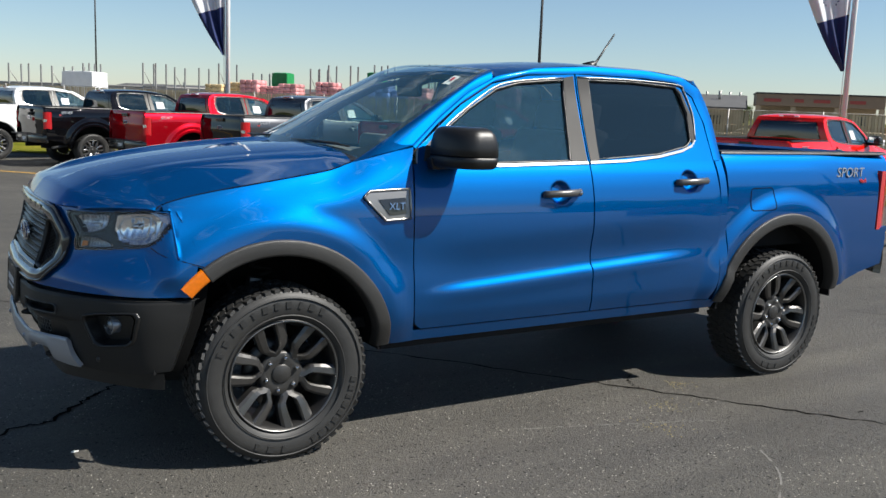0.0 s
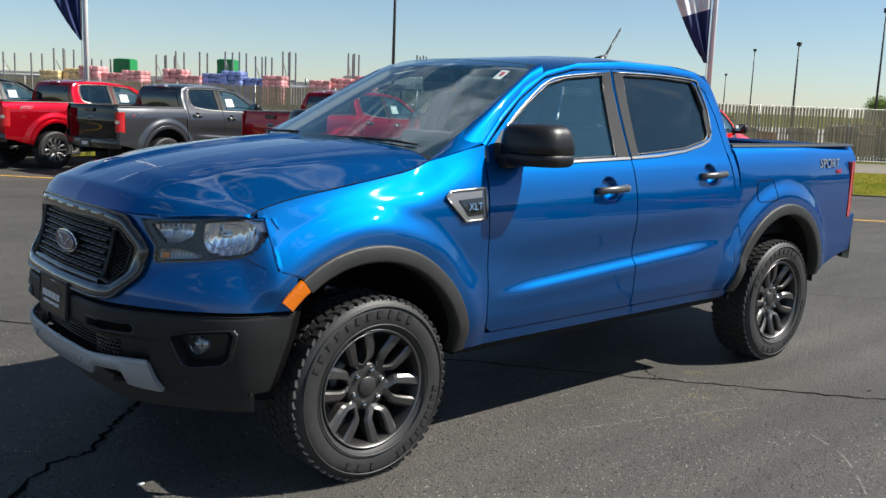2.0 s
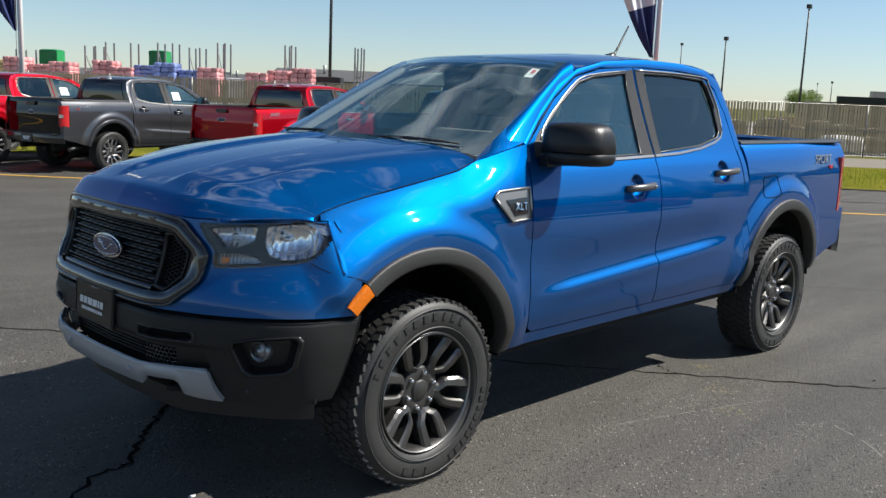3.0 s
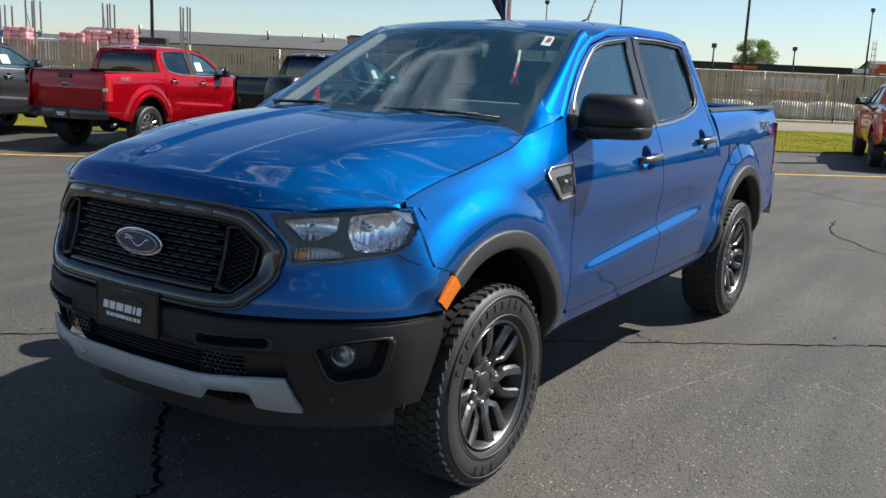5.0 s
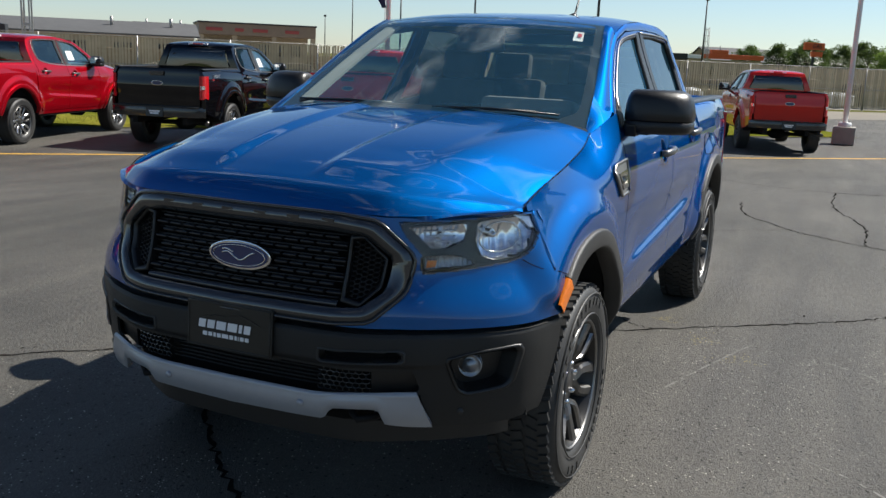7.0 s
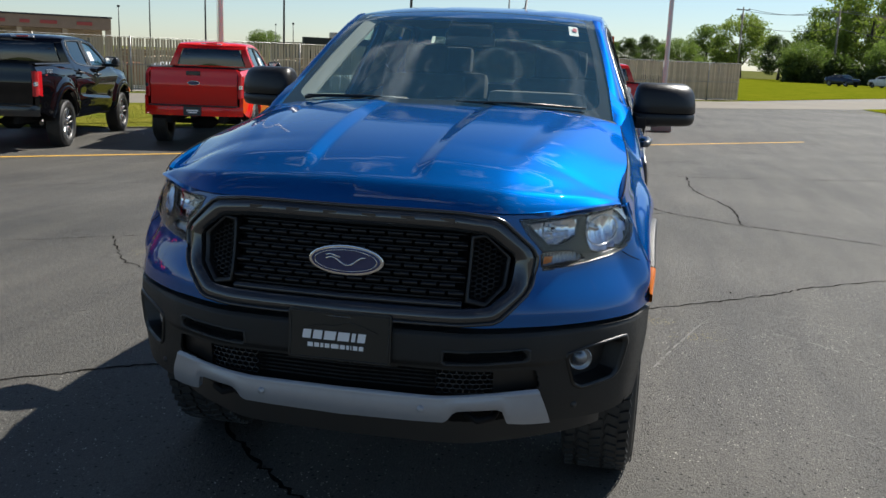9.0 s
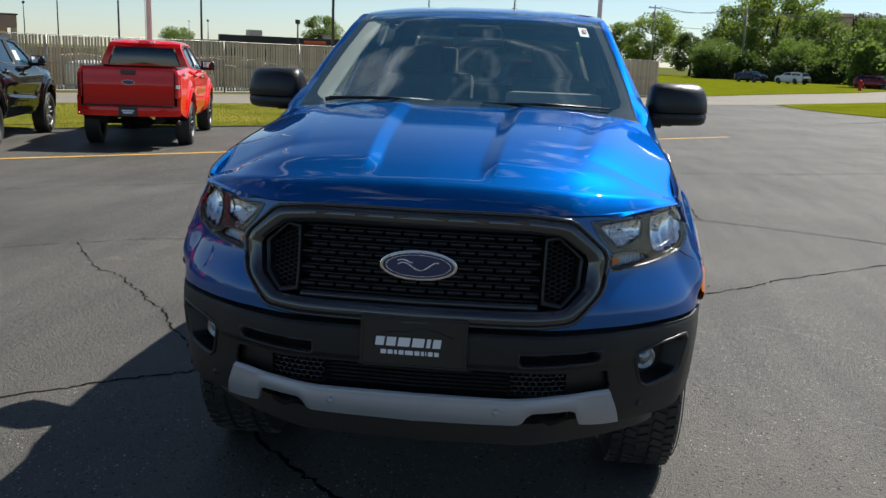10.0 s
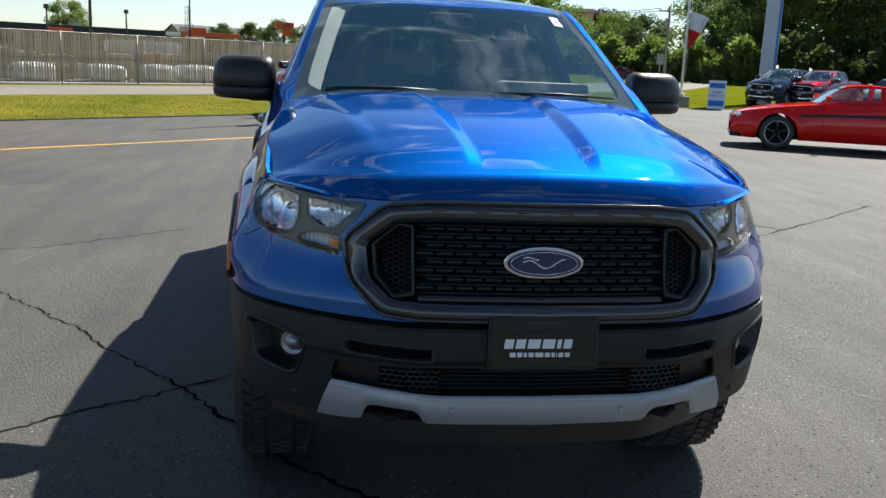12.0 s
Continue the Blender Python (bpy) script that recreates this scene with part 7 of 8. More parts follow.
# ---------------------------------------------------------------- buildings
M["brown_wall"] = mat("brown_metal_fascia", (0.21, 0.15, 0.10), 0.6, noise_amt=0.12)
M["tan_wall"] = mat("tan_block_wall", (0.34, 0.27, 0.18), 0.85, noise_amt=0.12)
M["grey_roof"] = mat("grey_shingle_roof", (0.078, 0.078, 0.078), 0.85, noise_amt=0.2, noise_scale=2)
M["dark_fascia"] = mat("black_store_fascia", (0.018, 0.017, 0.017), 0.5)
M["orange_fascia"] = mat("orange_store_fascia", (0.62, 0.10, 0.02), 0.5, noise_amt=0.05)
M["dim_red"] = mat("faded_red_letters", (0.30, 0.05, 0.04), 0.6)


def brown_building():
    b = thing("flat_roofed_building", yard(9.2, 90), "brown flat-roofed commercial building with faded red signs", "building")
    part("wall", box((0, 3, 1.48), (11.6, 6, 2.96)), M["tan_wall"], b)
    part("fascia", box((0, 1.4, 3.55), (12.4, 8.4, 1.2), None, 0.05), M["brown_wall"], b)
    part("coping", box((0, 1.4, 4.22), (12.6, 8.6, 0.16), None, 0.03), M["dark_fascia"], b)
    for k, (x, w) in enumerate(((-4.6, 1.7), (-2.0, 0.9), (0.2, 1.6), (3.6, 1.5))):
        part("sign", box((x, -2.83, 3.52), (w, 0.08, 0.34), None, 0.02), M["dim_red"], b)
    for x in lin(-4.5, 4.5, 5):
        win = part("window", box((x, -0.03, 1.5), (1.1, 0.06, 1.2)), M["dark_glass"], b)
        part("frame", box((x, -0.05, 0.86), (1.2, 0.1, 0.08)), M["galv"], win)
    for x in (-6.2, -2.6, 1.8, 6.2):
        part("column", box((x * 0.96, -2.4, 1.47), (0.5, 0.5, 2.94)), M["tan_wall"], b)


def warehouse(u, n, w, d, eave, ridge, label):
    b = thing("warehouse", yard(u, n), label, "building")
    part("wall", box((0, d / 2, eave / 2), (w, d, eave)), M["tan_wall"], b)
    bm = bmesh.new()
    ov = 0.4
    A = [bm.verts.new(p) for p in ((-w / 2 - ov, -ov, eave), (w / 2 + ov, -ov, eave), (w / 2 + ov, d / 2, ridge), (-w / 2 - ov, d / 2, ridge), (w / 2 + ov, d + ov, eave), (-w / 2 - ov, d + ov, eave))]
    bm.faces.new([A[0], A[1], A[2], A[3]])
    bm.faces.new([A[3], A[2], A[4], A[5]])
    shell(bm, 0.12, Vector((0, 0, 1)))
    part("roof", bm, M["grey_roof"], b)
    bm = bmesh.new()
    for s in (-1, 1):
        vs = [bm.verts.new((s * w / 2, y, z)) for y, z in ((0, eave), (d, eave), (d / 2, ridge - 0.1))]
        bm.faces.new(vs)
    part("gable", bm, M["tan_wall"], b)
    for x in (-w * 0.3, w * 0.2, w * 0.42):
        part("roof_vent", tube([(x, d * 0.3, eave + (ridge - eave) * 0.55), (x, d * 0.3, ridge + 0.3)], 0.12, 8), M["galv"], b)
    for x in lin(-w / 2 + 2, w / 2 - 2, max(3, int(w / 4))):
        part("window", box((x, -0.03, eave * 0.55), (1.4, 0.06, 0.8)), M["dark_glass"], b)


brown_building()
warehouse(-9.0, 60, 20, 9, 2.35, 3.35, "long low warehouse with a grey pitched roof")
warehouse(-0.6, 92, 5, 8, 2.6, 4.1, "small tan building with a grey gable roof")
warehouse(-46, 75, 46, 12, 2.0, 2.9, "distant low grey-roofed shed")
store = thing("store_building", yard(74.7, 100), "long low store with black and orange fascia", "building")
part("wall", box((-12.2, 6, 1.4), (41.6, 12, 2.8)), M["tan_wall"], store)
for x0, x1, cm, zb, zt in ((-33.1, -4.2, "dark_fascia", 2.62, 3.5), (-4.2, -1.8, "white_print", 2.9, 3.42), (-1.8, 8.6, "orange_fascia", 2.95, 3.62), (-0.3, 2.5, "orange_fascia", 3.62, 4.2), (-21.3, -18.0, "orange_fascia", 2.72, 3.12)):
    part("fascia", box(((x0 + x1) / 2, -0.1 - (0.3 if x1 == -18.0 else 0.0), (zb + zt) / 2), (x1 - x0, 0.5, zt - zb), None, 0.03), M[cm], store)
for x in lin(-31, 4, 8):
    part("window", box((x, -0.08, 1.3), (2.4, 0.1, 1.2)), M["dark_glass"], store)
for x in (-26, -15, 3):
    part("roof_unit", box((x, 5, 3.9), (1.8, 1.4, 0.9), None, 0.05), M["galv"], store)
gs = thing("gas_sign", yard(92.2, 100) @ Matrix.Scale(0.70, 4) @ Matrix.Translation((0, 0, 2.5)), "orange roadside gas sign on a post", "sign")
part("post", box((0, 0, 0.95), (0.5, 0.3, 6.9)), M["dark_pole"], gs)
part("panel", box((0, 0, 5.2), (5.2, 0.5, 1.5), None, 0.05), M["orange_fascia"], gs)
part("panel", box((0.8, 0, 3.6), (2.8, 0.5, 1.1), None, 0.05), M["orange_fascia"], gs)
text_mesh("GAS", 1.25, 0.03, M["dark_fascia"], "letters", gs, facing((0.6, -0.28, 5.2), (0, -1, 0)))

# ---------------------------------------------------------------- poles and flags
def light_pole(p, h, arm=True):
    lp = thing("light_pole", Matrix.Translation(p), "tall dark lamp post in the distance", "light pole", "light poles")
    part("shaft", tube([(0, 0, 0), (0, 0, h / 2), (0, 0, h)], [0.095, 0.075, 0.055], 8), M["dark_pole"], lp)
    if arm:
        part("lamp_head", box((0, 0, h + 0.12), (0.30, 0.30, 0.30), None, 0.05), M["dark_pole"], lp)
    part("base", tube([(0, 0, 0), (0, 0, 0.5)], 0.28, 10), M["concrete"], lp)
    return lp


for u, n, h in ((-9.5, 32.3, 10), (-57.4, 60, 14), (17.3, 59.8, 6.8), (20.4, 50.7, 8.5), (21.3, 33.1, 9.5), (43.5, 55.8, 7.3), (22.9, 102.7, 9), (23.7, 124.9, 6.8), (52, 130, 5.9), (73, 195, 7.5), (25, 44.8, 3.5), (33.4, 49.3, 3.7)):
    light_pole(un(u, n), h)
mast = thing("lattice_mast", Matrix.Translation(un(59.6, 79.1)), "thin grey radio mast", "mast")
for k in range(3):
    a = 2 * math.pi * k / 3
    part("leg", tube([(0.35 * math.cos(a), 0.35 * math.sin(a), 0), (0.2 * math.cos(a), 0.2 * math.sin(a), 6.2)], 0.04, 5), M["galv"], mast)
for j in range(9):
    part("ring", tube([(0.32 * math.cos(a), 0.32 * math.sin(a), 0.5 + 0.68 * j) for a in (0, 2.1, 4.2)], 0.03, 4, closed=True), M["galv"], mast)

M["flag_navy"] = mat("navy_flag_cloth", (0.012, 0.025, 0.11), 0.8, noise_amt=0.15)
M["flag_white"] = mat("white_flag_cloth", (0.72, 0.73, 0.75), 0.8, noise_amt=0.06)
M["flag_red"] = mat("red_flag_cloth", (0.55, 0.015, 0.02), 0.8, noise_amt=0.1)


def flag_pole(p, h, z_low, lower, label, base=False, lean=0.0, oval=True, wind=(-0.85, 0.52, 0), size=1.0):
    fp = thing("flag_pole", Matrix.Translation(p), label, "flag pole", "flag poles")
    part("shaft", tube([(0, 0, 0.0), (lean * 0.5, 0, h / 2), (lean, 0, h)], [0.066 * size ** 0.6, 0.062 * size ** 0.6, 0.05 * size ** 0.6], 14), M["white_pole"], fp)
    if base:
        part("concrete_base", box((0, 0, 0.22), (0.56, 0.56, 0.46), None, 0.03), M["concrete"], fp)
        part("flange", tube([(0, 0, 0.44), (0, 0, 0.56)], 0.16, 12), M["white_pole"], fp)
    wd = Vector(wind).normalized()
    side = Vector((-wd.y, wd.x, 0))

    def cloth(u, v):
        # limp flag: the free side sinks as it leaves the pole
        z = z_low + size * (2.5 * (1 - v) - 0.45 * u * (1 - v))
        out = 0.09 + size * 1.2 * u * max(1 - v, 0.02) ** 0.75
        fold = size * 0.10 * math.sin(9 * u + 2.0 * v) * u + 0.05 * math.sin(17 * u - 3 * v)
        q = wd * out + side * fold
        return Vector((q.x + lean * 0.4, q.y, z))
    fl = part("flag", sheet(cloth, lin(0, 1, 22), lin(0, 0.48, 8), (side.x, side.y, 0), 0.004), M["flag_white"], fp, "white upper half of a limp flag")
    part("flag", sheet(cloth, lin(0, 1, 22), lin(0.48, 1, 8), (side.x, side.y, 0), 0.004), lower, fp, "coloured lower half of a limp flag")
    if oval:
        part("flag_oval", sheet(lambda a, r: cloth(0.48 + 0.26 * r * math.cos(a), 0.25 + 0.13 * r * math.sin(a)) - side * 0.008, lin(0, 2 * math.pi, 20), lin(0.05, 1, 4), (-side.x, -side.y, 0), 0.002), M["flag_navy"], fl)
    part("rope", tube([wd * 0.1 + Vector((0, 0, 1.2)), wd * 0.12 + Vector((0, 0, h * 0.9))], 0.008, 4), M["white_pole"], fp)
    return fp


SITE[0] = Matrix.Translation((0, 0, -0.22))
flag_pole((6.6, 20.4, 0), 9.5, 2.95, M["flag_navy"], "white flag pole with a limp navy and white flag")
flag_pole((17.75, 9.14, 0), 9.5, 2.95, M["flag_navy"], "white flag pole with a limp navy and white flag")
flag_pole((23.06, -1.68, 0), 9.5, 3.7, M["flag_navy"], "white flag pole on a concrete base, navy flag", base=True)
SITE[0] = SITE_LOW
flag_pole((32.08, -14.64, 0), 9.0, 2.3, M["flag_red"], "white flag pole on a concrete base, red and white flag", base=True, oval=False, wind=(-0.3, -0.95, 0), size=0.6)

# ---------------------------------------------------------------- parked pickups: the same form at other sizes and colours
def repaint(root, swaps):
    for o in root.children_recursive:
        if o.type != "MESH":
            continue
        for i, sl in enumerate(o.material_slots):
            m = sl.material
            for a, b in swaps:
                if m == a:
                    sl.link = "OBJECT"
                    sl.material = b


def parked(tail, heading, scale, colour, label, alloy=None, extra=(), tail_at=4.34, sticker=True):
    h = radians(heading)
    ox, oy = tail[0] + tail_at * scale * math.cos(h), tail[1] + tail_at * scale * math.sin(h)
    c = copy_thing(pickup, SITE[0] @ pose(ox, oy, 0.008, 0, 0, heading + 180) @ Matrix.Scale(scale, 4))
    repaint(c, [(M["blue"], colour)] + ([(M["alloy"], alloy)] if alloy else []) + list(extra))
    tagged(c, label, "pickup truck", "pickup trucks")
    for o in [q for q in c.children if q.name.startswith(("antenna", "fender_badge"))]:
        for q in list(o.children_recursive) + [o]:
            bpy.data.objects.remove(q)
    for o in c.children:
        if o.name.startswith("wheel_arch_flare"):
            o.material_slots[0].link = "OBJECT"
            o.material_slots[0].material = colour
            if "label" in o:
                del o["label"]
        if o.name.startswith("rear_window"):
            o.material_slots[0].link = "OBJECT"
            o.material_slots[0].material = M["dark_glass"]
        if o.name.startswith("rear_bumper") and colour == M["race_red"]:
            o.material_slots[0].link = "OBJECT"
            o.material_slots[0].material = colour
        if o.name.startswith("tailgate") and colour == M["grey_paint"]:
            o.material_slots[0].link = "OBJECT"
            o.material_slots[0].material = M["black_paint"]
    if sticker:
        part("window_sticker", fill_on_side([(1.30, 1.40), (1.51, 1.40), (1.51, 1.565), (1.31, 1.565)], 1, -0.008, 0.002, 2), M["white_sticker"], c, "white price sticker")
    return c


bright = M["alloy_bright"]
row = [("race_red", "bright red pickup truck with red rear bumper, parked tail-out", None), ("black_paint", "glossy black pickup truck parked tail-out by the grass", bright), ("red", "dark red pickup truck with bright wheels parked tail-out", bright),
       ("grey_paint", "metallic grey pickup truck with a black tailgate parked tail-out", bright), ("red", "dark red pickup truck parked tail-out in the row", bright), ("black_paint", "black pickup truck with dark wheels parked tail-out", bright)]
tails = ((9.92, 5.70), (7.95, 7.90), (5.88, 10.28), (3.68, 12.68), (2.39, 14.67), (0.9, 16.85))
for (cm, lab, al), tl in zip(row, tails):
    parked(tl, 15, 0.905, M[cm], lab, al)
parked((15.65, -0.75), 15, 0.865, M["copper_paint"], "red-orange pickup truck parked by the grass strip", sticker=False)


# ---------------------------------------------------------------- cars from a side outline
def car(kind, m, colour, label, length=4.7, width=1.83, height=1.45, rim=None):
    """A car: lofted body over a side outline, glass house, wheels, lamps."""
    root = thing("car", m, label, kind)
    L, W, H = length, width / 2, height
    if kind == "coupe":
        deck = [(0, 0.42), (0.012, 0.49), (0.05, 0.545), (0.12, 0.595), (0.22, 0.645), (0.32, 0.685), (0.36, 0.70), (0.60, 0.735), (0.80, 0.77), (0.93, 0.79), (0.985, 0.77), (1.0, 0.62)]
        roof = [(0.335, 0.69), (0.45, 0.965), (0.52, 0.985), (0.60, 0.975), (0.78, 0.85), (0.86, 0.775)]
    elif kind == "suv":
        deck = [(0, 0.45), (0.015, 0.60), (0.06, 0.66), (0.24, 0.70), (0.30, 0.71), (0.6, 0.72), (0.9, 0.72), (0.985, 0.68), (1.0, 0.50)]
        roof = [(0.25, 0.70), (0.36, 0.96), (0.5, 1.0), (0.8, 0.985), (0.93, 0.93), (0.985, 0.70)]
    else:
        deck = [(0, 0.46), (0.015, 0.58), (0.06, 0.66), (0.25, 0.72), (0.32, 0.73), (0.6, 0.74), (0.82, 0.76), (0.96, 0.75), (0.99, 0.68), (1.0, 0.50)]
        roof = [(0.28, 0.72), (0.42, 0.98), (0.52, 1.0), (0.66, 0.97), (0.80, 0.84), (0.86, 0.76)]
    dz, rz = spl([(a * L, b * H) for a, b in deck]), spl([(a * L, b * H) for a, b in roof])
    wheels = (0.195 * L, 0.775 * L) if kind != "coupe" else (0.185 * L, 0.755 * L)
    rw = 0.345 if kind == "suv" else 0.335
    low = 0.20 if kind != "suv" else 0.24

    def body(x, v):
        # v: 0 sill to 1 the middle of the deck
        zt = dz(x)
        bt = low
        for wx in wheels:
            d = abs(x - wx)
            if d < rw + 0.05:
                bt = max(bt, rw + math.sqrt(max((rw + 0.05) ** 2 - d * d, 0)))
        end = 1 - 0.30 * (1 - smooth(0, 0.16, x / L)) ** 2 - 0.16 * smooth(0.86, 1, x / L) ** 2
        if v <= 0.75:
            t = v / 0.75
            z = bt + (zt * 0.97 - bt) * t
            zz = (z - low) / max(zt - low, 0.05)
            w = W * end * (0.90 + 0.10 * math.sin(math.pi * min(max(zz, 0), 1) ** 0.8) - 0.06 * max(zz - 0.6, 0))
            for wx in wheels:
                w += 0.03 * math.exp(-((math.hypot(x - wx, z - rw) - rw - 0.08) / 0.1) ** 2)
            return w, z
        t = (v - 0.75) / 0.25
        w0 = body(x, 0.75)[0]
        return w0 * (1 - t), zt * 0.97 + zt * 0.03 * math.sin(t * math.pi / 2)
    xs = [0.0, 0.01, 0.03, 0.06, 0.10] + lin(0.15, L - 0.15, 54) + [L - 0.1, L - 0.05, L - 0.02, L]
    vs = lin(0, 0.75, 14) + lin(0.78, 1.0, 6)
    for sd in (-1, 1):
        part("body_side", sheet(lambda x, v, sd=sd: Vector((x, sd * body(x, v)[0], body(x, v)[1])), xs, vs, (0, sd, 0.3), 0.0), colour, root)
    x0, x1 = roof[0][0] * L, roof[-1][0] * L

    def house(u, v):
        x = x0 + (x1 - x0) * u
        zt, zb = rz(x), dz(x) * 0.965
        hh = max(zt - zb, 0.0)
        a = abs(v)
        w0 = body(x, 0.75)[0] * 0.97
        if a > 0.45:
            t = (1 - a) / 0.55
            w, z = w0 - (0.24 * hh / 0.5) * t, zb + hh * 0.94 * t
        else:
            w1 = w0 - 0.24 * hh / 0.5
            w, z = w1 * a / 0.45, zb + hh * (0.94 + 0.06 * math.cos(a / 0.45 * math.pi / 2))
        return Vector((x, math.copysign(w, v) if v else 0, z))
    uu, vv = lin(0, 1, 44), lin(-1, -0.45, 8) + lin(-0.38, 0.38, 8) + lin(0.45, 1, 8)
    peak = (roof[1][0] * L - x0) / (x1 - x0), (roof[3][0] * L - x0) / (x1 - x0)

    def is_glass(u, v):
        a = abs(v)
        if a > 0.45:
            return 0.50 < a < 0.95 and 0.09 < u < 0.88 and not (0.46 < u < 0.51)
        return u < peak[0] * 0.95 or u > peak[1] + (1 - peak[1]) * 0.3
    part("cabin", sheet(house, uu, vv, (0, 0, 1), 0.0, lambda u, v: not is_glass(u, v)), colour, root)
    part("glass", sheet(house, uu, vv, (0, 0, 1), 0.0, is_glass), M["dark_glass"] if kind != "coupe" else M["side_glass"], root, "tinted car glass")
    part("interior_block", box(((x0 + x1) / 2, 0, low + 0.35), ((x1 - x0) * 0.8, W * 1.4, 0.45), None, 0.08), M["interior"], root)
    part("underbody", box((L / 2, 0, low + 0.08), (L * 0.94, W * 1.5, 0.16), None, 0.03), M["frame_black"], root)
    for wx in wheels:
        for sd in (-1, 1):
            wh = new("wheel")
            wh.parent = root
            wh.matrix_basis = pose(wx, sd * (W - 0.13), rw)
            part("tyre", lathe([(rw * 0.70, sd * 0.10), (rw * 0.78, sd * 0.115), (rw * 0.95, sd * 0.11), (rw, sd * 0.085), (rw, -sd * 0.10), (rw * 0.7, -sd * 0.11)], 32), M["rubber"], wh)
            part("rim", lathe([(rw * 0.71, sd * 0.108), (rw * 0.66, sd * 0.10), (rw * 0.62, sd * 0.02), (rw * 0.1, sd * 0.0), (0.001, 0)], 32), M["frame_black"], wh)
            part("rim_lip", lathe([(rw * 0.72, sd * 0.104), (rw * 0.71, sd * 0.114), (rw * 0.665, sd * 0.110), (rw * 0.66, sd * 0.09)], 32), rim or M["alloy_bright"], wh)
            for k in range(5):
                a = 2 * math.pi * k / 5 + 0.3
                bm = tube([(0.03 * math.cos(a), sd * 0.05, 0.03 * math.sin(a)), (rw * 0.40 * math.cos(a), sd * 0.075, rw * 0.40 * math.sin(a)), (rw * 0.68 * math.cos(a), sd * 0.098, rw * 0.68 * math.sin(a))], [0.03, 0.022, 0.028], 6)
                part("spoke", bm, (rim or M["alloy_bright"]) if kind != "coupe" else M["alloy"], wh)
    for sd in (-1, 1):
        for nm, xx, zz, mm in (("headlight", 0.03 * L, deck[2][1] * H * 0.86, "clear_lens"), ("tail_light", 0.985 * L, deck[-3][1] * H * 0.86, "red_lens")):
            w, _ = body(xx, 0.6)
            part(nm, box((xx, sd * (w - 0.06), zz), (0.14, 0.15, 0.08), Matrix.Rotation(sd * (-0.5 if xx < 1 else 0.4), 4, "Z"), 0.03), M[mm], root)
        part("door_seam", tube([(0.36 * L, sd * (body(0.37 * L, v)[0] + 0.001), body(0.37 * L, v)[1]) for v in lin(0.05, 0.72, 8)], 0.004, 4), M["void"], root)
        part("door_seam", tube([(0.62 * L, sd * (body(0.62 * L, v)[0] + 0.001), body(0.62 * L, v)[1]) for v in lin(0.05, 0.72, 8)], 0.004, 4), M["void"], root)
        part("side_mirror", box((0.37 * L, sd * (W + 0.06), dz(0.37 * L) + 0.08), (0.12, 0.20, 0.12), None, 0.04), colour, root)
        if kind == "coupe":
            part("side_stripe", strip([[Vector((x, sd * (body(x, v)[0] + 0.004), body(x, v)[1])) for x in lin(0.27 * L, 0.62 * L, 20)] for v in (0.50, 0.555)], (0, sd, 0), 0.002), M["black_plastic"], root, "black side stripe")
    part("grille", box((0.02, 0, 0.40 * H), (0.06, W * 1.1, 0.16), None, 0.03), M["mesh"], root)
    part("bumper_lip", box((0.10, 0, low + 0.05), (0.22, W * 1.5, 0.08), None, 0.03), M["black_plastic"], root)
    return root


def from_front_wheel(p, heading, wx):
    """A pose that sets a car's front wheel near p: its nose looks along heading."""
    h = radians(heading)
    return Matrix.Translation((p[0] + wx * math.cos(h), p[1] + wx * math.sin(h), 0.008)) @ Matrix.Rotation(h + math.pi, 4, "Z")


SITE[0] = Matrix.Identity(4)
car("coupe", from_front_wheel((14.65, -9.04), 66, 0.88), M["race_red"], "bright red sports coupe with black side stripe on the asphalt", 4.79, 1.92, 1.38, M["alloy_bright"])
SITE[0] = SITE_LOW


def nose_to(p, heading, scale, colour, label):
    h = radians(heading)
    c = copy_thing(pickup, SITE[0] @ pose(p[0] - 0.95 * scale * math.cos(h), p[1] - 0.95 * scale * math.sin(h), 0.008, 0, 0, heading + 180) @ Matrix.Scale(scale, 4))
    repaint(c, [(M["blue"], colour), (M["trim"], M["black_plastic"]), (M["silver"], M["chrome"]), (M["grille_grey"], M["chrome"]), (M["alloy"], M["alloy_bright"])])
    return tagged(c, label, "pickup truck", "pickup trucks")


nose_to((33.8, -18.9), 128, 0.94, M["navy_paint"], "dark navy pickup truck with a chrome grille at the lot's edge")
nose_to((33.55, -20.6), 128, 0.94, M["maroon_paint"], "dark red pickup truck with a chrome grille at the lot's edge")
car("sedan", from_front_wheel((32.0, -23.6), 128, 0.9), M["white_paint"], "pale silver sedan at the lot's edge", 4.7, 1.83, 1.5)
car("suv", from_front_wheel((57, -31.5), 110, 0.9), M["maroon_paint"], "maroon compact suv parked by the hedge", 4.5, 1.85, 1.66)


def by_bearing(deg, dist, t_eye=(-3.45, 0.0)):
    return (t_eye[0] + dist * math.cos(radians(deg)), t_eye[1] + dist * math.sin(radians(deg)))


far = [("sedan", -12.95, 124, 32, "navy_paint", "dark blue sedan parked along the far road"), ("suv", -13.7, 126, 212, "white_paint", "white suv standing along the far road"),
       ("suv", -20.0, 110, 40, "maroon_paint", "maroon suv parked along the far road"), ("sedan", -22.6, 118, 240, "black_paint", "dark sedan driving lane along the hedge")]
for kind, b, d, hd, cm, lab in far:
    p = by_bearing(b, d)
    car(kind, Matrix.Translation((p[0], p[1], 0.02)) @ Matrix.Rotation(radians(hd), 4, "Z"), M[cm], lab)
# a white pickup at the far end of the row
parked((-0.75, 19.15), 15, 0.905, M["white_paint"], "white pickup truck parked tail-out at the end of the row", M["alloy_bright"])

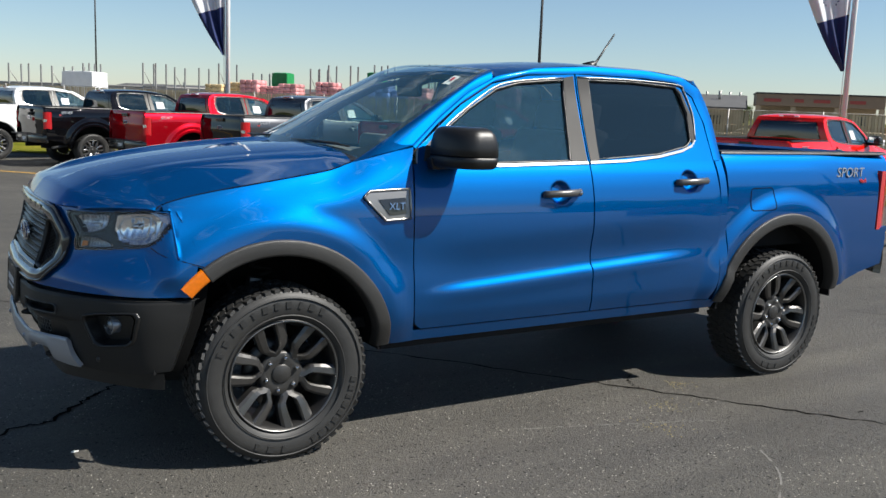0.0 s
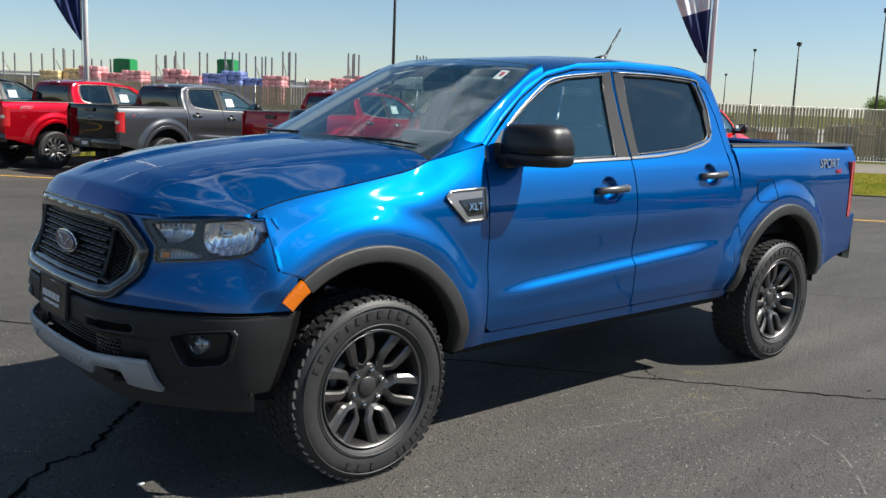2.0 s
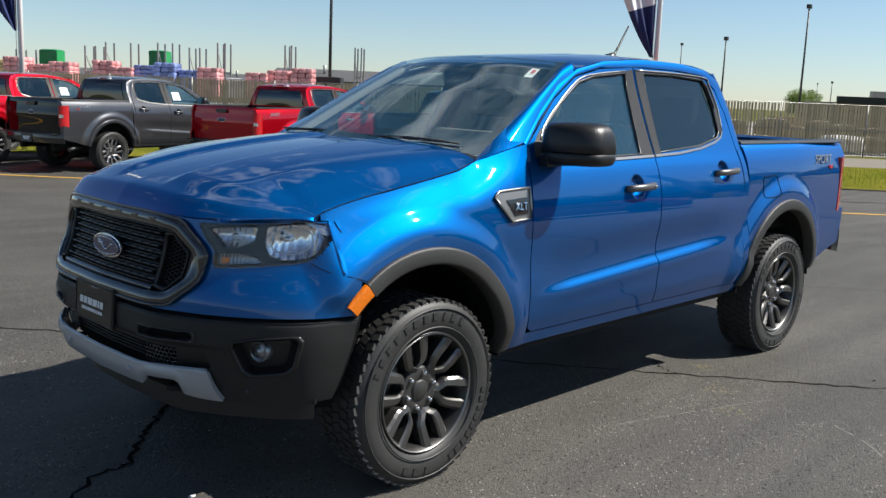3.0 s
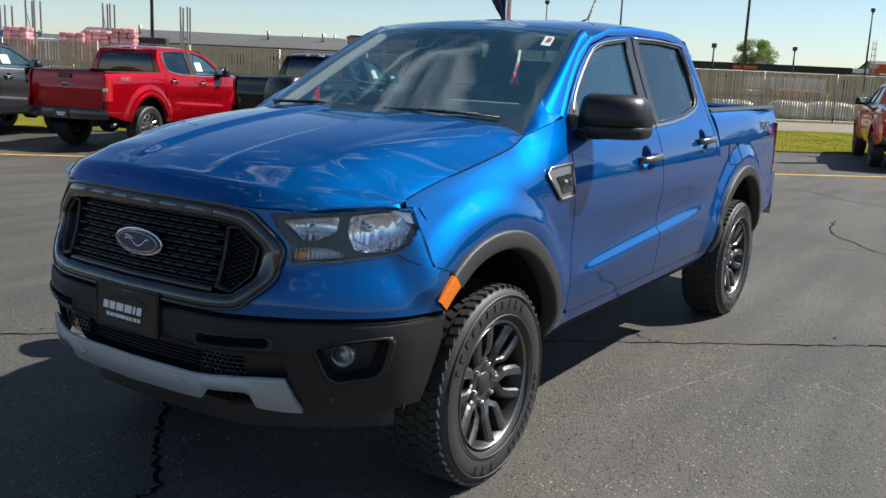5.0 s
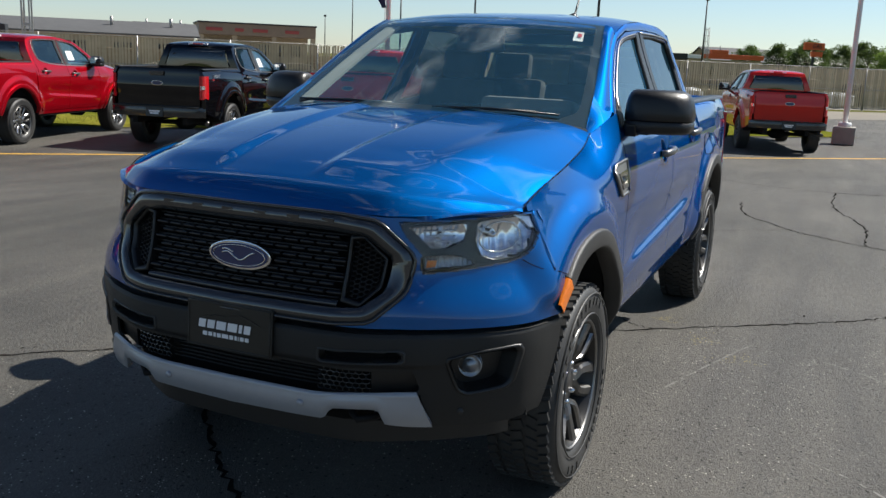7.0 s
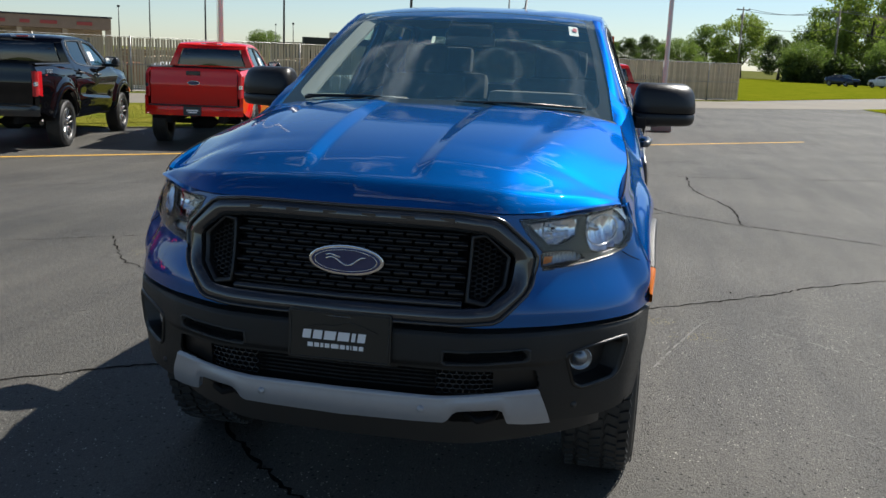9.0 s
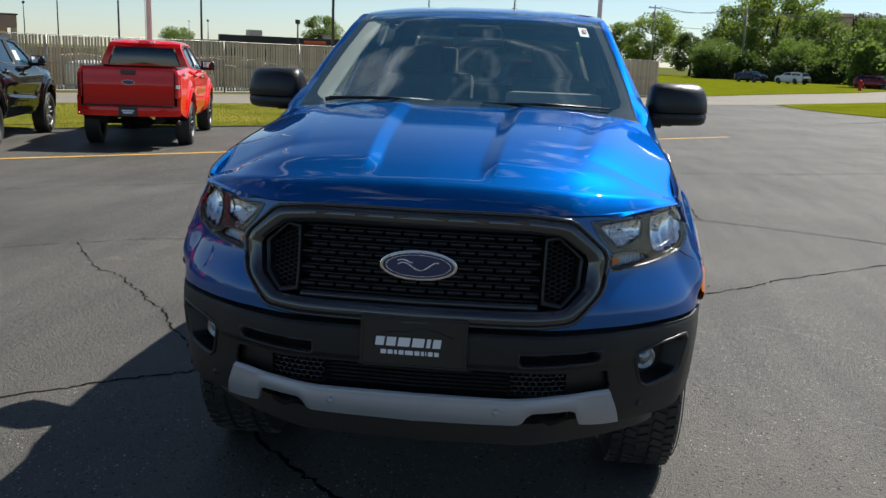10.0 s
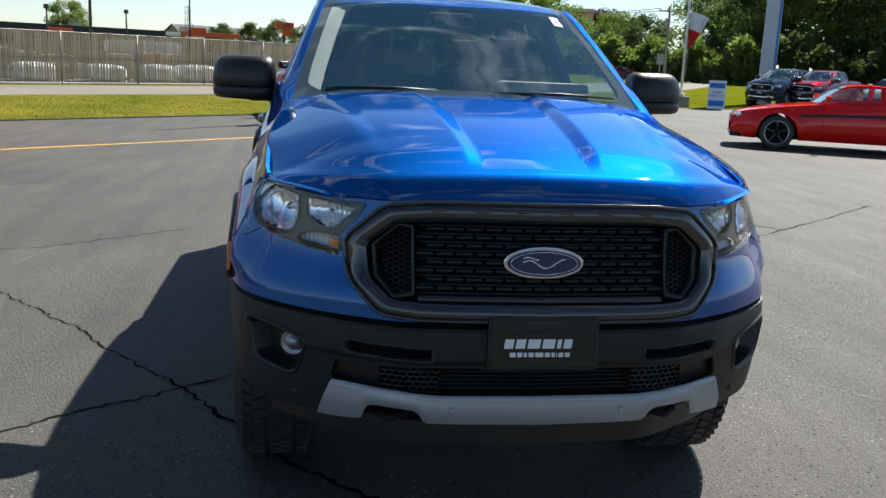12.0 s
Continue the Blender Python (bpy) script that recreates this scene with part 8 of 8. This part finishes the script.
# ---------------------------------------------------------------- trees and hedges
def leaf_material(name, col):
    """Leaves: matt above, and letting light through from behind."""
    m = mat(name, col, 0.6, noise_amt=0.45, noise_scale=1.2)
    nt = m.node_tree
    b = nt.nodes["Principled BSDF"]
    tr = nt.nodes.new("ShaderNodeBsdfTranslucent")
    tr.inputs["Color"].default_value = (col[0] * 1.6, col[1] * 1.7, col[2] * 1.1, 1)
    mx = nt.nodes.new("ShaderNodeMixShader")
    mx.inputs["Fac"].default_value = 0.5
    nt.links.new(b.outputs[0], mx.inputs[1])
    nt.links.new(tr.outputs[0], mx.inputs[2])
    nt.links.new(mx.outputs[0], nt.nodes["Material Output"].inputs["Surface"])
    return m


M["leaf"] = [leaf_material("leaves_mid", (0.105, 0.15, 0.036)), leaf_material("leaves_light", (0.15, 0.195, 0.04)), leaf_material("leaves_dark", (0.052, 0.078, 0.022)), leaf_material("leaves_purple", (0.05, 0.025, 0.03))]
M["bark"] = mat("bark", (0.07, 0.055, 0.04), 0.9, noise_amt=0.3, bump=0.4, bump_scale=15)


def crown_mesh(name, seed, w, h, z0, lumps, leaves, size, material):
    """Small leaf pieces gathered in uneven clumps: gaps and a ragged outline."""
    rg = np.random.RandomState(seed)
    P = []
    for k in range(lumps):
        a = rg.uniform(0, 2 * math.pi)
        t = rg.uniform(0, 1)
        zz = z0 + h * (0.08 + 0.88 * t)
        rr = w / 2 * math.sqrt(max(0.0, 1 - (2 * t - 0.85) ** 2 / 1.45)) * math.sqrt(rg.uniform(0.15, 1))
        c = np.array([rr * math.cos(a), rr * math.sin(a), zz])
        s = rg.uniform(0.09, 0.19) * w
        q = rg.normal(0, 1, (leaves, 3))
        q /= np.linalg.norm(q, axis=1)[:, None]
        q *= (s * rg.uniform(0.55, 1.05, leaves))[:, None] * np.array([1, 1, 0.72])
        P.append(c + q)
    P = np.concatenate(P)
    n = len(P)
    d1 = rg.normal(0, 1, (n, 3))
    d1 /= np.linalg.norm(d1, axis=1)[:, None]
    d2 = np.cross(d1, rg.normal(0, 1, (n, 3)))
    d2 /= np.linalg.norm(d2, axis=1)[:, None]
    s = rg.uniform(0.6, 1.3, n)[:, None] * size
    v = np.stack([P - d1 * s, P + d2 * s * 0.5, P + d1 * s, P - d2 * s * 0.5], 1).reshape(-1, 3)
    me = bpy.data.meshes.new(name)
    me.from_pydata(v.tolist(), [], [(4 * i, 4 * i + 1, 4 * i + 2, 4 * i + 3) for i in range(n)])
    me.materials.append(material)
    return me


def tree(seed, h, w, leafmat, label, category="tree"):
    rg = random.Random(seed)
    root = thing("tree", pose(0, 0, 0), label, category, "trees")
    bm = tube([(0, 0, -0.05), (0.05, 0.02, h * 0.12), (0.12, -0.05, h * 0.3), (0.05, 0.05, h * 0.62)], [w * 0.045, w * 0.035, w * 0.026, w * 0.008], 10)
    part("trunk", bm, M["bark"], root)
    for k in range(7):
        a = 2 * math.pi * k / 7 + rg.uniform(-0.3, 0.3)
        z = h * rg.uniform(0.18, 0.45)
        e = Vector((math.cos(a) * w * 0.32, math.sin(a) * w * 0.32, z + h * rg.uniform(0.12, 0.32)))
        s = Vector((0.08, 0, z))
        part("limb", tube([s, s + (e - s) * 0.5 + Vector((0, 0, 0.3)), e], [w * 0.016, w * 0.01, w * 0.003], 7), M["bark"], root)
    cr = new("crown", crown_mesh("crown", seed, w, h * 0.9, h * 0.09, 90, 150, h * 0.014 + 0.05, leafmat))
    cr.parent = root
    return root


kinds = [tree(1, 14, 13, M["leaf"][1], "broad leafy tree in bright summer green"), tree(2, 13, 11, M["leaf"][0], "leafy tree with mid green crown"), tree(3, 10, 9, M["leaf"][2], "leafy tree with dark green crown"), tree(4, 9, 8, M["leaf"][3], "tree with dark purple leaves"), tree(5, 8, 10, M["leaf"][0], "low spreading tree with green crown")]
spots = [(0, -13.3, 165, 1.15), (1, -11.2, 178, 1.0), (2, -8.6, 172, 0.75), (0, -6.4, 190, 0.85), (1, -4.4, 205, 0.8), (4, -2.9, 195, 0.9), (2, -1.2, 210, 0.8), (3, -18.0, 190, 1.35), (1, -15.6, 160, 0.85), (4, -10.0, 150, 0.75), (4, -14.6, 148, 0.8),
         (1, -18.6, 150, 0.75), (2, -20.4, 140, 0.9), (1, -24.5, 135, 1.1), (2, -26.4, 125, 1.25), (1, -28.6, 120, 1.35), (0, -31.0, 118, 1.3), (2, -33.2, 112, 1.3), (1, -36, 110, 1.3), (0, -39, 112, 1.2), (2, -43, 112, 1.2), (1, -48, 115, 1.2),
         (2, 5.2, 190, 0.62), (2, 3.4, 185, 0.65), (2, 1.8, 180, 0.72), (4, 22.3, 230, 0.8), (2, 0.3, 200, 0.7), (4, 8.2, 215, 0.6), (2, 40, 300, 0.6), (4, 58, 320, 0.6)]
used = set()
far_tree = un(59.8, 106.2)
spots.append((1, math.degrees(math.atan2(far_tree.y, far_tree.x + 3.45)), math.hypot(far_tree.x + 3.45, far_tree.y), 0.52))
for k, b, d, s in spots:
    p = by_bearing(b, d)
    src = kinds[k]
    m = Matrix.Translation((p[0], p[1], 0)) @ Matrix.Rotation(b * 1.7, 4, "Z")
    if k in used:
        c = copy_thing(src, Matrix.Identity(4))
    else:
        used.add(k)
        c = src
    c.matrix_basis = SITE_LOW @ m @ Matrix.Scale(s, 4)

for i, (b0, d0, b1, d1, hh) in enumerate(((-9.0, 150, -17.6, 140, 3.6), (-17.6, 118, -27, 104, 4.8), (-27, 104, -50, 90, 5.2))):
    rg = np.random.RandomState(40 + i)
    P = []
    for q in range(260 if i else 160):
        t = rg.uniform(0, 1)
        p = by_bearing(b0 + (b1 - b0) * t, d0 + (d1 - d0) * t + rg.uniform(-1.5, 2.5))
        zz = hh * rg.uniform(0.08, 0.95) * (0.8 + 0.25 * math.sin(t * 23))
        o = rg.normal(0, 1, (90, 3))
        o /= np.linalg.norm(o, axis=1)[:, None]
        P.append(np.array([p[0], p[1], zz]) + o * rg.uniform(0.5, 1.3) * rg.uniform(0.5, 1, (90, 1)))
    P = np.concatenate(P)
    P[:, 2] = np.maximum(P[:, 2], 0.05)
    n = len(P)
    a1 = rg.normal(0, 1, (n, 3))
    a1 /= np.linalg.norm(a1, axis=1)[:, None]
    a2 = np.cross(a1, rg.normal(0, 1, (n, 3)))
    a2 /= np.linalg.norm(a2, axis=1)[:, None]
    v = np.stack([P - a1 * 0.3, P + a2 * 0.17, P + a1 * 0.3, P - a2 * 0.17], 1).reshape(-1, 3)
    me = bpy.data.meshes.new("hedge")
    me.from_pydata(v.tolist(), [], [(4 * j, 4 * j + 1, 4 * j + 2, 4 * j + 3) for j in range(n)])
    me.materials.append(M["leaf"][2] if i != 1 else M["leaf"][0])
    ob = tagged(new("hedge", me), "dense overgrown green hedge along the road", "hedge", kind="stuff")
    ob.matrix_basis = SITE_LOW

# ---------------------------------------------------------------- roadside things
M["wood_pole"] = mat("weathered_wood_pole", (0.27, 0.235, 0.19), 0.85, noise_amt=0.25)
tops = []
for b, d in ((-6.3, 175), (-11.55, 150), (-21.6, 100)):
    p = by_bearing(b, d)
    up = thing("utility_pole", Matrix.Translation((p[0], p[1], 0)), "weathered wooden utility pole with a crossarm", "utility pole", "utility poles")
    hh = d * 0.062 + 1.6
    part("pole", tube([(0, 0, 0), (0, 0, hh)], [0.18, 0.12], 8), M["wood_pole"], up)
    part("crossarm", box((0, 0, hh - 0.5), (0.14, 2.4, 0.14)), M["wood_pole"], up)
    for q in (-1, 0, 1):
        part("insulator", tube([(0, q, hh - 0.43), (0, q, hh - 0.2)], 0.06, 6), M["galv"], up)
    part("transformer", tube([(0.4, 0, hh - 2.2), (0.4, 0, hh - 1.2)], 0.3, 10), M["galv"], up)
    tops.append(Vector((p[0], p[1], hh)))
for a, b in zip(tops, tops[1:]):
    for q, dz in ((-1, -0.25), (1, -0.25), (0, -2.8)):
        pts = [a + (b - a) * t + Vector((0, q, dz - 4 * 0.9 * t * (1 - t))) for t in lin(0, 1, 12)]
        tagged(part("overhead_cable", tube(pts, 0.035, 4), M["dark_pole"]), "thin overhead cable between utility poles", "cable", "overhead cables")
# hydrant
p = by_bearing(-18.2, 96)
hy = thing("fire_hydrant", Matrix.Translation((p[0], p[1], 0.02)) @ Matrix.Scale(1.15, 4), "red cast-iron fire hydrant on the lawn", "hydrant")
part("barrel", lathe([(0.001, 0.86), (0.06, 0.85), (0.13, 0.78), (0.15, 0.72), (0.15, 0.66), (0.12, 0.64), (0.12, 0.12), (0.17, 0.10), (0.17, 0.0)], 16, axis="z"), M["flag_red"], hy)
for q in (-1, 1):
    part("nozzle", tube([(0, q * 0.1, 0.52), (0, q * 0.22, 0.52)], 0.06, 10), M["flag_red"], hy)
# a-board
ab = thing("sandwich_board", Matrix.Translation((30.85, -15.6, 0.03)) @ Matrix.Rotation(radians(155), 4, "Z"), "white and blue folding pavement sign on the grass edge", "sign")
M["sign_blue"] = mat("sign_blue", (0.02, 0.16, 0.55), 0.5)
for s in (1, -1):
    pn = part("panel", box((0, 0, 0), (0.03, 0.66, 1.12), None, 0.008), M["white_print"], ab, "", Matrix.Translation((s * 0.17, 0, 0.56)) @ Matrix.Rotation(radians(-s * 14), 4, "Y"))
    if s == 1:
        part("blue_band", box((0.018, 0, 0.36), (0.006, 0.58, 0.20)), M["sign_blue"], pn)
        part("blue_band", box((0.018, 0, -0.34), (0.006, 0.58, 0.22)), M["sign_blue"], pn)
        text_mesh("USED\nVEHICLES", 0.135, 0.003, M["sign_blue"], "letters", pn, facing((0.02, 0, 0.02), (1, 0, 0)))
# the dealership's pylon
py = thing("sign_pylon", Matrix.Translation((38.5, -21.6, 0)) @ Matrix.Rotation(radians(-29), 4, "Z"), "tall pale blue-grey sign pylon", "sign pylon")
M["pylon"] = mat("pylon_grey", (0.42, 0.48, 0.58), 0.4, noise_amt=0.06)
part("column", box((0, 0, 6), (0.5, 0.72, 12), None, 0.03), M["pylon"], py)
part("edge_strip", box((-0.03, -0.30, 6), (0.5, 0.10, 12)), M["sign_blue"], py)
# street sign post near the road
for b, d in ((-21.2, 66),):
    p = by_bearing(b, d)
    sp = thing("sign_post", Matrix.Translation((p[0], p[1], 0.0)), "small grey roadside sign on a post", "sign")
    part("post", tube([(0, 0, 0), (0, 0, 2.4)], 0.04, 8), M["galv"], sp)
    part("plate", box((0, 0, 2.1), (0.04, 0.5, 0.7), None, 0.01), M["galv"], sp)
# house behind the trees
hp = by_bearing(-15.2, 185)
hs = thing("house", Matrix.Translation((hp[0], hp[1], 0)) @ Matrix.Rotation(radians(70), 4, "Z"), "old house with a dark gable roof behind trees", "house")
M["house_roof"] = mat("old_brown_shingle", (0.075, 0.062, 0.05), 0.95, noise_amt=0.3, noise_scale=3, spec=0.0)
M["house_wall"] = mat("weathered_brown_siding", (0.11, 0.095, 0.08), 0.85, noise_amt=0.2)
part("wall", box((0, 0, 3.6), (12, 9, 7.2)), M["house_wall"], hs)
bm = bmesh.new()
A = [bm.verts.new(q) for q in ((-6.6, -5, 7.0), (6.6, -5, 7.0), (6.6, 0, 12.2), (-6.6, 0, 12.2), (6.6, 5, 7.0), (-6.6, 5, 7.0))]
bm.faces.new([A[0], A[1], A[2], A[3]])
bm.faces.new([A[3], A[2], A[4], A[5]])
rf = part("roof", shell(bm, 0.2, Vector((0, 0, 1))), M["house_roof"], hs)
part("chimney", box((2, 0.8, 12.4), (0.9, 0.9, 2.0)), M["brown_wall"], rf)
for x in (-3.5, 0, 3.5):
    part("window", box((x, -4.52, 4.6), (1.2, 0.08, 1.6)), M["dark_glass"], hs)
# low pale house past the lawn
warehouse(118, 150, 18, 9, 3.2, 6.0, "pale low house with a grey roof beyond the lawn")
